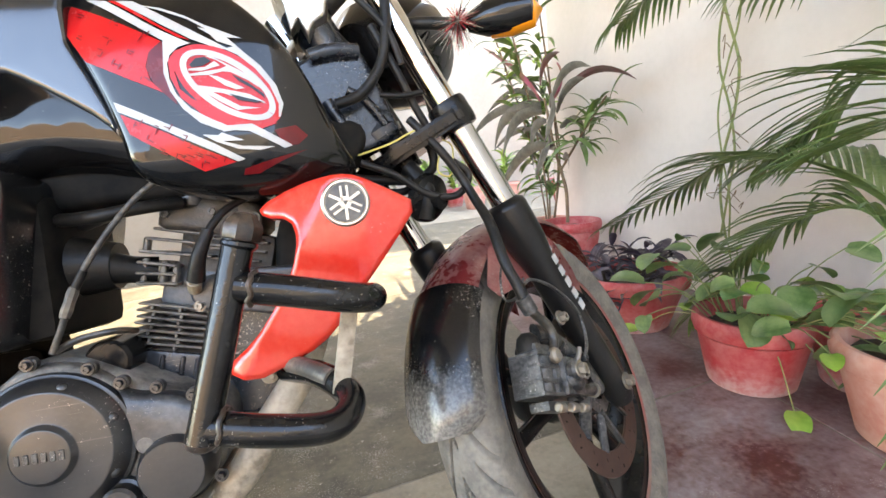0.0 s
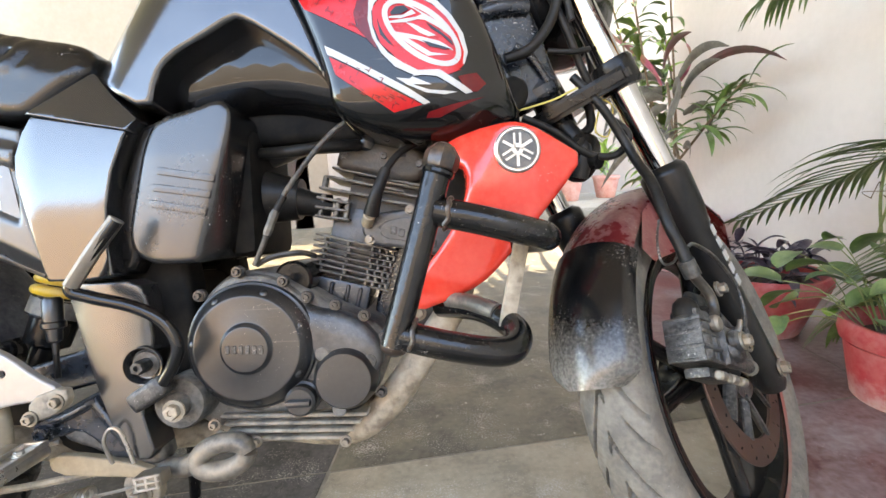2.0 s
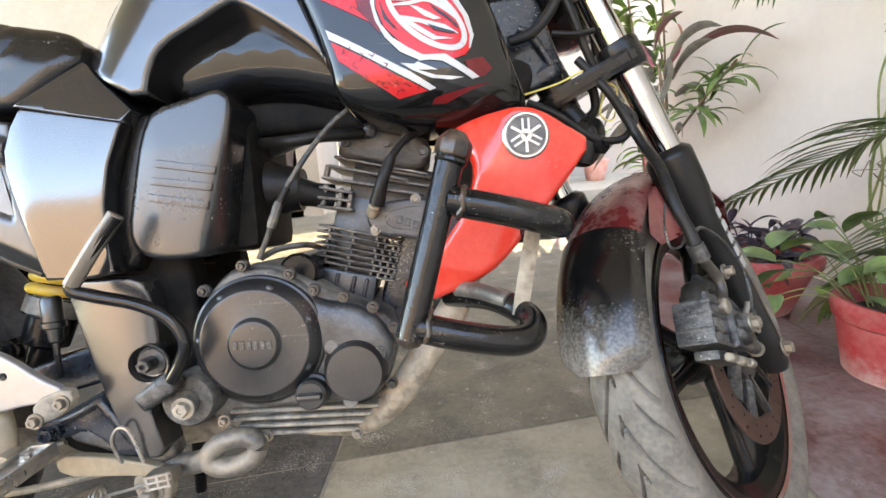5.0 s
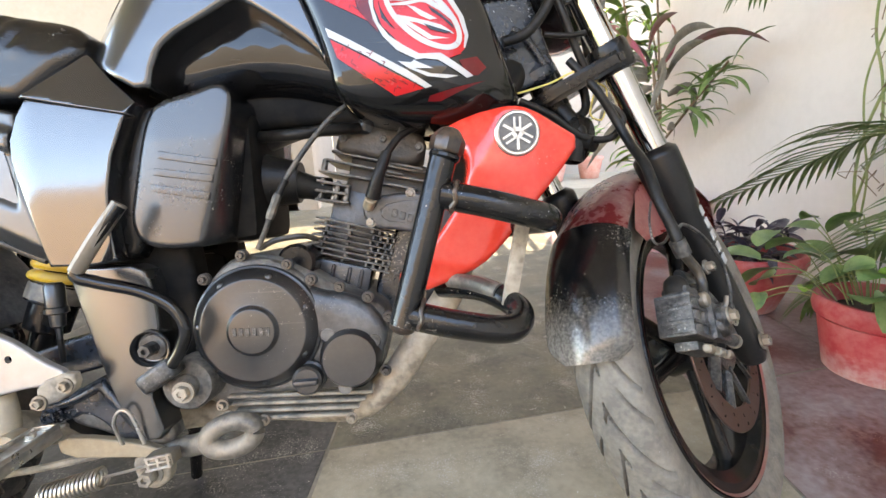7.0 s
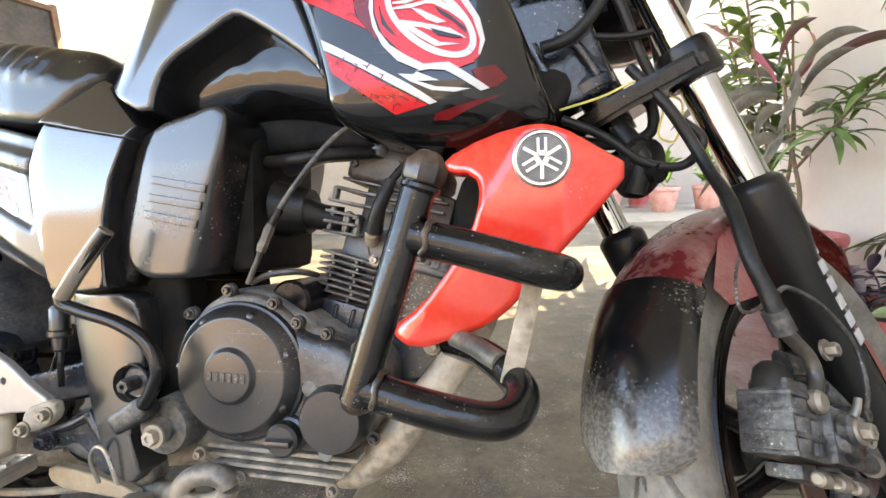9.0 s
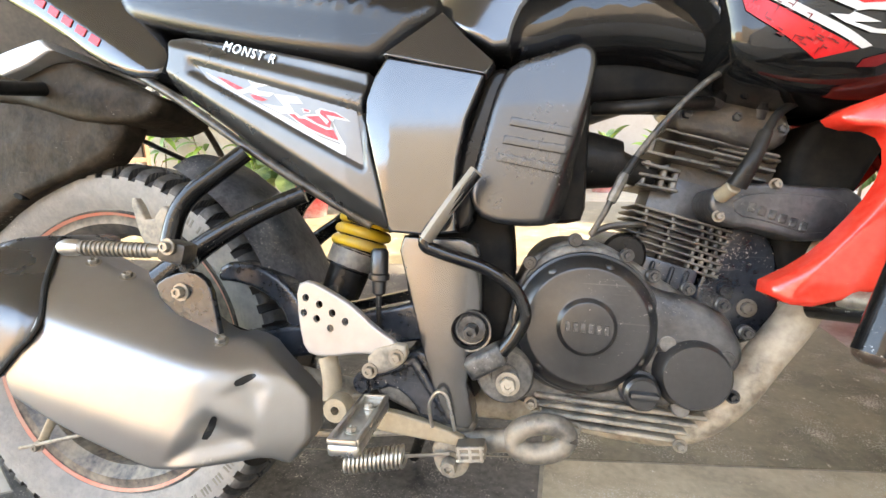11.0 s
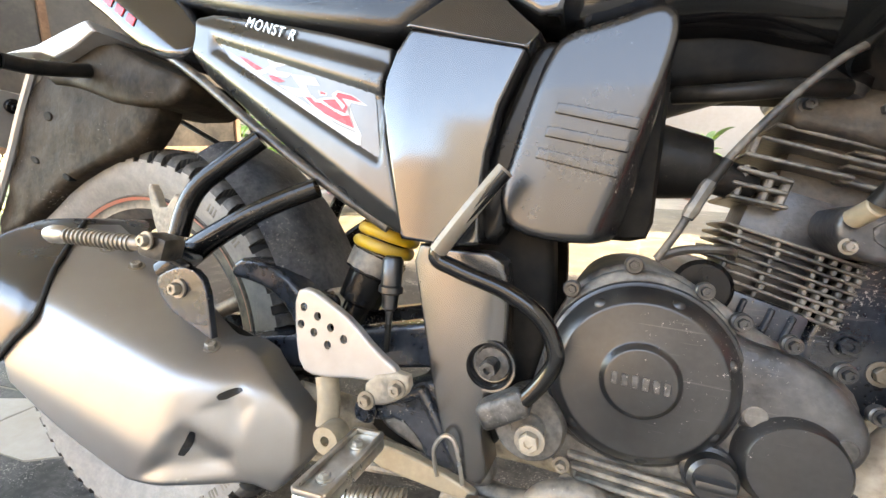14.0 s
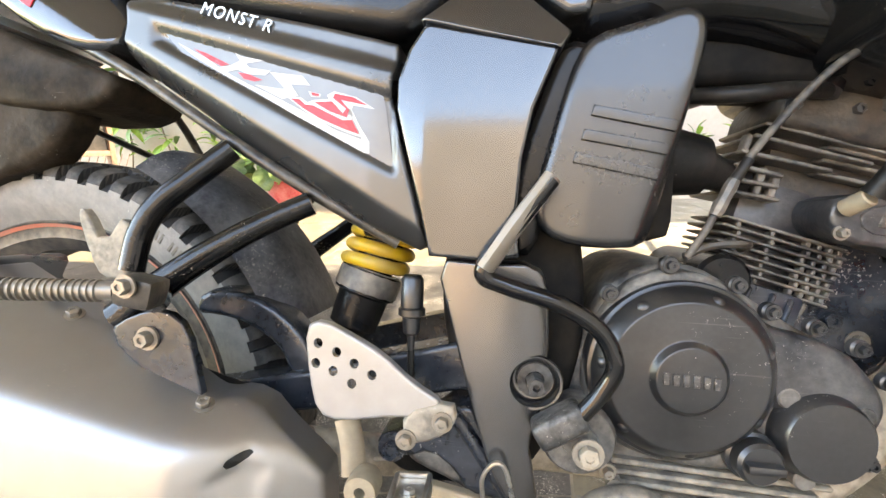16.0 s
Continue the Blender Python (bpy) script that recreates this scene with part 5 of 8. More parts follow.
bm = box((0.03, 0.012, 0.008), Matrix.Translation(K + RIGHT * 0.142), 0.003, bm)
part("oil_cap", bm, M["cover"], engine, "black oil filler cap")
for k in range(4):
    z = 0.318 - 0.010 * k
    x0, x1 = 0.652 + 0.004 * k, 0.845 - 0.010 * k
    part("sump_rib", box((x1 - x0, 0.20, 0.0052), pose((x0 + x1) / 2, -0.008, z, 0, 2.6, 0), 0.002, segs=1), M["dusty_metal"], engine, "dust-caked cooling rib")
part("sump", box((0.17, 0.16, 0.05), pose(0.74, 0, 0.30), 0.012), M["dusty_metal"], engine)
for x, z in ((0.648, 0.315), (0.655, 0.300), (0.815, 0.283), (0.70, 0.290), (0.865, 0.345), (0.612, 0.36)):
    part("case_bolt", bolt((x, -0.112, z), RIGHT, 0.0052, 0.009), M["dusty_bolt"] if z < 0.32 else M["cover"], engine)
part("case_arm", panel([(0.752, 0.478), (0.782, 0.458), (0.818, 0.452), (0.848, 0.436), (0.868, 0.410), (0.872, 0.385), (0.855, 0.362), (0.80, 0.37), (0.775, 0.40)], lambda x, z: 0.121 - 0.25 * max(0.0, z - 0.43 + 0.4 * (x - 0.80)), 0.010, 0.008, depth=0.02, step=0.008), M["engine"], engine, "smooth cast arm of the clutch housing")
for x, z, r in ((0.747, 0.496, 0.0075), (0.776, 0.474, 0.008), (0.812, 0.462, 0.0075), (0.848, 0.446, 0.008), (0.873, 0.418, 0.0075), (0.640, 0.483, 0.008), (0.69, 0.511, 0.008)):
    part("case_boss", cyl((x, -0.106, z), (x, -0.118, z), r, 16, 0.35), M["engine"], engine)
    part("case_bolt", bolt((x, -0.118, z), RIGHT, 0.0045, 0.006), M["cover"], engine)
part("brake_boss", lathe([(0.034, 0.09), (0.033, 0.13), (0.03, 0.135), (0.016, 0.136), (0.015, 0.14), (0, 0.14)], (0.617, 0, 0.352), RIGHT, 30), M["caked"], engine)
part("engine_mount", panel([(0.845, 0.43), (0.868, 0.50), (0.888, 0.54), (0.94, 0.53), (0.955, 0.455), (0.95, 0.40), (0.90, 0.375), (0.86, 0.385)], lambda x, z: 0.02, 0.008, depth=0.11, step=0.012), M["blue_black"], engine, "blue-black front engine mount")
part("mount_bolt", bolt((0.886, -0.02, 0.452), RIGHT, 0.009, 0.009), M["blue_black"], engine)
part("mount_bolt", bolt((0.915, -0.02, 0.43), RIGHT, 0.008, 0.008), M["dusty_bolt"], engine)
part("starter_motor", cyl((0.75, 0.06, 0.495), (0.75, -0.085, 0.495), 0.026, 24), M["dark_trim"], engine, "black starter motor end")

# cylinder and head, tipped forward
TIP = radians(15.5)
CD, CU = Vector((math.cos(TIP), 0, -math.sin(TIP))), Vector((math.sin(TIP), 0, math.cos(TIP)))
CB = Vector((0.8215, 0, 0.449))


def cy(a, r, h):
    """A point of the cylinder: along its fins, to the right, and up its axis."""
    return CB + CD * a + RIGHT * r + CU * h


def cy_m(a, r, h):
    m = Matrix.Identity(4)
    p = cy(a, r, h)
    for i in range(3):
        m[i][0], m[i][1], m[i][2], m[i][3] = CD[i], (0, 1, 0)[i], CU[i], p[i]
    return m


part("barrel", box((0.085, 0.07, 0.15), cy_m(-0.022, -0.02, 0.07), 0.02), M["engine"], engine, "black cylinder barrel")
part("cylinder_base", box((0.092, 0.10, 0.066), cy_m(-0.026, -0.008, 0.0), 0.006), M["blue_black"], engine, "blue-black cylinder base")
for a in (-0.058, -0.036, -0.012, 0.006):
    part("base_rib", box((0.006, 0.008, 0.05), cy_m(a, 0.042, 0.004), 0.002, None, 1), M["blue_black"], engine)
for k in range(8):
    part("cylinder_fin", box((0.124 - 0.003 * (k % 2), 0.09, 0.0032), cy_m(-0.017, -0.008, 0.0315 + 0.0085 * k), 0.0012, segs=1), M["fin"], engine, "thin cooling fin")
bm = bmesh.new()
for k in range(7):
    for a, d in ((-0.062, 0.010), (-0.028, 0.012), (0.008, 0.010), (0.019, 0.010), (0.030, 0.010), (0.039, 0.012)):
        box((0.0048, d, 0.0062), cy_m(a + 0.003 * (k % 2), 0.034 - d / 2, 0.0358 + 0.0085 * k), 0.0012, bm, 1)
tagged(part("fin_stud", bm, M["fin"], engine), kind="stuff")
for x0, z0, x1, z1 in ((0.771, 0.584, 0.821, 0.575), (0.772, 0.597, 0.819, 0.588), (0.775, 0.611, 0.823, 0.599), (0.779, 0.625, 0.868, 0.605), (0.790, 0.641, 0.905, 0.612), (0.799, 0.653, 0.935, 0.618)):
    part("head_fin", box((x1 - x0, 0.10, 0.0042), pose((x0 + x1) / 2, 0.013, (z0 + z1) / 2, 0, math.degrees(math.atan2(z0 - z1, x1 - x0)), 0), 0.0014, segs=1), M["fin"], engine, "thick cooling fin")
for x0, z0, h in ((0.781, 0.598, 0.034), (0.803, 0.592, 0.034), (0.817, 0.588, 0.032), (0.788, 0.632, 0.022)):
    part("head_web", box((0.0075, 0.012, h), pose(x0, -0.026, z0, 0, 14, 0), 0.002, None, 1), M["fin"], engine)
part("cylinder_head", box((0.125, 0.07, 0.10), cy_m(0.014, -0.025, 0.152), 0.010), M["grime"], engine, "oil-stained cylinder head")
ROCKER = [(0.806, 0.650), (0.812, 0.674), (0.828, 0.690), (0.850, 0.697), (0.880, 0.692), (0.917, 0.682), (0.942, 0.662), (0.936, 0.628), (0.895, 0.626), (0.850, 0.641)]
part("rocker_cover", panel(ROCKER, lambda x, z: 0.044 - 0.5 * max(0.0, z - 0.672) + 0.004 * noise.noise((x * 30, 2, z * 30)), 0.013, 0.011, depth=0.09, step=0.006, cut=1), M["grime"], engine, "grimy black rocker cover")
for x, z, r, h in ((0.852, 0.682, 0.017, 0.022), (0.905, 0.668, 0.015, 0.014)):
    part("rocker_boss", cyl(Vector((x, -0.030, z)) - CU * 0.01, Vector((x, -0.030, z)) + CU * h, r, 22, 0.3), M["engine"], engine)
for x, z in ((0.822, 0.668), (0.878, 0.664), (0.928, 0.650)):
    part("rocker_bolt", bolt((x, -0.042, z), RIGHT, 0.0055, 0.008), M["engine"], engine)
for x0, z0, x1, z1 in ((0.858, 0.605, 0.925, 0.590), (0.862, 0.618, 0.935, 0.602), (0.866, 0.631, 0.94, 0.614)):
    part("head_fin", box((x1 - x0, 0.09, 0.0042), pose((x0 + x1) / 2, 0.018, (z0 + z1) / 2, 0, math.degrees(math.atan2(z0 - z1, x1 - x0)), 0), 0.0014, segs=1), M["fin"], engine, "grimy cooling fin")
part("drain_hose", tube([(0.79, -0.02, 0.688), (0.83, -0.03, 0.705), (0.87, -0.035, 0.706), (0.905, -0.04, 0.708), (0.925, -0.04, 0.702), (0.928, -0.038, 0.684), (0.922, -0.03, 0.66)], 0.0055, 10, 6), M["tan"], engine, "stiff tan breather pipe over the head")
side_cov = [(0.8435, 0.5646), (0.8523, 0.5790), (0.9055, 0.5849), (0.9436, 0.5808), (1.0029, 0.5785), (0.9997, 0.5395), (0.9589, 0.5131), (0.8984, 0.5307), (0.8627, 0.5337), (0.8465, 0.5477)]
sc = part("head_side_cover", panel(side_cov, lambda x, z: 0.072, 0.006, depth=0.05, step=0.008, cut=1), M["engine"], engine, "grey-black cast head cover")
for k in range(6):
    part("mark_bar", box((0.0085, 0.002, 0.011), pose(0.8890 + 0.0108 * k, -0.0738, 0.5550 - 0.0041 * k, 0, 14, 0), 0.001, None, 1), M["caliper"], sc)
part("cover_field", panel([(0.868, 0.566), (0.908, 0.574), (0.985, 0.567), (0.985, 0.545), (0.955, 0.523), (0.905, 0.540), (0.872, 0.545)], lambda x, z: 0.0732, 0.0012, depth=0.003, step=0.008, cut=1), M["engine"], sc, "raised field of the head cover")
for x, z in ((0.9125, 0.582), (0.855, 0.544)):
    part("cover_screw", bolt((x, -0.070, z), RIGHT, 0.0048, 0.008), M["dusty_bolt"], sc)
part("plug_cap", tube([(0.862, -0.095, 0.578), (0.872, -0.105, 0.605), (0.885, -0.10, 0.635)], [0.011, 0.0085, 0.007], 12, 4), M["rubber"], engine, "rubber spark plug cap")
part("plug_lead", tube([(0.885, -0.10, 0.635), (0.905, -0.085, 0.66), (0.94, -0.06, 0.68), (0.98, -0.03, 0.69)], 0.005, 10, 6), M["rubber"], engine)
part("spark_plug", cyl((0.853, -0.075, 0.566), (0.860, -0.095, 0.577), 0.0085, 12), M["tan"], engine)
part("intake", tube([(0.79, -0.01, 0.597), (0.765, -0.02, 0.602), (0.735, -0.03, 0.61)], [0.019, 0.018, 0.023], 20, 4), M["rubber"], engine, "black intake stub")
part("carburettor", box((0.04, 0.08, 0.05), pose(0.712, -0.005, 0.615), 0.012), M["dark_trim"], engine, "black carburettor body")
part("breather_hose", tube([(0.71, -0.06, 0.672), (0.76, -0.085, 0.668), (0.80, -0.075, 0.674), (0.845, -0.05, 0.68)], 0.008, 12, 6), M["rubber"], engine, "black breather hose")
part("clutch_cable", tube([(0.87, -0.085, 0.705), (0.834, -0.10, 0.698), (0.794, -0.105, 0.662), (0.746, -0.108, 0.598), (0.722, -0.108, 0.545), (0.708, -0.105, 0.518)], 0.0035, 12, 6), M["grey_hose"], engine, "dusty grey clutch cable")
part("cable_adjuster", tube([(0.741, -0.109, 0.588), (0.727, -0.109, 0.556)], [0.0052, 0.0062, 0.0056, 0.0062, 0.0052], 8, 4), M["stand_steel"], engine, "knurled cable adjuster")
part("cable_sleeve", tube([(0.752, -0.108, 0.606), (0.735, -0.109, 0.575), (0.727, -0.109, 0.555)], 0.0048, 10, 4), M["rubber"], engine)
part("cable_arm", tube([(0.708, -0.10, 0.518), (0.73, -0.095, 0.528), (0.765, -0.09, 0.531), (0.775, -0.06, 0.525)], 0.004, 8, 5), M["dirty_black"], engine)

# -- exhaust --
exhaust = new("exhaust")
exhaust.parent = bike
part("header_pipe", tube([(0.955, 0.0, 0.55), (0.985, -0.02, 0.50), (0.965, -0.045, 0.44), (0.918, -0.062, 0.378), (0.878, -0.07, 0.325), (0.83, -0.062, 0.284), (0.77, -0.02, 0.262), (0.68, 0.03, 0.25), (0.55, 0.03, 0.25), (0.45, -0.04, 0.27), (0.36, -0.135, 0.32)], 0.0215, 20, 7), M["pipe"], exhaust, "rust-stained dusty header pipe")


def pocket(x, z, poly, deep, wide):
    """Depth of a soft-edged hollow over a convex outline that runs clockwise."""
    d = 1.0
    for (x0, z0), (x1, z1) in zip(poly, poly[1:] + poly[:1]):
        n = math.hypot(x1 - x0, z1 - z0)
        d = min(d, ((x - x0) * (z1 - z0) - (z - z0) * (x1 - x0)) / n)
    return deep * clamp(d / wide)


UPPER_POCKET = [(0.314, 0.331), (0.338, 0.360), (0.359, 0.335), (0.352, 0.300)]
LOWER_POCKET = [(0.266, 0.262), (0.293, 0.309), (0.308, 0.324), (0.348, 0.289), (0.351, 0.268), (0.312, 0.263)]


def muf_out(x, z):
    # flat facets: outer face, a steep top, a lower bevel, and the front face past a crease
    t = (x - 0.20) * 0.963 - (z - 0.365) * 0.27
    v = (x - 0.20) * 0.27 + (z - 0.365) * 0.963
    soft = lambda d: 0.5 * (d + math.sqrt(d * d + 0.011 ** 2))
    return (0.268 - 0.085 * x - 0.16 * v - 1.8 * soft(v - 0.026) - 0.3 * soft(-0.05 - v) - 0.62 * soft(t - 0.1 + 0.2 * v)
            - pocket(x, z, UPPER_POCKET, 0.005, 0.013) - pocket(x, z, LOWER_POCKET, 0.0075, 0.016))


SHIELD = [(0.039, 0.492), (0.057, 0.473), (0.09, 0.441), (0.12, 0.402), (0.077, 0.336), (0.156, 0.291), (0.25, 0.255), (0.262, 0.255), (0.290, 0.257), (0.335, 0.256), (0.356, 0.257), (0.375, 0.2435), (0.3785, 0.2435), (0.395, 0.268), (0.3965, 0.273), (0.394, 0.312), (0.392, 0.318), (0.3754, 0.340), (0.339, 0.371), (0.336, 0.374), (0.315, 0.3855), (0.30, 0.386), (0.283, 0.393), (0.201, 0.432), (0.136, 0.453), (0.092, 0.47)]
SLOTS = ([(0.3265, 0.3455), (0.335, 0.3505), (0.342, 0.3512), (0.3445, 0.3472), (0.330, 0.3385)], [(0.3028, 0.289), (0.3112, 0.3116), (0.316, 0.312), (0.3168, 0.3073), (0.309, 0.2862), (0.304, 0.287)])
CAP = [(0.002, 0.405), (0.01, 0.443), (-0.018, 0.471), (-0.011, 0.488), (0.03, 0.494), (0.048, 0.489), (0.064, 0.47), (0.094, 0.44), (0.125, 0.401), (0.083, 0.337), (0.044, 0.355), (0.016, 0.374)]
part("muffler_shield", panel(SHIELD, muf_out, 0.005, 0.0045, depth=0.03, step=0.0042, cut=1), M["silver"], exhaust, "dusty silver muffler shield with two slots", angle=70)
part("muffler_cap", panel(CAP, lambda x, z: muf_out(x, z) + 0.004 - 0.4 * max(0.0, 0.0 - x), 0.014, 0.012, depth=0.07, step=0.007, cut=1), M["satin_dark"], exhaust, "satin grey-black muffler end cap", angle=70)
# A black bar on the surface draws the shaded gap between shield and cap.
part("shield_gap_bar", tube([(x, -(muf_out(x, z) + 0.0015), z) for x, z in ((0.040, 0.490), (0.060, 0.470), (0.091, 0.440), (0.1215, 0.402), (0.102, 0.371), (0.085, 0.347))], 0.0042, 10, 5, flat=0.7), M["deep_black"], exhaust, "black bar standing for the shaded gap beside the shield")
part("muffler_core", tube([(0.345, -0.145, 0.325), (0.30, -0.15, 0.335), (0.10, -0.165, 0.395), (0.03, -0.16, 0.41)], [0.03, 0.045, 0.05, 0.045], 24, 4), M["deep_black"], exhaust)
# Slots aren't cut: black films paint the shade inside them.
for slot in SLOTS:
    part("shield_slot_film", decal(slot, muf_out, 0.0012, cut=1, step=0.003), M["black_decal"], exhaust, "black film drawn as the shaded inside of a slot")
for x, z in ((0.102, 0.461), (0.297, 0.383), (0.15, 0.446)):
    part("shield_bolt", bolt((x, -(muf_out(x, z) - 0.004), z), (0.25, -0.4, 0.85), 0.0058, 0.007), M["dusty_bolt"], exhaust)

# -- crash guard --
crash = new("crash_guard")
crash.parent = bike
crash.location = (0, 0.014, 0)
part("guard_post", tube([(0.955, -0.262, 0.622), (0.93, -0.264, 0.54), (0.898, -0.268, 0.436)], 0.0140, 32, 4), M["tube"], crash, "black guard post worn to brown primer")
part("post_cap", lathe([(0, 0.0165), (0.006, 0.0162), (0.010, 0.0145), (0.0172, 0.006), (0.0182, 0.003), (0.0182, -0.006), (0.0170, -0.009), (0.0142, -0.0105)], (0.955, -0.262, 0.618), Vector((0.10, 0, 0.33)), 8), M["worn_tube"], crash, "chipped faceted cap on the post", angle=25)
part("weld_ring", lathe([(0.0141, 0.004), (0.0162, 0.002), (0.0165, -0.001), (0.0141, -0.004)], (0.951, -0.262, 0.605), Vector((0.10, 0, 0.33)), 20), M["tube"], crash)
part("upper_loop", tube([(0.945, -0.264, 0.567), (0.99, -0.266, 0.556), (1.036, -0.262, 0.543), (1.059, -0.245, 0.537), (1.065, -0.21, 0.534), (1.05, -0.14, 0.53), (1.0, -0.07, 0.52)], 0.0150, 28, 7), M["tube"], crash, "black upper guard loop")
part("lower_loop", tube([(0.903, -0.266, 0.447), (0.95, -0.268, 0.434), (1.002, -0.262, 0.423), (1.024, -0.245, 0.426), (1.026, -0.215, 0.438), (0.995, -0.17, 0.452), (0.95, -0.10, 0.448)], 0.0150, 28, 7), M["tube"], crash, "black lower guard loop")
part("guard_strut", box((0.018, 0.006, 0.10), pose(1.030, -0.212, 0.486, 0, 14, 15), 0.002), M["pipe"], crash, "flat dusty strut")
part("guard_foot", tube([(0.96, -0.13, 0.46), (0.985, -0.17, 0.46), (1.01, -0.20, 0.452)], 0.0105, 12, 4), M["stand_steel"], crash)
def weld_bead(p, axis, r, seed):
    """An uneven ring of weld round a joint."""
    wr = random.Random(seed)
    a = Vector(axis).normalized()
    u = a.orthogonal().normalized()
    v = a.cross(u)
    pts = [Vector(p) + (r + wr.uniform(-0.0008, 0.0012)) * (math.cos(t) * u + math.sin(t) * v) + a * wr.uniform(-0.0015, 0.0015) for t in (2 * math.pi * k / 18 for k in range(19))]
    pts[-1] = pts[0]
    return tube(pts, 0.0026, 8, 2)


part("weld", weld_bead((0.958, -0.2655, 0.564), (1, 0, -0.25), 0.0150, 1), M["worn_tube"], crash)
part("weld", weld_bead((0.917, -0.267, 0.4455), (1, 0, -0.25), 0.0150, 2), M["worn_tube"], crash)
part("post_foot", lathe([(0.0139, 0.006), (0.0139, 0.0), (0.012, -0.005), (0.007, -0.0085), (0, -0.009)], (0.898, -0.268, 0.436), Vector((0.032, 0.004, 0.104)), 24), M["worn_tube"], crash, "rusty closed foot of the post")

# -- side panels, air box, seat, tail --
body = new("bodywork")
body.parent = bike
AIRBOX = [(0.612, 0.706), (0.655, 0.717), (0.6817, 0.727), (0.6947, 0.724), (0.7022, 0.712), (0.7009, 0.69), (0.6935, 0.645), (0.6811, 0.565), (0.6749, 0.538), (0.665, 0.527), (0.62, 0.524), (0.588, 0.529), (0.572, 0.542), (0.566, 0.565), (0.576, 0.605), (0.587, 0.651), (0.598, 0.688)]


def box_out(x, z):
    front = 0.657 + (z - 0.547) * 0.30
    r = 0.139 - 0.06 * max(0.0, z - 0.66) - 0.10 * max(0.0, 0.61 - x)
    d = x - front
    return r - 1.5 * 0.5 * (d + math.sqrt(d * d + 0.0025 ** 2))


SIDE = [(0.470, 0.712), (0.52, 0.702), (0.582, 0.690), (0.563, 0.640), (0.555, 0.598), (0.553, 0.555), (0.556, 0.515), (0.522, 0.511), (0.478, 0.513), (0.470, 0.550), (0.456, 0.602), (0.446, 0.640), (0.446, 0.665), (0.456, 0.692)]
TRI = [(0.528, 0.770), (0.498, 0.742), (0.466, 0.713), (0.52, 0.701), (0.583, 0.689), (0.592, 0.704), (0.56, 0.735)]
LOWER = [(0.480, 0.510), (0.525, 0.508), (0.576, 0.508), (0.585, 0.480), (0.588, 0.427), (0.584, 0.384), (0.572, 0.345), (0.577, 0.322), (0.584, 0.284), (0.557, 0.286), (0.538, 0.319), (0.520, 0.373), (0.503, 0.433)]
GAP = [(0.592, 0.706), (0.618, 0.70), (0.60, 0.65), (0.58, 0.57), (0.572, 0.515), (0.545, 0.515), (0.55, 0.60), (0.57, 0.66), (0.58, 0.69)]
TAIL = [(0.438, 0.655), (0.446, 0.70), (0.434, 0.703), (0.343, 0.727), (0.243, 0.748), (0.150, 0.768), (0.158, 0.74), (0.150, 0.71), (0.166, 0.688), (0.20, 0.668), (0.293, 0.607), (0.365, 0.567), (0.405, 0.543), (0.44, 0.526), (0.474, 0.512), (0.468, 0.545), (0.452, 0.60), (0.442, 0.64)]
SEAT = [(0.05, 0.905), (0.18, 0.876), (0.293, 0.854), (0.372, 0.839), (0.451, 0.823), (0.482, 0.820), (0.512, 0.81), (0.530, 0.778), (0.512, 0.758), (0.463, 0.722), (0.444, 0.711), (0.396, 0.719), (0.305, 0.735), (0.20, 0.760), (0.13, 0.779), (0.05, 0.80)]


def side_out(x, z):
    return 0.1505 - 0.35 * (z - 0.60) ** 2 - 0.20 * max(0.0, 0.47 - x)


def tri_out(x, z):
    return 0.150 - 0.42 * max(0.0, z - 0.69 - 0.22 * (0.58 - x))


def tail_out(x, z):
    r = 0.140 - 0.10 * max(0.0, 0.42 - x)
    r -= 0.008 * clamp((z - 0.700 + 0.27 * (x - 0.34)) / 0.012)
    # three-cornered recess of the sticker
    inside = min(0.7165 - 0.294 * (x - 0.249) - z, z - 0.6985 + 0.505 * (x - 0.209), (x - 0.184) * 0.9)
    r -= 0.0055 * clamp(inside / 0.010) ** 1.5 * clamp((0.446 - x) / 0.006)
    low = 0.607 - 0.57 * (x - 0.293)
    return r - 0.7 * max(0.0, low + 0.030 - z) - 0.5 * max(0.0, z - 0.755)


def sticker_out(x, z):
    """The flat floor of the sticker's recess."""
    return 0.140 - 0.10 * max(0.0, 0.42 - x) - 0.008 * clamp((z - 0.700 + 0.27 * (x - 0.34)) / 0.012) - 0.0052


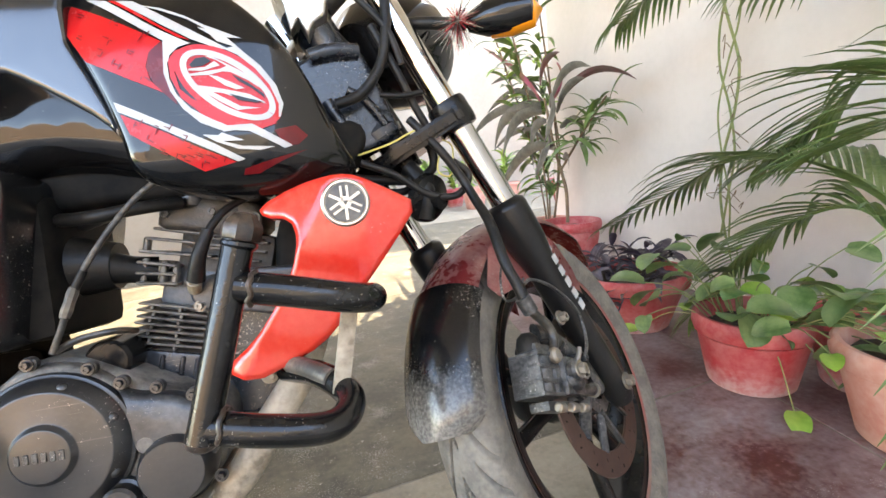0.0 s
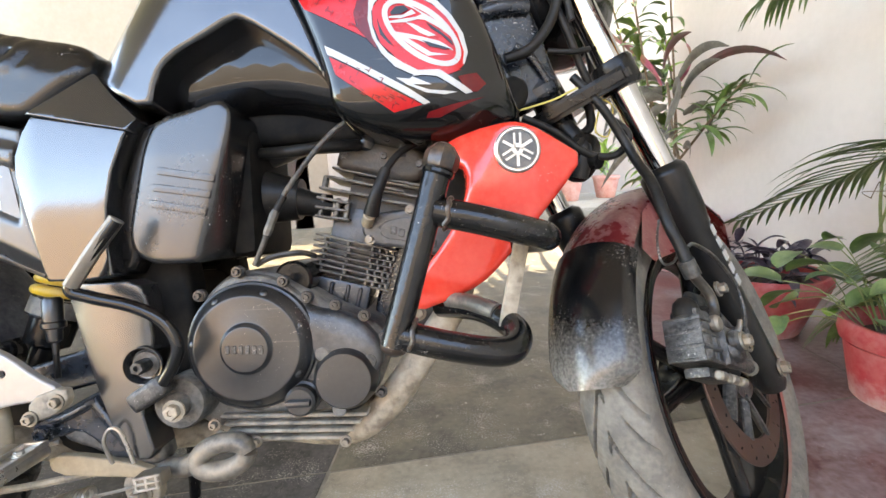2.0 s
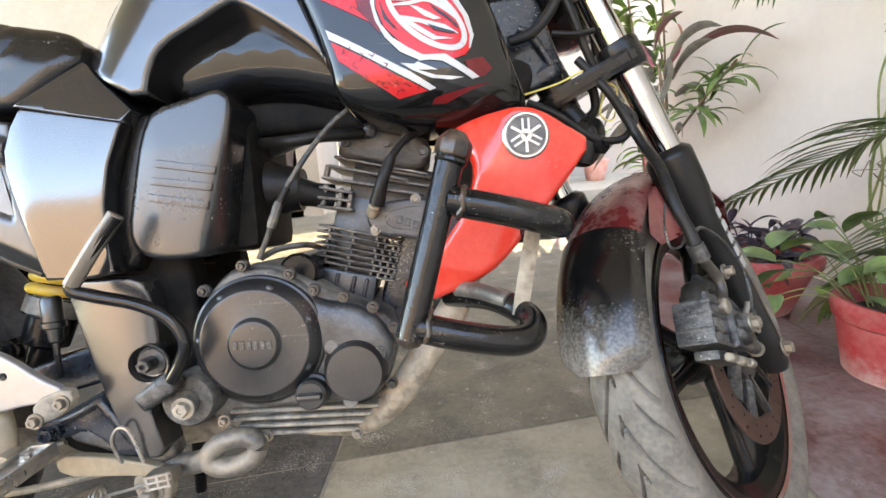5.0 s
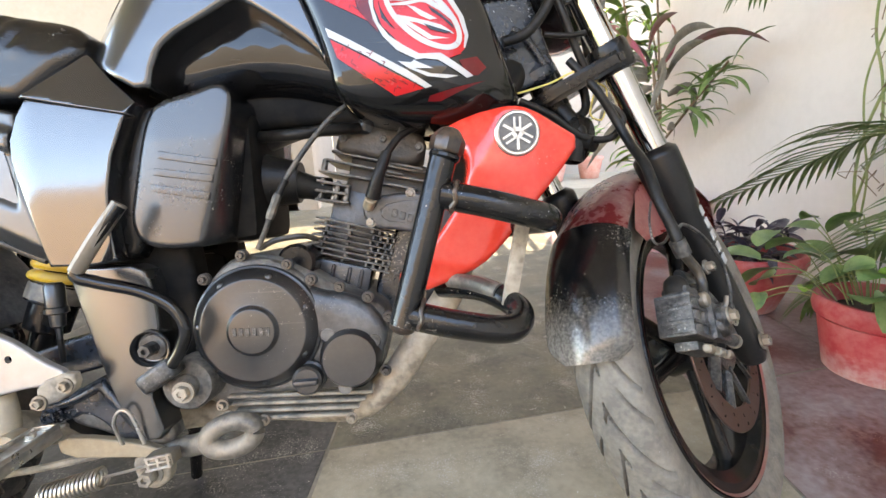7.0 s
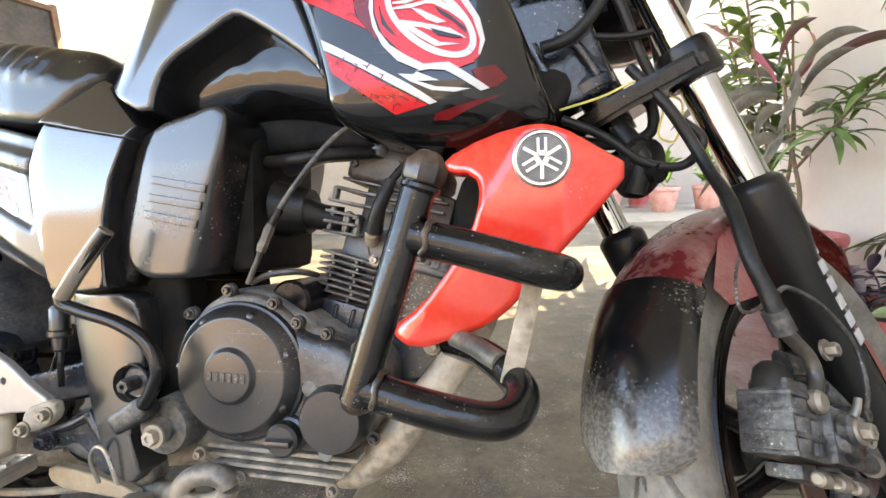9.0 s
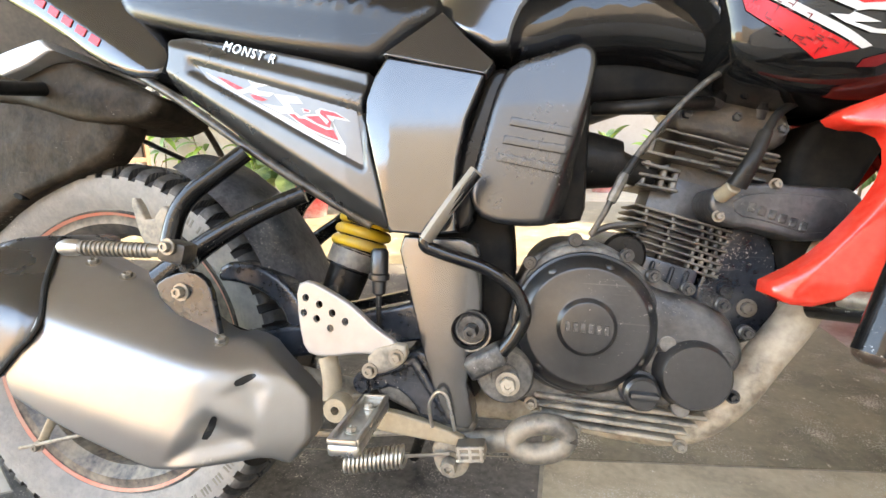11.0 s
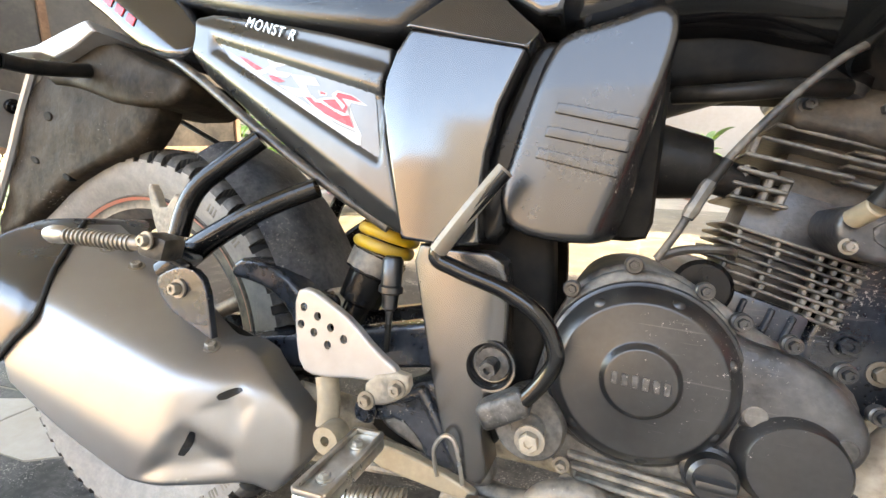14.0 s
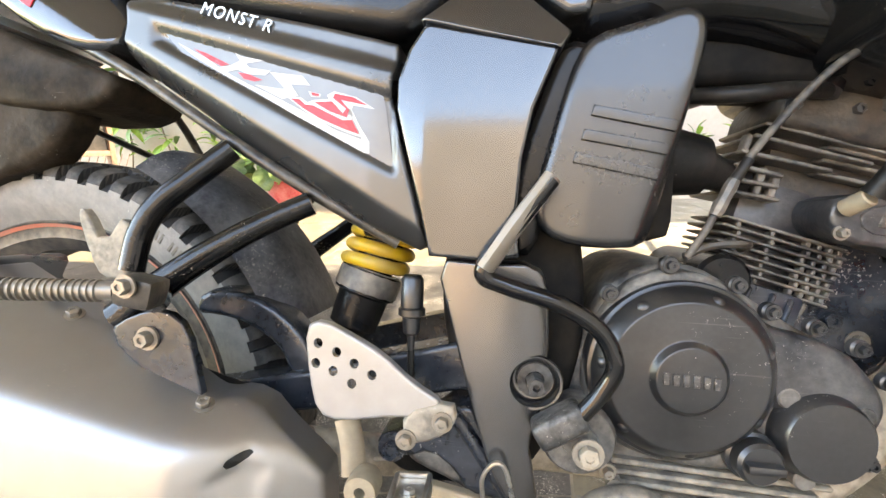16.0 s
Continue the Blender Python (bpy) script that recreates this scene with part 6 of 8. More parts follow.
for s in (1, -1):
    part("air_box_cover", panel(AIRBOX, box_out, 0.009, 0.007, depth=0.095, step=0.005, cut=1, side=s), M["air_box"], body, "satin black air box cover with three raised ribs")
    for k, (x0, z0, x1, z1) in enumerate(((0.613, 0.645, 0.681, 0.632), (0.606, 0.625, 0.675, 0.613), (0.600, 0.606, 0.669, 0.592))):
        rib = [(x0, z0), (x1, z1), (x1 - 0.002, z1 - 0.009), (x0 - 0.002, z0 - 0.009)]
        part("raised_rib", panel(rib, lambda x, z: box_out(x, z) + 0.0026, 0.0008, 0.0008, depth=0.005, step=0.004, cut=0, side=s), M["air_box"], body)
    part("side_panel", panel(SIDE, side_out, 0.003, 0.0025, depth=0.05, step=0.010, cut=0, side=s), M["satin_black"], body, "satin black side panel with scuffs")
    part("side_panel_top", panel(TRI, tri_out, 0.002, 0.0015, depth=0.05, step=0.010, cut=0, side=s), M["satin_black"], body, "brown-grey satin upper side panel")
    part("frame_cover", panel(LOWER, lambda x, z: 0.138 - 3.0 * (x - 0.545) ** 2 - 0.25 * max(0.0, x - 0.575), 0.003, 0.003, depth=0.04, step=0.008, cut=1, side=s, holes=[ellipse((0.575, 0.402), 0.022, 0.0225, 0, 32)] if s == 1 else ()), M["satin_dark"], body, "dusty grey-black frame cover")
    # A black strip draws the dark gap between side panel and air box.
    part("gap_strip", panel(GAP, lambda x, z: 0.128, 0.01, depth=0.05, step=0.012, cut=1, side=s), M["dark_trim"], body)
    part("tail_panel", panel(TAIL, tail_out, 0.005, 0.004, depth=0.06, step=0.0034, cut=1, side=s), M["tail"], body, "satin black tail panel with a sticker")
    part("seat", panel(SEAT, lambda x, z: 0.128 - 0.10 * max(0.0, 0.40 - x) - 0.35 * max(0.0, z - 0.775 + 0.2 * (x - 0.45)) + 0.0045 * abs(math.sin(math.pi * (x - 0.6 * z) / 0.028)) * clamp((z - 0.765 + 0.2 * (x - 0.45)) / 0.015) * clamp((0.47 - x) / 0.03), 0.02, 0.018, depth=0.10, step=0.0065, cut=2, side=s), M["seat"], body, "black leatherette seat")
    for sub, poly, mt, lift in STICKERS:
        part(sub, decal(poly, sticker_out, lift, side=s), M[mt], body)

# -- rear: subframe, swingarm, shock, guards --
rear = new("rear_frame")
rear.parent = bike
for s in (1, -1):
    part("subframe_rail", tube([(0.44, -s * 0.10, 0.520), (0.352, -s * 0.112, 0.569), (0.27, -s * 0.115, 0.618), (0.165, -s * 0.11, 0.682), (0.08, -s * 0.10, 0.725)], 0.006, 12, 4), M["dirty_black"], rear, "dusty black subframe rail")
    part("peg_hanger", tube([(0.276, -s * 0.120, 0.608), (0.246, -s * 0.135, 0.578), (0.216, -s * 0.145, 0.550), (0.201, -s * 0.15, 0.522), (0.196, -s * 0.155, 0.488)], 0.0115, 16, 6), M["tube"], rear, "black bent hanger tube")
    part("peg_hanger", tube([(0.357, -s * 0.118, 0.557), (0.323, -s * 0.13, 0.540), (0.288, -s * 0.145, 0.518), (0.241, -s * 0.155, 0.486), (0.193, -s * 0.165, 0.445)], [0.0115, 0.0115, 0.012, 0.014, 0.017], 16, 6), M["tube"], rear, "black bent hanger tube")
    part("swingarm", panel([(-0.03, 0.318), (0.10, 0.336), (0.24, 0.362), (0.36, 0.388), (0.50, 0.425), (0.57, 0.425), (0.57, 0.385), (0.50, 0.375), (0.36, 0.345), (0.24, 0.322), (0.10, 0.298), (-0.03, 0.286)], lambda x, z: 0.105, 0.006, depth=0.03, step=0.02, cut=0, side=s), M["blue_black"], rear, "black box-section swingarm")
for pts, r in (([(-0.01, 0.05, 0.735), (-0.03, 0.05, 0.726), (-0.069, 0.05, 0.666), (-0.13, 0.05, 0.610)], 0.0055), ([(-0.065, 0.05, 0.664), (-0.005, 0.05, 0.640), (0.06, 0.05, 0.614)], 0.0045), ([(0.001, 0.05, 0.723), (0.059, 0.05, 0.693), (0.089, 0.05, 0.668), (0.124, 0.05, 0.615)], 0.0055)):
    part("grab_stay", tube(pts, r, 10, 5), M["dirty_black"], rear, "thin dusty stay rod")
part("bracket", panel([(0.200, 0.438), (0.228, 0.456), (0.258, 0.462), (0.279, 0.447), (0.288, 0.405), (0.296, 0.37), (0.25, 0.395)], lambda x, z: 0.19, 0.002, depth=0.006, step=0.01, cut=1), M["blue_black"], rear, "black muffler bracket")
part("bracket_bolt", bolt((0.243, -0.19, 0.436), RIGHT, 0.007, 0.010), M["dusty_bolt"], rear)
peg = part("passenger_peg", tube([(0.188, -0.277, 0.490), (0.23, -0.267, 0.490), (0.275, -0.255, 0.489)], 0.0066, 16, 4), M["dusty_bolt"], rear, "ribbed passenger foot peg folded back")
part("peg_tip", lathe([(0, -0.010), (0.006, -0.009), (0.0085, -0.004), (0.0085, 0.006), (0.0066, 0.010)], (0.192, -0.2762, 0.490), (0.087, 0.022, 0), 18), M["dull_chrome"], peg, "polished round peg end")
bm = bmesh.new()
for k in range(15):
    p = Vector((0.206, -0.2735, 0.490)).lerp(Vector((0.264, -0.258, 0.489)), k / 14)
    lathe([(0.0062, -0.0013), (0.0080, -0.0006), (0.0080, 0.0006), (0.0062, 0.0013)], p, (0.087, 0.022, 0), 14, bm)
tagged(part("peg_ring", bm, M["dusty_bolt"], peg), kind="stuff")
part("peg_hinge", box((0.026, 0.03, 0.022), pose(0.286, -0.245, 0.488, 0, 12, 14), 0.006), M["dirty_black"], rear)
part("hinge_arm", tube([(0.284, -0.235, 0.484), (0.262, -0.205, 0.474), (0.232, -0.17, 0.470)], [0.011, 0.012, 0.014], 14, 4), M["tube"], rear, "black peg carrier")
part("hinge_bolt", bolt((0.289, -0.262, 0.494), RIGHT, 0.0055, 0.007), M["dusty_bolt"], rear)
part("peg_plate", panel([(0.132, 0.545), (0.142, 0.545), (0.160, 0.51), (0.186, 0.545), (0.193, 0.50), (0.185, 0.478), (0.158, 0.478), (0.146, 0.50)], lambda x, z: 0.15, 0.003, depth=0.008, step=0.01, cut=1), M["dusty_metal"], rear, "tan pressed bracket plate")
# shock with its yellow spring
SH0, SH1 = Vector((0.408, -0.01, 0.535)), Vector((0.368, -0.03, 0.41))
sd = (SH1 - SH0).normalized()
su = sd.orthogonal().normalized()
sv = sd.cross(su)
pts = []
for k in range(78):
    a = 2 * math.pi * k / 15
    pts.append(SH0 + sd * (-0.036 + 0.0172 * k / 15) + 0.034 * (math.cos(a) * su + math.sin(a) * sv))
shock = new("rear_shock")
shock.parent = bike
part("spring", tube(pts, 0.0078, 10, 0), M["yellow"], shock, "yellow coil spring")
part("shock_body", lathe([(0, -0.06), (0.024, -0.06), (0.024, 0.055), (0.036, 0.058), (0.036, 0.085), (0.03, 0.088), (0.028, 0.125), (0.018, 0.13), (0.016, 0.16), (0, 0.16)], SH0, sd, 28), M["dark_trim"], shock, "black shock body")
part("shock_collar", lathe([(0.033, 0.056), (0.0375, 0.06), (0.0375, 0.082), (0.033, 0.086)], SH0, sd, 12), M["stand_steel"], shock, "dusty adjuster collar")
part("shock_bolt", bolt((0.36, -0.075, 0.418), (-0.2, -1, 0.1), 0.009, 0.02), M["dark_trim"], shock)


def arc_guard(a0, a1, radius, y0, y1, thick, n, bm=None, crown=0.02):
    bm = bm or bmesh.new()
    m = 12
    grid = []
    for i in range(n + 1):
        a = radians(a0 + (a1 - a0) * i / n)
        row = []
        for k in range(m + 1):
            s = k / m
            y = y0 + (y1 - y0) * s
            r = radius - crown * (2 * s - 1) ** 4
            row.append(bm.verts.new((r * math.cos(a), y, 0.302 + r * math.sin(a))))
        grid.append(row)
    fs = [bm.faces.new((p[k], p[k + 1], q[k + 1], q[k])) for p, q in zip(grid, grid[1:]) for k in range(m)]
    bmesh.ops.solidify(bm, geom=fs, thickness=thick)
    return bm


part("hugger", arc_guard(21, 64, 0.352, -0.088, 0.088, 0.004, 30, crown=0.03), M["hugger"], rear, "sun-greyed black hugger over the rear tyre")
ARCH = [(0.216, 0.436), (0.226, 0.462), (0.264, 0.464), (0.300, 0.452), (0.331, 0.430), (0.356, 0.394), (0.364, 0.372), (0.327, 0.376), (0.313, 0.407), (0.277, 0.429), (0.243, 0.436)]
part("hugger_stay", panel(ARCH, lambda x, z: 0.098, 0.006, depth=0.03, step=0.008, cut=1), M["blue_black"], rear, "blue-black arched hugger stay")

# brake arm and rod at the rear hub
part("brake_arm", tube([(-0.086, -0.074, 0.200), (-0.098, -0.076, 0.176), (-0.106, -0.078, 0.156)], [0.0075, 0.0065, 0.0068], 12, 4, flat=0.5), M["tan"], rear, "tan dusty brake arm")
part("brake_pin", bolt((-0.106, -0.081, 0.154), RIGHT, 0.0062, 0.010), M["dusty_bolt"], rear)
part("brake_rod", tube([(-0.135, -0.088, 0.150), (-0.10, -0.087, 0.160), (-0.04, -0.085, 0.178), (0.20, -0.085, 0.245), (0.44, -0.10, 0.300)], 0.0028, 10, 4), M["dusty_metal"], rear, "thin dusty brake rod")

# rear mudguard, plate, indicator
tail = new("rear_mudguard")
tail.parent = bike
BLADE = [(-0.205, 0.72), (-0.08, 0.725), (0.03, 0.69), (0.062, 0.66), (0.057, 0.628), (0.02, 0.594), (-0.054, 0.571), (-0.138, 0.531), (-0.202, 0.48), (-0.25, 0.45), (-0.318, 0.425), (-0.26, 0.58)]
part("mudguard_blade", panel(BLADE, lambda x, z: 0.088 + 0.004 * noise.noise((x * 20, 0, z * 20)) + 0.0015 * noise.noise((x * 60, 3, z * 60)), 0.012, 0.01, depth=0.03, step=0.009, cut=1), M["mudflap"], tail, "mud-caked rear mudguard")
# Raised black ovals paint in the shade of hollows the blade doesn't have.
for hx, hz, ha, hb in ((-0.174, 0.637, 0.011, 0.007), (-0.068, 0.626, 0.008, 0.009), (-0.204, 0.568, 0.012, 0.005), (-0.125, 0.545, 0.010, 0.005)):
    part("blade_dark_oval", panel(ellipse((hx, hz), ha, hb, -20, 20), lambda x, z: 0.0895, 0.002, depth=0.008, step=0.005, cut=0), M["deep_black"], tail, "raised black oval standing for a shaded hollow")
part("mudguard_rim", tube([(-0.198, -0.092, 0.725), (-0.235, -0.092, 0.64), (-0.268, -0.092, 0.55), (-0.322, -0.092, 0.43)], 0.007, 8, 5), M["white_metal"], tail, "chalky scraped rim")
part("tail_under", panel([(-0.183, 0.725), (-0.028, 0.747), (0.038, 0.716), (0.101, 0.697), (0.131, 0.686), (0.114, 0.655), (0.010, 0.650), (-0.106, 0.682), (-0.168, 0.686)], lambda x, z: 0.098 + 0.004 * noise.noise((x * 25, 1, z * 25)), 0.010, depth=0.10, step=0.012, cut=1), M["mudflap"], tail, "muddy black under-tail moulding")
# Pale paint here stands in for sky reflected in the lip.
part("tail_lip", panel([(-0.235, 0.725), (-0.153, 0.734), (-0.09, 0.752), (-0.042, 0.764), (-0.024, 0.748), (-0.065, 0.727), (-0.108, 0.714), (-0.140, 0.722)], lambda x, z: 0.118, 0.004, depth=0.16, step=0.01, cut=0), M["white_metal"], tail, "tail lip painted pale for the sky it reflects")
part("tail_end", panel([(-0.20, 0.87), (-0.133, 0.834), (-0.027, 0.780), (0.054, 0.726), (0.108, 0.706), (0.143, 0.708), (0.150, 0.736), (0.135, 0.763), (0.05, 0.84), (-0.05, 0.90)], lambda x, z: 0.117 - 0.5 * max(0.0, z - 0.80 + 0.65 * x), 0.010, depth=0.16, step=0.01, cut=1), M["satin_black"], tail, "satin black tail end")
for k in range(5):
    part("tail_mark", box((0.017, 0.0015, 0.011), pose(-0.04 + 0.022 * k, -0.1178, 0.812 - 0.0135 * k, 0, 31, 0), 0.0005, None, 1), M["red_decal"], tail, "plain red bar")
plate = part("number_plate", box((0.006, 0.204, 0.096), pose(-0.302, 0.0, 0.632, 0, 18, 0), 0.0028), M["white_metal"], tail, "plain grey back of the number plate")
part("plate_bolt", lathe([(0, 0.008), (0.005, 0.008), (0.006, 0.006), (0.011, 0.005), (0.0125, 0.002), (0.0125, -0.002)], (-0.288, -0.076, 0.655), (1, 0, -0.32), 24), M["dark_trim"], tail, "black rubber grommet with a bolt")
ind = new("rear_indicator")
ind.parent = bike
part("indicator_stalk", tube([(-0.06, -0.10, 0.70), (-0.065, -0.16, 0.685), (-0.07, -0.195, 0.682)], 0.010, 12, 4), M["rubber"], ind)
part("indicator_body", lathe([(0, 0.0), (0.012, 0.002), (0.021, 0.025), (0.022, 0.06), (0.018, 0.10), (0.0, 0.115)], (-0.065, -0.205, 0.680), Vector((-1, -0.1, 0.14)), 24), M["gloss_black"], ind, "black indicator body")
part("indicator_lens", lathe([(0.019, 0.03), (0.0215, 0.04), (0.0215, 0.06), (0.0175, 0.098), (0.011, 0.11), (0, 0.114)], (-0.065, -0.202, 0.6755), Vector((-1, -0.1, 0.14)), 24), M["lens"], ind, "amber lens")

# -- foot controls --
ctl = new("foot_controls")
ctl.parent = bike
part("brake_pedal", tube([(0.578, -0.168, 0.580), (0.552, -0.172, 0.544), (0.527, -0.175, 0.506), (0.545, -0.172, 0.494), (0.590, -0.168, 0.480), (0.622, -0.165, 0.460), (0.636, -0.163, 0.432), (0.628, -0.16, 0.408), (0.612, -0.158, 0.385)], 0.0075, 14, 7), M["gloss_black"], ctl, "black bent brake pedal with a worn bright tip")
part("pedal_tip", tube([(0.579, -0.168, 0.582), (0.553, -0.173, 0.545), (0.528, -0.176, 0.507)], 0.0084, 8, 4, flat=0.8), M["dusty_bolt"], ctl, "worn steel pedal tip")
part("pedal_boss", box((0.046, 0.03, 0.024), pose(0.596, -0.152, 0.374, 0, -32, 0), 0.007, segs=3), M["caliper"], ctl, "cast pedal clevis")
part("pedal_bolt", bolt((0.621, -0.152, 0.350), RIGHT, 0.009, 0.010), M["dusty_metal"], ctl)
part("pivot_bolt", bolt((0.576, -0.1225, 0.402), RIGHT, 0.0085, 0.026, washer=1.9), M["caliper"], ctl)
part("pivot_cup", lathe([(0.0255, 0.1335), (0.0245, 0.1362), (0.0225, 0.1358), (0.0205, 0.132), (0.0185, 0.125), (0.012, 0.1235), (0.0, 0.1235)], (0.575, 0, 0.402), RIGHT, 40), M["satin_dark"], ctl, "moulded cup round the pivot bolt")
HEEL = [(0.372, 0.448), (0.388, 0.455), (0.418, 0.441), (0.442, 0.428), (0.470, 0.404), (0.498, 0.388), (0.494, 0.372), (0.458, 0.374), (0.405, 0.364), (0.384, 0.370), (0.376, 0.404)]
hl = [ellipse((x, z), 0.0042, 0.0046, 0, 12) for x, z in ((0.385, 0.434), (0.383, 0.416), (0.402, 0.427), (0.399, 0.410), (0.418, 0.418), (0.416, 0.400), (0.434, 0.409))]
part("heel_plate", panel(HEEL, lambda x, z: 0.165, 0.003, depth=0.006, step=0.006, holes=hl, cut=1), M["white_metal"], ctl, "pale silver heel plate with round holes")
part("heel_bracket", panel([(0.462, 0.378), (0.505, 0.392), (0.51, 0.372), (0.49, 0.356), (0.464, 0.350)], lambda x, z: 0.168, 0.003, depth=0.008, step=0.008, cut=1), M["dusty_metal"], ctl)
for x, z in ((0.497, 0.374), (0.466, 0.356)):
    part("bracket_screw", bolt((x, -0.168, z), RIGHT, 0.006, 0.008), M["dusty_bolt"], ctl)
PEG = pose(0.476, -0.220, 0.317, 4, -4, 0)
fp = part("foot_peg", box((0.032, 0.098, 0.014), PEG, 0.006, segs=3), M["dull_chrome"], ctl, "worn alloy rider foot peg with a raised rim")
for k, (w, h, dx, dy) in enumerate(((0.0045, 0.094, -0.0138, 0), (0.0045, 0.094, 0.0138, 0), (0.028, 0.0045, 0, -0.0466), (0.028, 0.0045, 0, 0.0466))):
    part("peg_rim", box((w, h, 0.006), PEG @ pose(dx, dy, 0.0085), 0.002), M["dull_chrome"], fp)
for dy in (-0.025, 0.025):
    part("peg_stud", bolt((PEG @ Vector((0, dy, 0.007))), (0, 0, 1), 0.005, 0.005), M["dull_chrome"], fp)
part("hanger_casting", panel([(0.423, 0.327), (0.453, 0.342), (0.501, 0.366), (0.520, 0.374), (0.535, 0.342), (0.552, 0.306), (0.573, 0.278), (0.553, 0.280), (0.516, 0.284), (0.506, 0.304), (0.481, 0.322), (0.459, 0.313), (0.437, 0.311)], lambda x, z: 0.123 - 0.1 * max(0.0, 0.47 - x), 0.006, depth=0.03, step=0.010, cut=1), M["blue_black"], ctl, "blue-black cast foot peg hanger")
part("hanger_plate", panel([(0.451, 0.315), (0.467, 0.335), (0.503, 0.362), (0.524, 0.375), (0.557, 0.336), (0.58, 0.296), (0.586, 0.271), (0.558, 0.266), (0.531, 0.273), (0.502, 0.288), (0.47, 0.301)], lambda x, z: 0.116 + 0.003 * noise.noise((x * 40, 0, z * 40)), 0.008, depth=0.02, step=0.007, cut=1), M["caked"], ctl, "dust-caked cast plate of the foot peg hanger")
part("hanger_web", tube([(0.505, -0.123, 0.36), (0.53, -0.125, 0.325), (0.556, -0.124, 0.288)], 0.007, 10, 4), M["blue_black"], ctl)
part("hanger_web", tube([(0.44, -0.12, 0.332), (0.475, -0.124, 0.343), (0.51, -0.124, 0.36)], 0.006, 10, 4), M["blue_black"], ctl)
part("hanger_bolt", bolt((0.444, -0.124, 0.324), RIGHT, 0.009, 0.012), M["blue_black"], ctl)
# Near-black backing closes off the space behind the hanger.
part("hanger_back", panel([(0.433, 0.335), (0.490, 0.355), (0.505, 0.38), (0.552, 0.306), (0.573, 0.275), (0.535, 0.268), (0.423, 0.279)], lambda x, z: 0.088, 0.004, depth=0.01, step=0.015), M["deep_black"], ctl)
part("brake_rod_arm", tube([(0.405, -0.145, 0.36), (0.413, -0.15, 0.335), (0.416, -0.155, 0.312)], 0.012, 12, 4, flat=0.5), M["tan"], ctl, "tan steel lever arm")
part("arm_eye", lathe([(0.005, 0), (0.014, 0), (0.015, 0.003), (0.015, 0.02), (0.014, 0.024), (0.005, 0.024), (0.005, 0)], (0.428, -0.152, 0.308), RIGHT, 24), M["tan"], ctl)
part("brake_rod", tube([(0.51, -0.12, 0.268), (0.40, -0.115, 0.25), (0.30, -0.115, 0.245), (0.12, -0.115, 0.24), (0.02, -0.115, 0.235)], 0.005, 8, 4), M["dusty_metal"], ctl)
part("brake_lever", panel([(0.445, 0.295), (0.50, 0.29), (0.57, 0.272), (0.575, 0.258), (0.52, 0.262), (0.45, 0.268)], lambda x, z: 0.128, 0.003, depth=0.008, step=0.012, cut=1), M["tan"], ctl, "tan pressed lever")
pad = part("pedal_pad", box((0.034, 0.022, 0.017), pose(0.582, -0.14, 0.264, 0, -8, 0), 0.003), M["dusty_bolt"], ctl, "ribbed steel pad")
for dx in (-0.0125, 0.0, 0.0125):
    part("pad_rib", box((0.0035, 0.003, 0.019), pose(0.582 + dx, -0.1525, 0.264 + dx * 0.14, 0, -8, 0), 0.0008, None, 1), M["dull_chrome"], pad)
for dz in (-0.0075, 0.0, 0.0075):
    part("pad_rib", box((0.032, 0.003, 0.003), pose(0.582, -0.1525, 0.264 + dz, 0, -8, 0), 0.0008, None, 1), M["dull_chrome"], pad)
part("wire_clip", tube([(0.535, -0.14, 0.285), (0.532, -0.148, 0.315), (0.542, -0.15, 0.332), (0.553, -0.148, 0.325), (0.562, -0.142, 0.285)], 0.0022, 8, 6), M["dull_chrome"], ctl)
pts = []
for k in range(14 * 12):
    a = 2 * math.pi * k / 12
    pts.append(Vector((0.425 + 0.075 * k / (14 * 12), -0.13, 0.222 + 0.018 * k / 168)) + 0.0125 * Vector((0, math.cos(a), math.sin(a))))
part("return_spring", tube(pts, 0.0022, 6, 0), M["dull_chrome"], ctl, "steel coil return spring")
part("spring_hook", tube([(0.50, -0.13, 0.24), (0.53, -0.13, 0.245), (0.555, -0.13, 0.25)], 0.002, 6, 3), M["dull_chrome"], ctl)
part("brake_switch", lathe([(0, 0.0), (0.008, 0), (0.011, 0.004), (0.011, 0.03), (0.013, 0.032), (0.013, 0.038), (0.009, 0.04), (0.008, 0.055), (0.004, 0.058), (0.003, 0.075), (0, 0.075)], (0.459, -0.12, 0.492), (0, 0, -1), 16), M["cover"], ctl, "brake light switch")
part("switch_rod", tube([(0.459, -0.12, 0.42), (0.46, -0.12, 0.39)], 0.0035, 8, 1), M["rubber"], ctl)
stand = new("stand")
stand.parent = bike
loop = [(0.660 + 0.031 * math.cos(a), -0.122, 0.277 + 0.018 * math.sin(a) + 0.005 * math.cos(a)) for a in (2 * math.pi * k / 12 for k in range(13))]
part("stand_loop", tube(loop, 0.0125, 16, 5), M["stand_steel"], stand, "dusty steel stand loop")
part("stand_arm", tube([(0.632, -0.12, 0.272), (0.60, -0.11, 0.262), (0.565, -0.10, 0.26)], 0.014, 12, 4), M["stand_steel"], stand)
part("stand_pivot", bolt((0.555, -0.12, 0.235), RIGHT, 0.010, 0.02), M["dusty_metal"], stand)
part("stand_plate", panel([(0.53, 0.262), (0.575, 0.262), (0.58, 0.225), (0.555, 0.21), (0.535, 0.225)], lambda x, z: 0.122, 0.004, depth=0.012, step=0.012), M["dusty_metal"], stand)
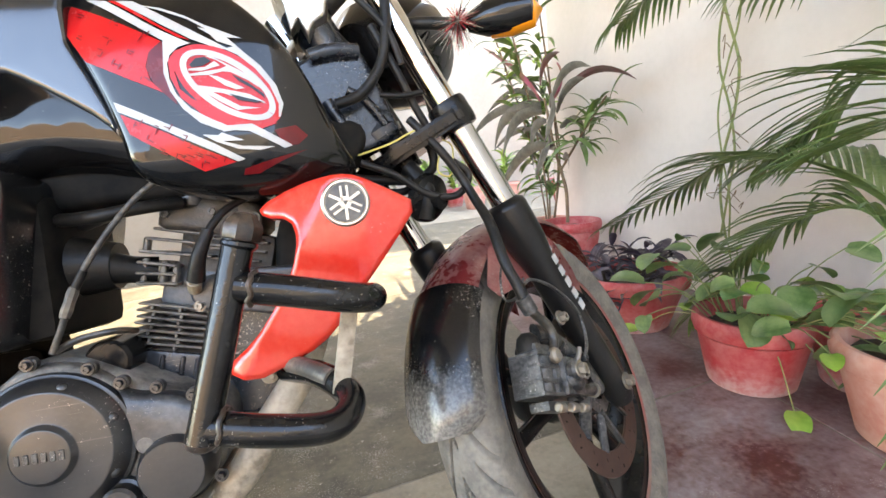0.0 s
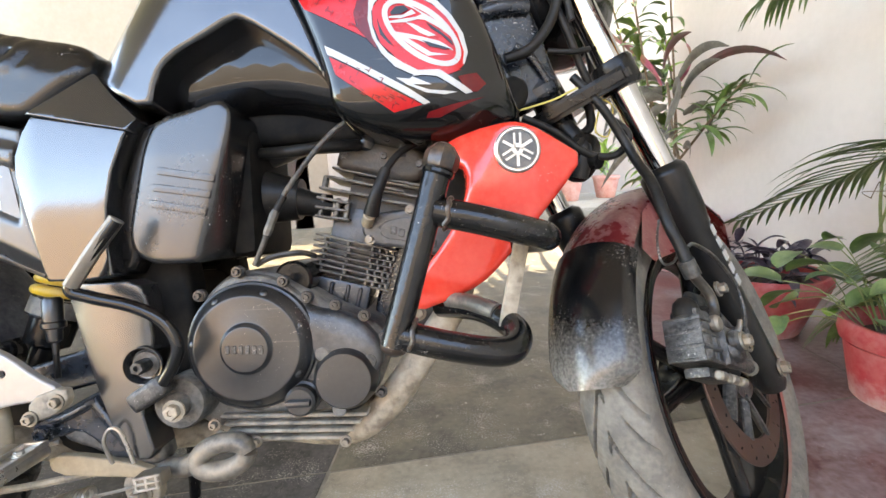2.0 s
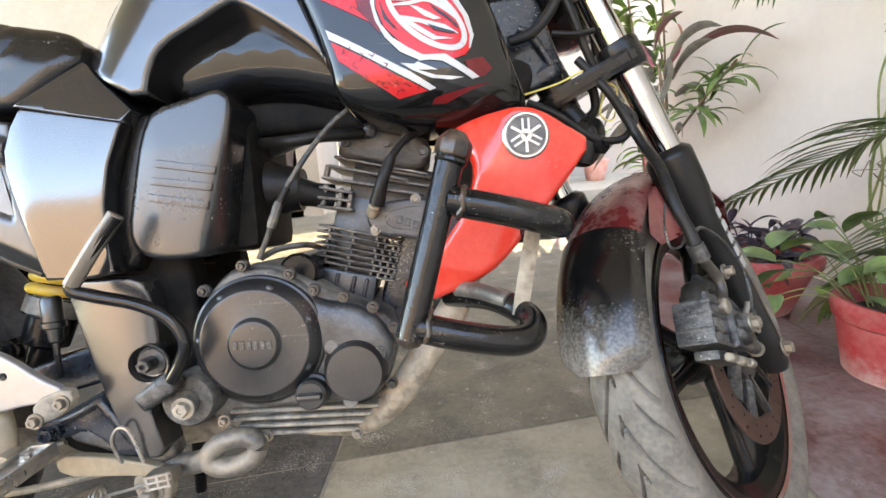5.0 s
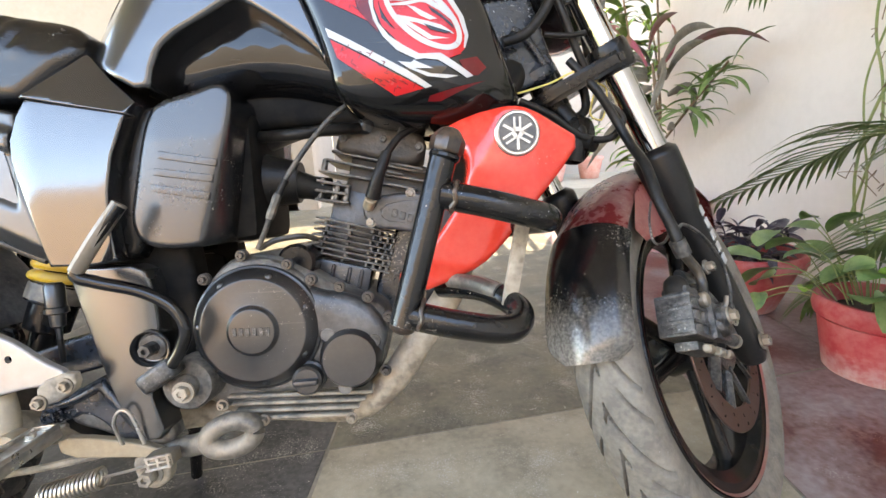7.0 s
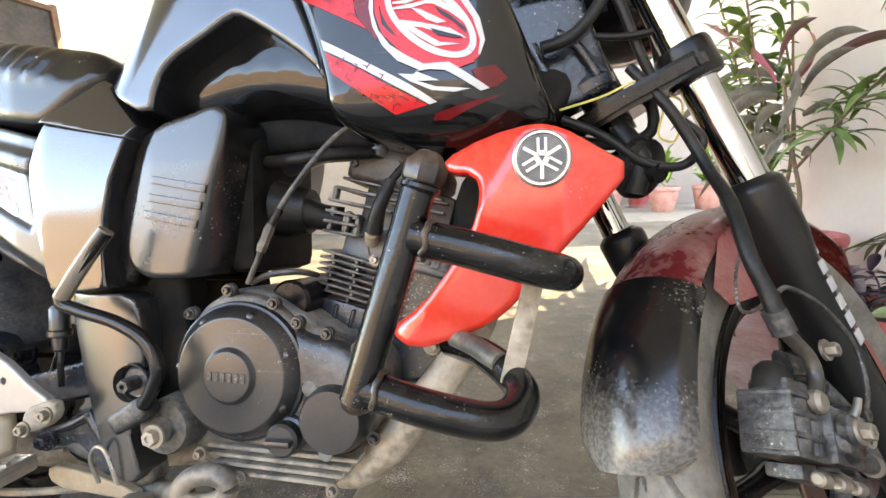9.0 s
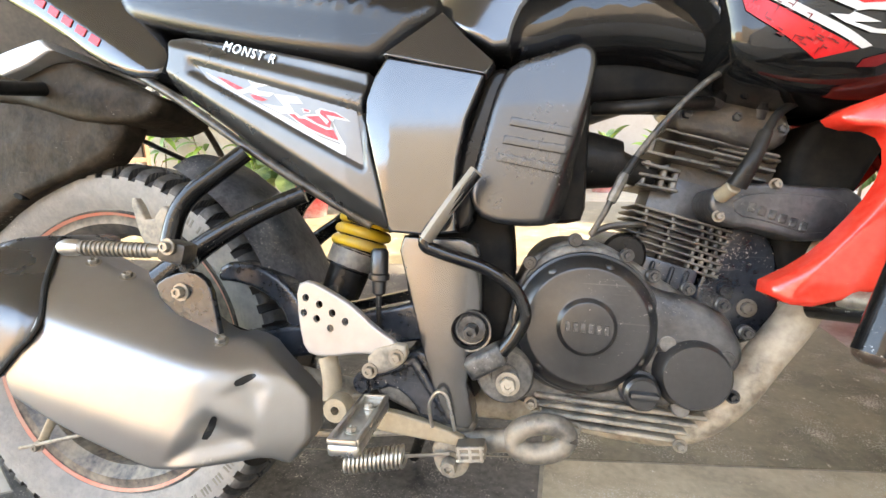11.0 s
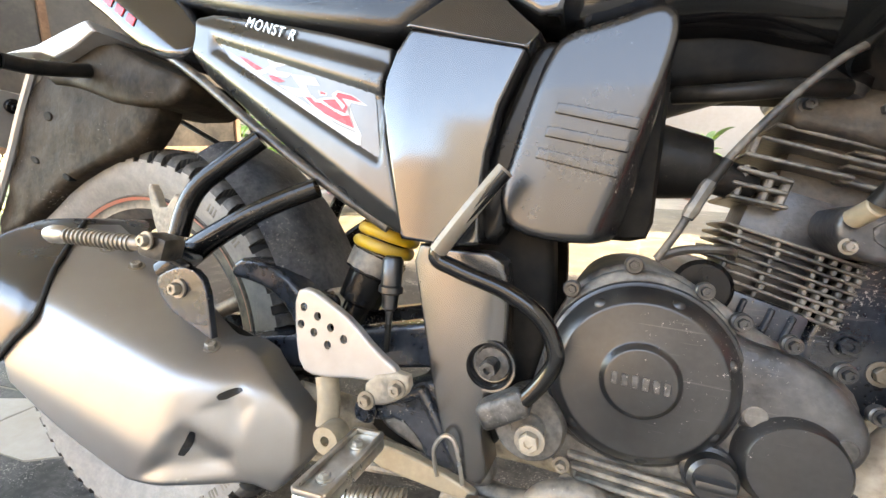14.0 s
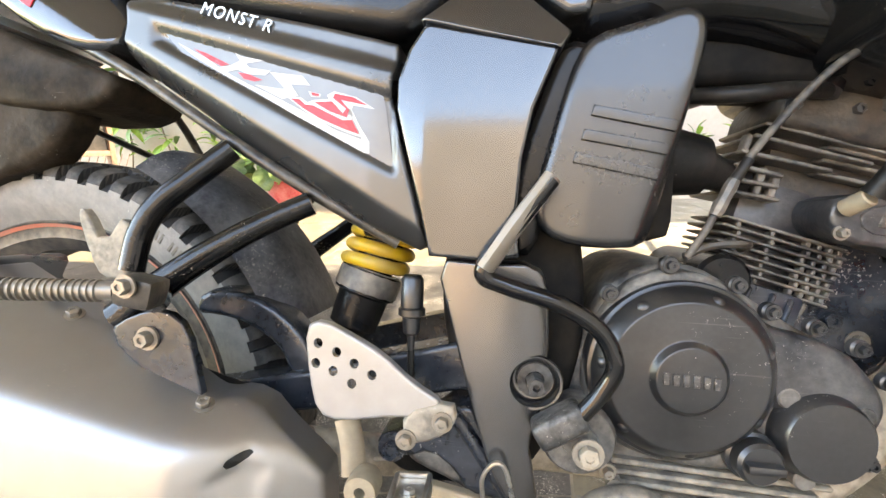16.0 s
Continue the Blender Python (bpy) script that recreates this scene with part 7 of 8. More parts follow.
part("side_stand_leg", tube([(0.50, 0.10, 0.25), (0.46, 0.17, 0.13), (0.43, 0.222, 0.045)], 0.011, 12, 3), M["tube"], stand, "steel side stand leg")

# -- lettering on the tail --
for s in (1,):
    cu = bpy.data.curves.new("lettering", "FONT")
    cu.body, cu.size, cu.extrude, cu.space_character, cu.shear = "MONST R", 0.0165, 0.0008, 1.2, 0.22
    cu.materials.append(M["dull_chrome"])
    tx = new("lettering", cu)
    tx.parent = bike
    along = Vector((0.0947, -0.0095, -0.0285)).normalized()
    face = Vector((-0.1, -1.0, 0.0)).normalized()
    rise = face.cross(along).normalized()
    tx.matrix_local = Matrix.Translation((0.2395, -0.1158, 0.7392)) @ Matrix((along, rise, along.cross(rise))).transposed().to_4x4()
    tx["label"] = "silver stick-on letters"

# -- head lamp, indicator and cables at the steering head --
lamp = new("headlamp")
lamp.parent = bike
part("lamp_shell", lathe([(0.0, -0.10), (0.05, -0.095), (0.082, -0.06), (0.096, 0.0), (0.1, 0.05), (0.092, 0.07), (0, 0.08)], st(0.10, 0.0, 0.66), FWD, 36), M["gloss_black"], lamp, "black headlamp shell")
part("lamp_bracket", tube([st(0.0, 0.09, 0.60), st(0.05, 0.085, 0.62), st(0.1, 0.08, 0.64)], 0.012, 10, 4, flat=0.5), M["dark_trim"], lamp)
bl = new("front_indicator")
bl.parent = bike
IP = Vector((1.252, -0.075, 0.885))
part("indicator_stalk", tube([st(0.02, 0.07, 0.64), st(0.02, 0.1, 0.645), IP], 0.009, 10, 4), M["rubber"], bl)
part("indicator_body", lathe([(0, 0.0), (0.012, 0.003), (0.024, 0.03), (0.026, 0.06), (0.02, 0.092), (0.0, 0.105)], IP, Vector((0.9, -0.35, 0.02)), 24), M["gloss_black"], bl, "black indicator body")
part("indicator_lens", lathe([(0.0, 0.02), (0.023, 0.03), (0.0262, 0.06), (0.0205, 0.092), (0.0, 0.106)], IP + FWD * 0.006 + AXIS * -0.004, Vector((0.9, -0.35, 0.02)), 24), M["lens"], bl, "amber lens")
cab = new("cables")
cab.parent = bike


def cable(r, *points):
    part("cable", tube(points, r, 10, 6), M["rubber"], cab)


cable(0.0075, (1.057, -0.06, 0.789), (1.094, -0.06, 0.802), (1.127, -0.06, 0.844), (1.141, -0.06, 0.899), (1.143, -0.06, 0.95))
cable(0.0055, (1.08, -0.05, 0.708), (1.126, -0.05, 0.686), (1.171, -0.05, 0.653), (1.213, -0.05, 0.648), (1.234, -0.05, 0.675), (1.212, -0.05, 0.698))
cable(0.007, (1.06, -0.04, 0.69), (1.10, -0.03, 0.685), (1.15, -0.03, 0.68), (1.19, -0.02, 0.70), (1.18, -0.02, 0.76))
cable(0.006, (1.05, -0.03, 0.685), (1.09, -0.02, 0.672), (1.14, -0.02, 0.665), (1.17, 0.0, 0.69))
cable(0.006, (1.12, -0.05, 0.90), (1.15, -0.05, 0.83), (1.17, -0.045, 0.78), (1.19, -0.04, 0.74))
cable(0.008, (1.14, -0.03, 0.92), (1.18, -0.02, 0.86), (1.20, -0.01, 0.80), (1.21, 0.0, 0.74))
cable(0.004, (1.12, -0.055, 0.80), (1.15, -0.06, 0.795), (1.18, -0.055, 0.80))
cable(0.012, (1.06, 0.0, 0.92), (1.10, 0.01, 0.87), (1.13, 0.01, 0.80), (1.16, 0.01, 0.74))
cable(0.005, (1.10, -0.06, 0.94), (1.14, -0.062, 0.89), (1.155, -0.06, 0.84))
cable(0.014, (1.15, -0.02, 0.70), (1.17, -0.035, 0.66), (1.165, -0.03, 0.62))
part("horn", lathe([(0, 0.0), (0.03, 0.002), (0.038, 0.01), (0.036, 0.02), (0.014, 0.026), (0.012, 0.045), (0, 0.045)], (1.165, -0.015, 0.655), (0.5, -0.7, -0.3), 24), M["dark_trim"], cab, "black horn disc")

# thread tied round the yoke, and a tinsel tassel on the indicator
th = thing("thread", "yellow thread tied round the fork yoke", "thread")
th.matrix_world = bike.matrix_world.copy()
part("strand", tube([(1.078, -0.05, 0.719), (1.124, -0.05, 0.731), (1.15, -0.05, 0.742), (1.172, -0.05, 0.751)], 0.0014, 6, 6), M["string"], th)
part("strand", tube([(1.202, -0.03, 0.725), (1.193, -0.03, 0.691), (1.204, -0.03, 0.68), (1.214, -0.03, 0.685), (1.22, -0.03, 0.723), (1.206, -0.03, 0.735)], 0.0014, 6, 6), M["string"], th)
tinsel_red = mat("red_tinsel", (0.55, 0.02, 0.04), (0.62, 0.05, 0.06), 0.25, metal=0.6, scale=60)
tinsel_silver = mat("silver_tinsel", (0.8, 0.78, 0.75), (0.7, 0.66, 0.6), 0.2, metal=0.9, scale=60)
ts = thing("tassel", "red and silver tinsel tassel hung on the indicator", "tassel", bike.matrix_world @ Matrix.Translation((1.238, -0.085, 0.885)))
tr = random.Random(3)
for m, n, reach in ((tinsel_red, 90, 0.032), (tinsel_silver, 110, 0.042)):
    bm = bmesh.new()
    for k in range(n):
        a, b = tr.uniform(0, 6.28), tr.uniform(-1.4, 1.2)
        d = Vector((math.cos(a) * math.cos(b), math.sin(a) * math.cos(b), math.sin(b)))
        e = d * reach * tr.uniform(0.6, 1.15) + Vector((0, 0, -0.012 * tr.random()))
        w = d.orthogonal().normalized() * 0.0011
        v = [bm.verts.new(p) for p in (d * 0.006 - w, d * 0.006 + w, e + w * 0.4, e - w * 0.4)]
        bm.faces.new(v)
    tagged(part("tinsel", bm, m, ts, "red tinsel" if m is tinsel_red else "silver tinsel"), kind="stuff")

# ---- pots and plants ----
clay_red = mat("red_painted_clay", (0.42, 0.028, 0.035), (0.5, 0.075, 0.075), 0.45, scale=9, fine=60, dust=0.3, up=0.1, dust_color=(0.6, 0.36, 0.34), bump=0.2, hem=(-0.01, 0.075, (0.55, 0.44, 0.42)))
clay_pink = mat("faded_clay", (0.5, 0.2, 0.15), (0.58, 0.3, 0.23), 0.7, scale=9, fine=60, dust=0.25, up=0.1, dust_color=(0.62, 0.48, 0.4), bump=0.2)
soil = mat("dry_soil", (0.06, 0.042, 0.03), (0.13, 0.1, 0.075), 0.95, scale=20, fine=90, bump=0.9)
leaf_palm = mat("palm_green", (0.06, 0.115, 0.028), (0.15, 0.22, 0.07), 0.42, scale=7, fine=80, dust=0.12, trans=0.15)
leaf_heart = mat("money_plant_green", (0.05, 0.115, 0.028), (0.16, 0.25, 0.08), 0.36, scale=9, fine=60, dust=0.08, trans=0.15)
leaf_dark = mat("bronze_leaf", (0.05, 0.045, 0.035), (0.10, 0.095, 0.08), 0.4, scale=10, fine=70, dust=0.15, trans=0.1)
leaf_purple = mat("purple_leaf", (0.032, 0.022, 0.042), (0.075, 0.055, 0.085), 0.42, scale=10, fine=70, dust=0.12)
leaf_pink = mat("pink_leaf", (0.34, 0.05, 0.12), (0.2, 0.12, 0.05), 0.4, scale=9, fine=60)
leaf_green = mat("green_leaf", (0.05, 0.11, 0.022), (0.12, 0.2, 0.045), 0.42, scale=9, fine=60, dust=0.08, trans=0.15)
leaf_lime = mat("sunlit_lime_leaf", (0.16, 0.3, 0.04), (0.3, 0.42, 0.08), 0.45, scale=9, fine=60, trans=0.2)
stem_mat = mat("woody_stem", (0.12, 0.075, 0.045), (0.2, 0.14, 0.085), 0.7, scale=20, fine=80, bump=0.4)
vine_mat = mat("green_vine_stem", (0.14, 0.19, 0.055), (0.26, 0.26, 0.11), 0.6, scale=20, fine=60, bump=0.3)


def pot(at, rim, base, h, material, label, group="plant pots"):
    p = thing("plant_pot", label, "pot", pose(*at, 0), group)
    prof = [(0, 0.0), (base - 0.006, 0.0), (base, 0.006), (base + (rim - base) * 0.7, h * 0.72), (rim - 0.018, h - 0.055), (rim - 0.004, h - 0.05), (rim + 0.002, h - 0.03), (rim, h - 0.008), (rim - 0.006, h), (rim - 0.016, h),
            (rim - 0.022, h - 0.008), (rim - 0.03, h - 0.05), (rim - 0.035, h - 0.06)]
    part("pot_wall", lathe(prof, (0, 0, 0), (0, 0, 1), 56), material, p)
    bm = bmesh.new()
    n = 20
    grid = [[bm.verts.new(((rim - 0.03) * r / 6 * math.cos(2 * math.pi * k / n), (rim - 0.03) * r / 6 * math.sin(2 * math.pi * k / n), h - 0.045 + 0.012 * noise.noise((r * 1.7, k * 1.3, rim * 30)))) for k in range(n)] for r in range(1, 7)]
    c = bm.verts.new((0, 0, h - 0.04))
    for k in range(n):
        bm.faces.new((c, grid[0][k], grid[0][(k + 1) % n]))
        for a, b in zip(grid, grid[1:]):
            bm.faces.new((a[k], b[k], b[(k + 1) % n], a[(k + 1) % n]))
    part("soil", bm, soil, p, "dry brown soil")
    return p


def blade_mesh(name, length, width, material, droop=0.5, fold=0.25, heart=False, n=9, twist=0.0, wave=0.0):
    """A leaf that starts at the origin, runs along x and bends down; folded along its midrib."""
    bm = bmesh.new()
    rows = []
    x, z, a = 0.0, 0.0, droop * 0.35
    for i in range(n + 1):
        t = i / n
        w = (math.sin(math.pi * min(1, t * 0.93 + 0.07)) ** 0.8 if not heart else (math.sqrt(max(0, 1 - ((t - 0.36) / 0.64) ** 2)) if t > 0.36 else 0.55 + 0.45 * math.sin(t / 0.36 * math.pi / 2)) * (1 if t < 0.85 else 1 - (t - 0.85) * 1.5))
        w = max(0.02, w) * width / 2
        if i == n:
            w = 0.0008
        zz = z + wave * math.sin(t * 9)
        rows.append([bm.verts.new((x, s * w * math.cos(fold), zz + abs(s) * w * math.sin(fold))) for s in (-1, -0.5, 0, 0.5, 1)])
        x += length / n * math.cos(a)
        z += length / n * math.sin(a)
        a -= droop / n * (0.6 + 1.4 * t) * 1.4
    for p, q in zip(rows, rows[1:]):
        for k in range(4):
            bm.faces.new((p[k], p[k + 1], q[k + 1], q[k]))
    me = bpy.data.meshes.new(name)
    bm.to_mesh(me)
    bm.free()
    me.polygons.foreach_set("use_smooth", [True] * len(me.polygons))
    me.materials.append(material)
    return me


def place_leaf(mesh, at, yaw, pitch, roll, scale, parent, name="leaf"):
    ob = new(name, mesh)
    ob.parent = parent
    ob.matrix_local = pose(*at, 0, 0, yaw) @ pose(0, 0, 0, 0, -pitch, 0) @ pose(0, 0, 0, roll, 0, 0) @ Matrix.Scale(scale, 4)
    return ob


rng = random.Random(7)
pot((2.10, 0.87, 0), 0.21, 0.135, 0.215, clay_red, "red painted clay pot with dry soil against the wall")
pot((2.11, 0.345, 0), 0.148, 0.108, 0.205, clay_red, "red painted clay pot with a powdery white foot")
pot((2.20, 0.0, 0), 0.17, 0.115, 0.225, clay_pink, "faded pink clay pot with a thick rim")
pot((2.34, 0.22, 0), 0.13, 0.09, 0.2, clay_red, "small dark red clay pot behind the others")
pot((2.30, 1.70, 0), 0.17, 0.12, 0.30, clay_red, "red clay pot holding the bronze shrub")
pot((2.38, 2.12, 0), 0.15, 0.11, 0.26, clay_pink, "clay pot holding the tall green shrub")

# purple trailing plant
pl = thing("purple_plant", "straggly purple-leaved plant growing from a red pot", "plant", pose(2.10, 0.87, 0.18))
pm = [blade_mesh("purple_blade", 0.11, 0.034, leaf_purple, 0.9, 0.35), blade_mesh("purple_blade_b", 0.085, 0.03, leaf_purple, 0.5, 0.4)]
for k in range(22):
    a = rng.uniform(0, 6.28)
    r0 = rng.uniform(0.02, 0.13)
    h = rng.uniform(0.04, 0.13)
    p0 = Vector((r0 * math.cos(a), r0 * math.sin(a), -0.01))
    p1 = p0 + Vector((0.07 * math.cos(a), 0.07 * math.sin(a), h))
    if k in (0, 1):
        p1 = Vector((-0.12 - 0.05 * k, -0.16, -0.02 - 0.05 * k))
        p0 = Vector((-0.05, -0.1, 0.0))
    part("stem", tube([p0, (p0 + p1) / 2 + Vector((0, 0, 0.03)), p1], 0.003, 6, 4), leaf_purple, pl)
    for j in range(5):
        t = 0.35 + 0.65 * j / 4
        q = p0.lerp(p1, t) + Vector((0, 0, 0.02 * math.sin(math.pi * t)))
        place_leaf(rng.choice(pm), q, rng.uniform(0, 360), rng.uniform(-20, 55), rng.uniform(-30, 30), rng.uniform(0.7, 1.15), pl)

# money plant
mp = thing("money_plant", "leafy green money plant spilling from a red pot", "plant", pose(2.10, 0.36, 0.18))
hm = [blade_mesh("heart_blade", 0.115, 0.095, leaf_heart, 0.6, 0.18, True), blade_mesh("heart_blade_b", 0.095, 0.075, leaf_heart, 0.9, 0.25, True), blade_mesh("heart_blade_c", 0.08, 0.06, leaf_lime, 0.5, 0.2, True)]
spots = [(-0.20, 0.16, 0.10), (-0.24, 0.10, 0.02), (-0.22, 0.17, -0.05), (-0.10, 0.24, 0.16), (0.0, 0.22, 0.2), (-0.05, 0.15, 0.18), (0.05, 0.12, 0.22), (-0.12, 0.06, 0.12), (0.08, 0.02, 0.15), (0.0, -0.05, 0.12),
         (0.1, -0.1, 0.16), (-0.02, -0.16, 0.06), (0.08, -0.2, 0.1), (0.15, -0.26, 0.12), (0.1, -0.3, 0.02), (0.03, -0.27, -0.02), (0.02, -0.24, -0.1), (-0.06, -0.2, -0.16), (0.12, -0.34, -0.04), (0.16, -0.2, 0.02), (0.18, -0.12, 0.2), (0.14, 0.05, 0.24), (-0.06, 0.05, 0.08), (0.04, 0.2, 0.1)]
for k in range(44):
    spots.append((rng.uniform(-0.17, 0.16), rng.uniform(-0.34, 0.22), rng.uniform(0.01, 0.17)))
for k, s in enumerate(spots):
    root = Vector((0.35 * s[0], 0.35 * s[1], 0.0))
    tip = Vector(s)
    part("stem", tube([root, (root + tip) / 2 + Vector((0, 0, 0.035)), tip], 0.0017, 6, 5), vine_mat, mp)
    yaw = math.degrees(math.atan2(s[1], s[0])) + rng.uniform(-50, 50)
    place_leaf(hm[k % 3 if k % 5 else 0], tip, 180 + rng.uniform(-70, 70) if k % 2 else yaw, rng.uniform(-35, 25), rng.uniform(-35, 35), rng.uniform(0.6, 1.0), mp)


def frond(pts, n, leaf_len, droop, parent, width=0.016, side_drop=0.45):
    """A palm frond: a tapering rib with two rows of narrow leaflets, one mesh."""
    path = spline(pts, 10)
    bm = tube(pts, [0.006, 0.005, 0.003, 0.0015], 6, 8)
    m = len(path)
    for i in range(n):
        t = 0.18 + 0.82 * i / n
        f = t * (m - 1)
        j = min(int(f), m - 2)
        p = path[j].lerp(path[j + 1], f - j)
        d = (path[j + 1] - path[j]).normalized()
        across = d.cross(Vector((0, 0, 1))).normalized()
        L = leaf_len * (0.55 + 0.75 * math.sin(math.pi * min(1, 0.15 + 0.8 * t))) * rng.uniform(0.85, 1.1)
        for s in (-1, 1):
            out = (d * (0.55 + 0.5 * t) + across * s * (0.85 - 0.45 * t) + Vector((0, 0, 0.18))).normalized()
            rows = []
            q, v = p.copy(), out.copy()
            nn = 6
            for k in range(nn + 1):
                u = k / nn
                w = width * 0.5 * math.sin(math.pi * min(1, u * 0.86 + 0.14)) ** 0.7 if k < nn else 0.0005
                side = v.cross(Vector((0, 0, 1)))
                side = side.normalized() if side.length > 1e-3 else across
                rows.append([bm.verts.new(q - side * w), bm.verts.new(q + Vector((0, 0, -w * 0.5))), bm.verts.new(q + side * w)])
                q = q + v * L / nn
                v = (v + Vector((0, 0, -droop * (0.15 + 0.55 * u) * rng.uniform(0.8, 1.2)))).normalized()
            for a, b in zip(rows, rows[1:]):
                bm.faces.new((a[0], a[1], b[1], b[0]))
                bm.faces.new((a[1], a[2], b[2], b[1]))
    return part("frond", bm, leaf_palm, parent)


palm = thing("palm", "green areca palm with arching feathery fronds in a clay pot", "plant", pose(2.24, 0.0, 0.22))
F = lambda pts: [Vector(p) - Vector((2.24, 0.0, 0.22)) for p in pts]
frond(F([(2.22, -0.02, 0.24), (2.16, 0.06, 0.50), (2.15, 0.22, 0.605), (2.15, 0.455, 0.62), (2.15, 0.70, 0.52), (2.14, 1.05, 0.36)]), 34, 0.25, 0.55, palm)
frond(F([(2.24, 0.0, 0.24), (2.22, 0.05, 0.9), (2.17, 0.30, 1.12), (2.15, 0.66, 1.2), (2.15, 0.98, 1.14)]), 34, 0.24, 1.0, palm)
frond(F([(2.26, -0.02, 0.24), (2.25, -0.1, 0.8), (2.2, 0.1, 1.02), (2.16, 0.36, 1.07)]), 24, 0.28, 0.9, palm)
frond(F([(2.24, -0.02, 0.24), (2.22, -0.06, 0.66), (2.2, 0.13, 0.785), (2.2, 0.24, 0.73), (2.2, 0.42, 0.60)]), 32, 0.24, 0.5, palm)
frond(F([(2.24, -0.04, 0.24), (2.14, -0.16, 0.55), (2.06, -0.1, 0.70), (1.98, 0.08, 0.64)]), 26, 0.26, 0.5, palm)
frond(F([(2.24, 0.0, 0.24), (2.12, 0.08, 0.50), (2.10, 0.239, 0.47), (2.10, 0.40, 0.34), (2.08, 0.53, 0.14)]), 26, 0.2, 0.6, palm)
frond(F([(2.2, -0.04, 0.24), (2.05, -0.25, 0.5), (1.85, -0.35, 0.55), (1.65, -0.4, 0.42)]), 22, 0.26, 0.6, palm)

# bronze shrub with long drooping leaves
cr = thing("bronze_shrub", "shrub with long drooping bronze leaves and a pink crown", "plant", pose(2.34, 1.72, 0.26))
def arch_leaf(base, over, tip, width, material, parent):
    """A long leaf that arches from base through over to tip, folded along its midrib."""
    a, b, c = Vector(base), Vector(over), Vector(tip)
    ctl_p = b * 2 - (a + c) / 2
    bm = bmesh.new()
    rows = []
    n = 12
    for i in range(n + 1):
        t = i / n
        p = a * (1 - t) ** 2 + ctl_p * 2 * t * (1 - t) + c * t * t
        d = ((ctl_p - a) * (1 - t) + (c - ctl_p) * t).normalized()
        side = d.cross(Vector((1, 0, 0.35))).normalized()
        up = side.cross(d).normalized()
        w = max(0.0008, width / 2 * math.sin(math.pi * min(1, 0.08 + 0.92 * t)) ** 0.7 if i < n else 0.0008)
        rows.append([bm.verts.new(p + side * w * k + up * (abs(k) * w * 0.3 + 0.004 * noise.noise(p * 25 + Vector((k, 0, 0))))) for k in (-1, -0.5, 0, 0.5, 1)])
    for p, q in zip(rows, rows[1:]):
        for k in range(4):
            bm.faces.new((p[k], p[k + 1], q[k + 1], q[k]))
    return part("leaf", bm, material, parent)


leaf_wine = mat("wine_red_leaf", (0.09, 0.018, 0.022), (0.05, 0.03, 0.02), 0.35, scale=12, fine=60)
pk = [blade_mesh("green_blade", 0.2, 0.032, leaf_green, 0.8, 0.3, n=8)]
part("stem", tube([(-0.09, -0.08, 0.04), (-0.09, -0.08, 0.21), (-0.09, -0.03, 0.33), (-0.09, 0.05, 0.49), (-0.09, 0.10, 0.66), (-0.09, 0.13, 0.74)], [0.010, 0.009, 0.008, 0.007], 10, 6), stem_mat, cr)
part("stem", tube([(-0.09, -0.03, 0.33), (-0.08, -0.24, 0.50), (-0.06, -0.44, 0.66)], [0.007, 0.005], 8, 6), stem_mat, cr)
arch_leaf((-0.10, 0.16, 0.71), (-0.13, 0.86, 0.75), (-0.15, 1.46, 0.61), 0.062, leaf_dark, cr)
arch_leaf((-0.10, 0.16, 0.69), (-0.17, 0.55, 0.69), (-0.21, 0.71, 0.47), 0.070, leaf_dark, cr)
arch_leaf((-0.11, 0.13, 0.66), (-0.20, 0.33, 0.64), (-0.25, 0.45, 0.42), 0.070, leaf_dark, cr)
arch_leaf((-0.10, 0.05, 0.68), (-0.17, -0.11, 0.67), (-0.21, -0.09, 0.48), 0.094, leaf_dark, cr)
arch_leaf((-0.10, 0.04, 0.49), (-0.19, -0.06, 0.47), (-0.23, 0.01, 0.30), 0.078, leaf_dark, cr)
arch_leaf((-0.10, 0.01, 0.45), (-0.16, 0.36, 0.43), (-0.19, 0.76, 0.14), 0.068, leaf_dark, cr)
arch_leaf((-0.09, 0.15, 0.73), (-0.08, 0.62, 0.85), (-0.07, 1.21, 0.79), 0.052, leaf_dark, cr)
arch_leaf((-0.08, 0.19, 0.77), (-0.06, 0.60, 0.95), (-0.04, 1.15, 1.00), 0.044, leaf_dark, cr)
arch_leaf((-0.10, 0.01, 0.73), (-0.12, -0.19, 0.83), (-0.14, -0.45, 0.79), 0.044, leaf_dark, cr)
arch_leaf((-0.09, -0.02, 0.68), (-0.07, -0.32, 0.79), (-0.06, -0.66, 0.69), 0.036, leaf_wine, cr)
arch_leaf((-0.09, -0.01, 0.64), (-0.10, -0.15, 0.75), (-0.11, -0.35, 0.76), 0.042, leaf_dark, cr)
arch_leaf((-0.10, 0.17, 0.73), (-0.13, 0.41, 0.94), (-0.15, 0.96, 1.23), 0.052, leaf_pink, cr)
arch_leaf((-0.09, 0.18, 0.82), (-0.09, 0.11, 0.93), (-0.09, -0.08, 0.94), 0.042, leaf_wine, cr)
arch_leaf((-0.09, 0.15, 0.50), (-0.06, 0.61, 0.60), (-0.05, 1.17, 0.49), 0.044, leaf_dark, cr)
arch_leaf((-0.10, -0.08, 0.39), (-0.12, -0.16, 0.40), (-0.14, -0.21, 0.34), 0.047, leaf_dark, cr)
arch_leaf((-0.10, 0.10, 0.61), (-0.12, 0.26, 0.56), (-0.14, 0.22, 0.34), 0.062, leaf_dark, cr)
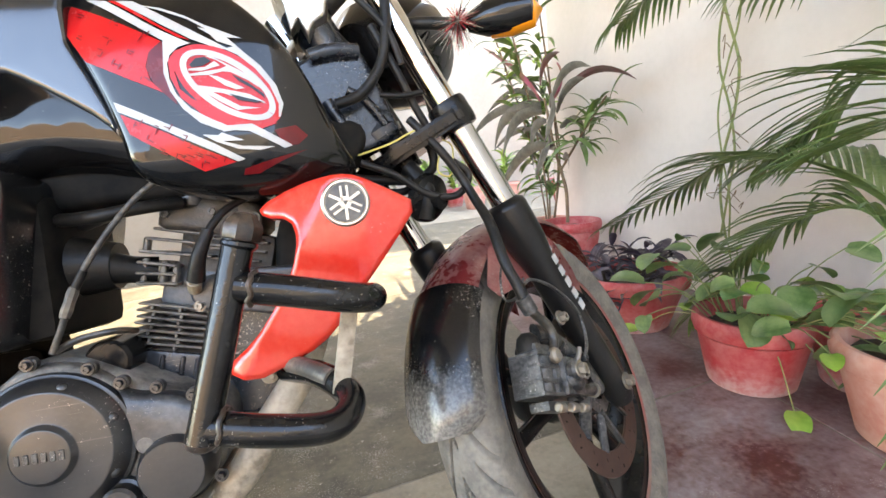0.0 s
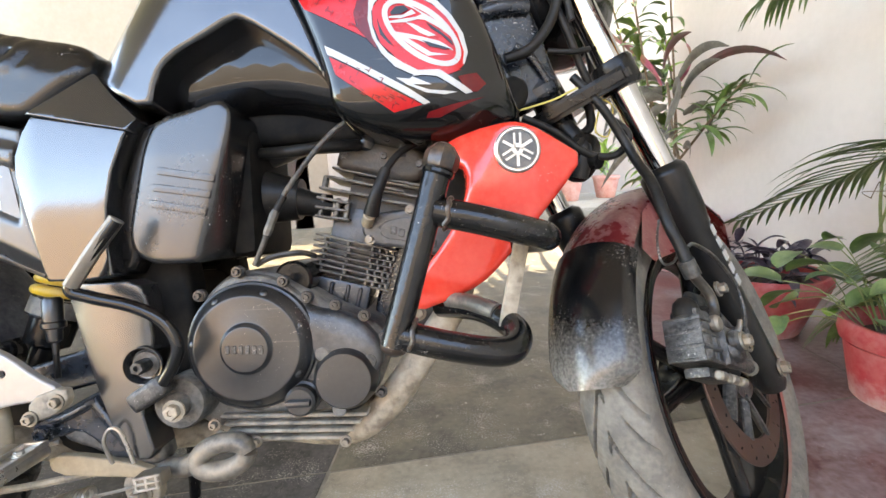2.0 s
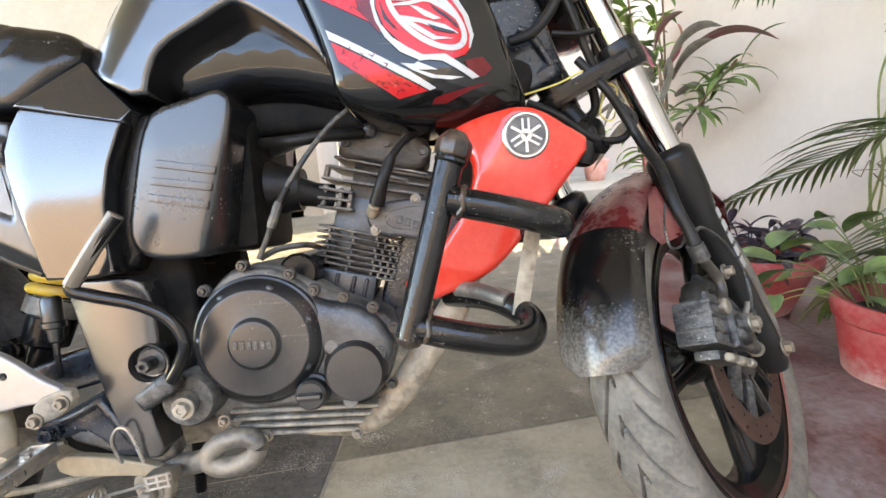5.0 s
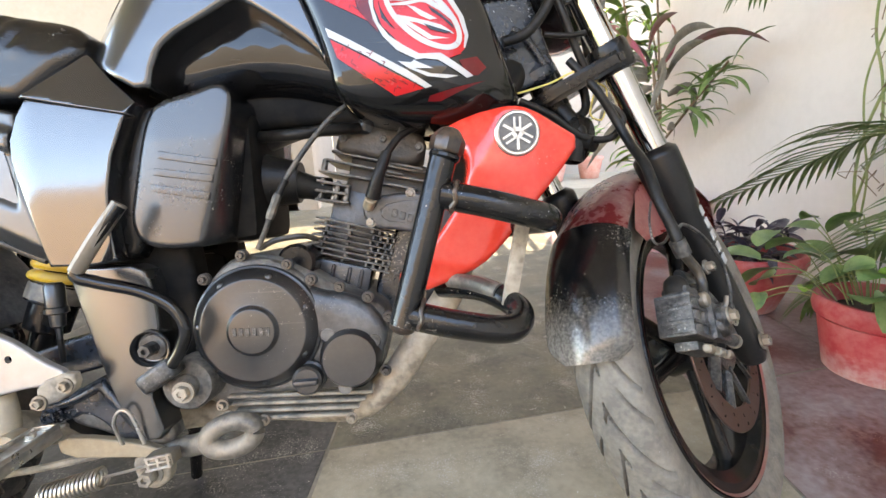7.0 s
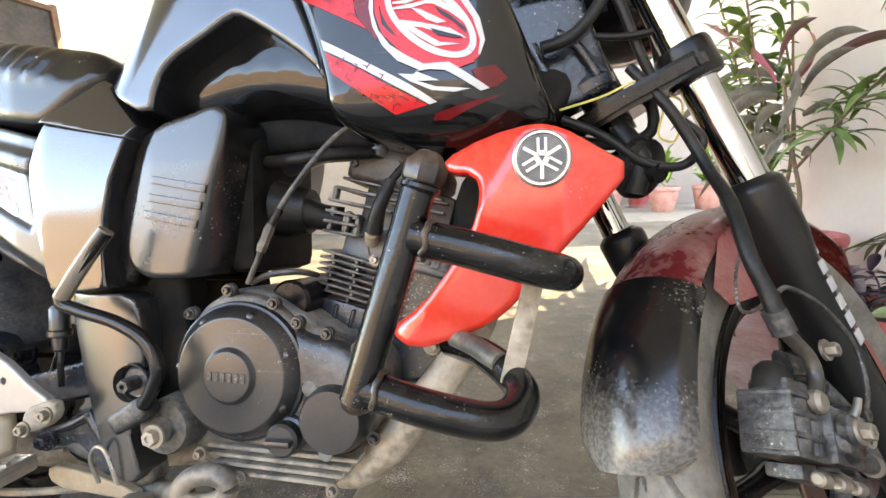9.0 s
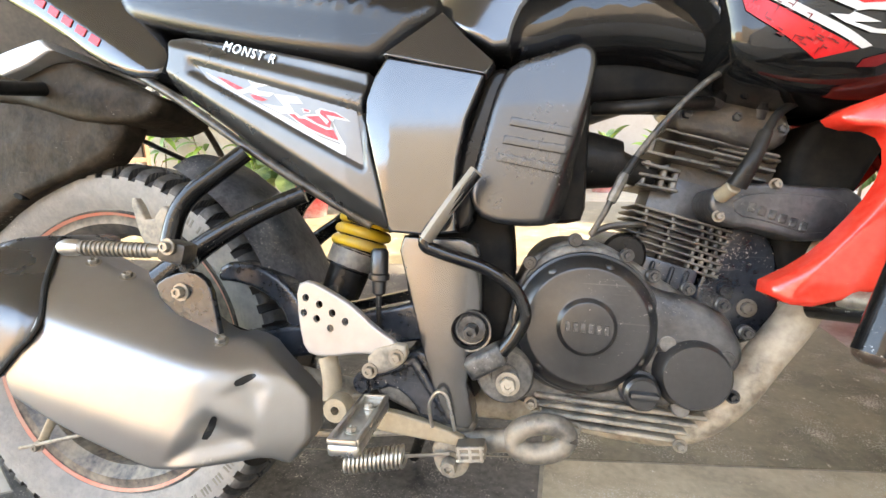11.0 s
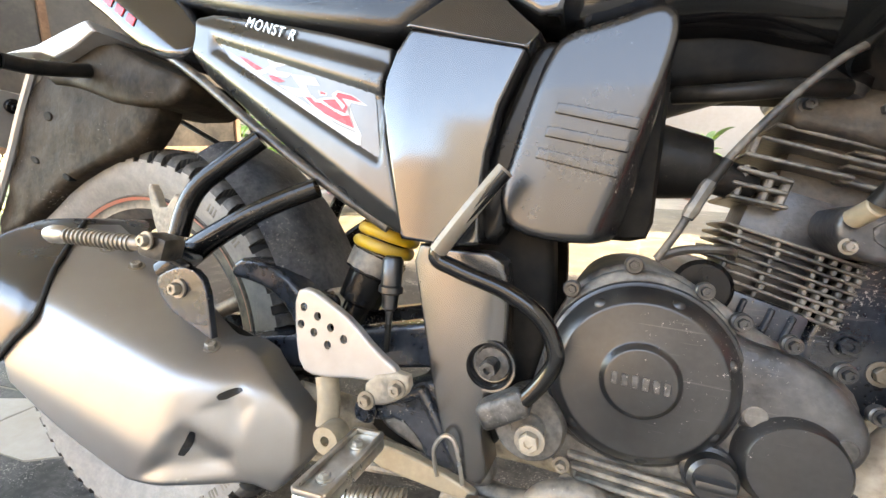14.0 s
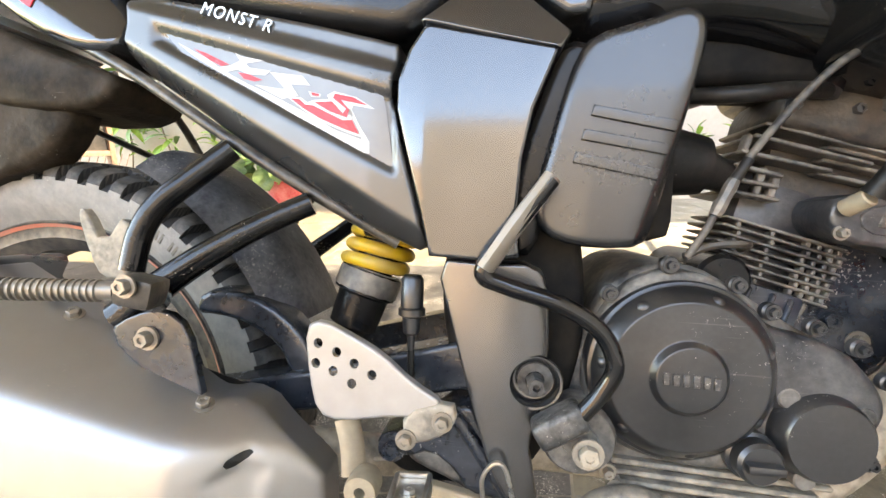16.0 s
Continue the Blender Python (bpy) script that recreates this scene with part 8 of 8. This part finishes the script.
arch_leaf((-0.09, -0.04, 0.56), (-0.08, -0.22, 0.57), (-0.07, -0.22, 0.44), 0.052, leaf_dark, cr)
arch_leaf((-0.09, 0.05, 0.71), (-0.07, -0.03, 0.81), (-0.06, 0.02, 0.91), 0.039, leaf_pink, cr)
for k in range(46):
    t = rng.uniform(0, 1)
    c = Vector((-0.08, -0.03, 0.33)).lerp(Vector((-0.06, -0.44, 0.66)), 0.35 + 0.65 * t)
    place_leaf(pk[0], c + Vector((rng.uniform(-0.03, 0.03), rng.uniform(-0.02, 0.02), rng.uniform(-0.03, 0.03))), rng.uniform(0, 360), rng.uniform(-30, 55), rng.uniform(-30, 30), rng.uniform(0.6, 1.15), cr)

# tall green shrub at the corner, in the sun
sh = thing("green_shrub", "tall green leafy shrub at the sunny corner", "plant", pose(2.38, 2.12, 0.22))
gm = [blade_mesh("lance_blade", 0.17, 0.04, leaf_green, 0.9, 0.3), blade_mesh("lance_blade_b", 0.15, 0.036, leaf_lime, 0.7, 0.3)]
for s in range(5):
    a = s * 1.25
    top = Vector((0.16 * math.cos(a) - 0.12, 0.2 * math.sin(a) + 0.1, 1.1 + 0.12 * s))
    part("stem", tube([(0.02 * math.cos(a), 0.02 * math.sin(a), -0.02), (0.09 * math.cos(a), 0.1 * math.sin(a), 0.5), top], 0.006, 8, 6), stem_mat, sh)
    for k in range(34):
        t = 0.15 + 0.85 * k / 34
        q = Vector((0, 0, 0)).lerp(top, t)
        place_leaf(gm[0] if rng.random() < 0.75 else gm[1], q, k * 137.5, rng.uniform(-20, 50), rng.uniform(-30, 30), rng.uniform(0.8, 1.25), sh)

# vine on the house wall
vn = thing("wall_vine", "thin green vine climbing the cream wall", "vine", pose(2.48, 0.80, 0.30))
for k in range(3):
    pts = [(-0.01 - 0.004 * k, 0.05 * math.sin(i * 1.3 + k * 2.1) * (0.5 + 0.1 * i), 0.16 * i) for i in range(10)]
    part("stem", tube(pts, 0.0048 - 0.0007 * k, 8, 6), vine_mat, vn)
for k in range(26):
    z = rng.uniform(0.1, 1.3)
    y = rng.uniform(-0.06, 0.06)
    part("tendril", tube([(-0.012, y, z), (-0.02, y + rng.uniform(-0.03, 0.03), z + 0.02), (-0.015, y + rng.uniform(-0.06, 0.06), z + rng.uniform(-0.05, 0.03))], 0.0016, 5, 4), stem_mat, vn)

# pots along the far wall, in the sun
lg = [blade_mesh("broad_blade", 0.26, 0.06, leaf_lime, 0.9, 0.3), blade_mesh("broad_blade_b", 0.24, 0.075, leaf_green, 0.7, 0.25)]
for x, y, r, m, seed in ((2.32, 5.95, 0.16, clay_pink, 1), (2.9, 5.6, 0.19, clay_pink, 2), (3.5, 5.8, 0.19, clay_pink, 3), (1.62, 5.5, 0.18, clay_red, 4), (2.75, 6.2, 0.17, clay_red, 6),
                         (-1.2, 3.0, 0.19, clay_red, 5), (-2.15, 3.7, 0.16, clay_red, 8), (0.6, 6.1, 0.18, clay_pink, 9), (4.1, 5.2, 0.2, clay_red, 10)):
    pot((x, y, 0), r, r * 0.68, r * 1.65, m, "clay pot with a leafy plant along the boundary wall", "far pots")
    f = thing("potted_plant", "leafy green plant in a clay pot by the boundary wall", "plant", pose(x, y, r * 1.6), "far plants")
    rr = random.Random(seed)
    for k in range(26):
        place_leaf(rr.choice(lg), (rr.uniform(-0.05, 0.05), rr.uniform(-0.05, 0.05), rr.uniform(0, 0.35)), rr.uniform(0, 360), rr.uniform(5, 75), rr.uniform(-30, 30), rr.uniform(0.7, 1.4), f)
    if seed == 5:
        for k in range(70):
            tip = (rr.uniform(-0.45, 0.22), rr.uniform(-0.2, 0.1), rr.uniform(0.0, 0.42))
            part("stem", tube([(0, 0, 0), (tip[0] * 0.4, tip[1] * 0.4, tip[2] * 0.8 + 0.05), tip], 0.003, 5, 4), vine_mat, f)
            place_leaf(rr.choice(hm), tip, rr.uniform(180, 360), rr.uniform(-70, 0), rr.uniform(-40, 40), rr.uniform(1.2, 1.9), f)
for x, z0, seed in ((-2.0, 0.75, 21), (-3.55, 0.85, 22), (-2.35, 0.9, 23), (-3.1, 0.7, 24)):
    f = thing("wall_creeper", "bright green creeper with long leaves on the boundary wall", "plant", pose(x, 4.0, z0))
    rr = random.Random(seed)
    part("stem", tube([(0, 0.03, -0.7), (0.05, 0.04, -0.3), (-0.03, 0.04, 0.1), (0.04, 0.03, 0.5)], 0.008, 6, 5), stem_mat, f)
    for k in range(34):
        place_leaf(rr.choice(lg), (rr.uniform(-0.25, 0.25), rr.uniform(-0.12, 0.0), rr.uniform(-0.35, 0.45)), 270 + rr.uniform(-80, 80), rr.uniform(-60, 40), rr.uniform(-40, 40), rr.uniform(0.6, 1.2), f)

# ---- gate at the end of the porch ----
gate_black = mat("black_gate_sheet", (0.018, 0.018, 0.02), (0.03, 0.03, 0.032), 0.4, scale=4, fine=40, dust=0.15)
gate_rust = mat("rusty_gate_wire", (0.16, 0.09, 0.06), (0.24, 0.15, 0.1), 0.7, scale=30)
gate = thing("yard_gate", "black sheet-metal gate with a diamond mesh foot", "gate", pose(-2.38, 0.2, 0, 0, 0, 85.4))
part("gate_sheet", box((2.4, 0.004, 1.4), pose(1.0, 0, 1.2), 0.001), gate_black, gate)
for z in (0.03, 0.5, 1.88):
    part("gate_rail", box((2.4, 0.035, 0.035), pose(1.0, 0.0, z), 0.004), gate_rust, gate)
for x in (-0.2, 1.0, 2.2):
    part("gate_post", box((0.04, 0.04, 1.9), pose(x, 0.0, 0.96), 0.004), gate_rust, gate)
for s in (1, -1):
    for k in range(44):
        x0 = -0.45 + 0.06 * k
        part("mesh_wire", tube([(x0, 0.005 * s, 0.04), (x0 + s * 0.22, 0.005 * s, 0.49)], 0.0032, 5, 1), gate_rust, gate)
grass_mat = mat("dry_lawn", (0.17, 0.2, 0.06), (0.36, 0.36, 0.16), 0.9, scale=3, fine=40, bump=0.8)
bm = bmesh.new()
vs = [bm.verts.new(p) for p in ((-14, -6, -0.012), (-2.75, -6, -0.012), (-2.75, 9, -0.012), (-14, 9, -0.012))]
bm.faces.new(vs)
tagged(obj("lawn", bm, grass_mat, smooth=False), "patchy sunlit lawn beyond the gate", "lawn", kind="structure")
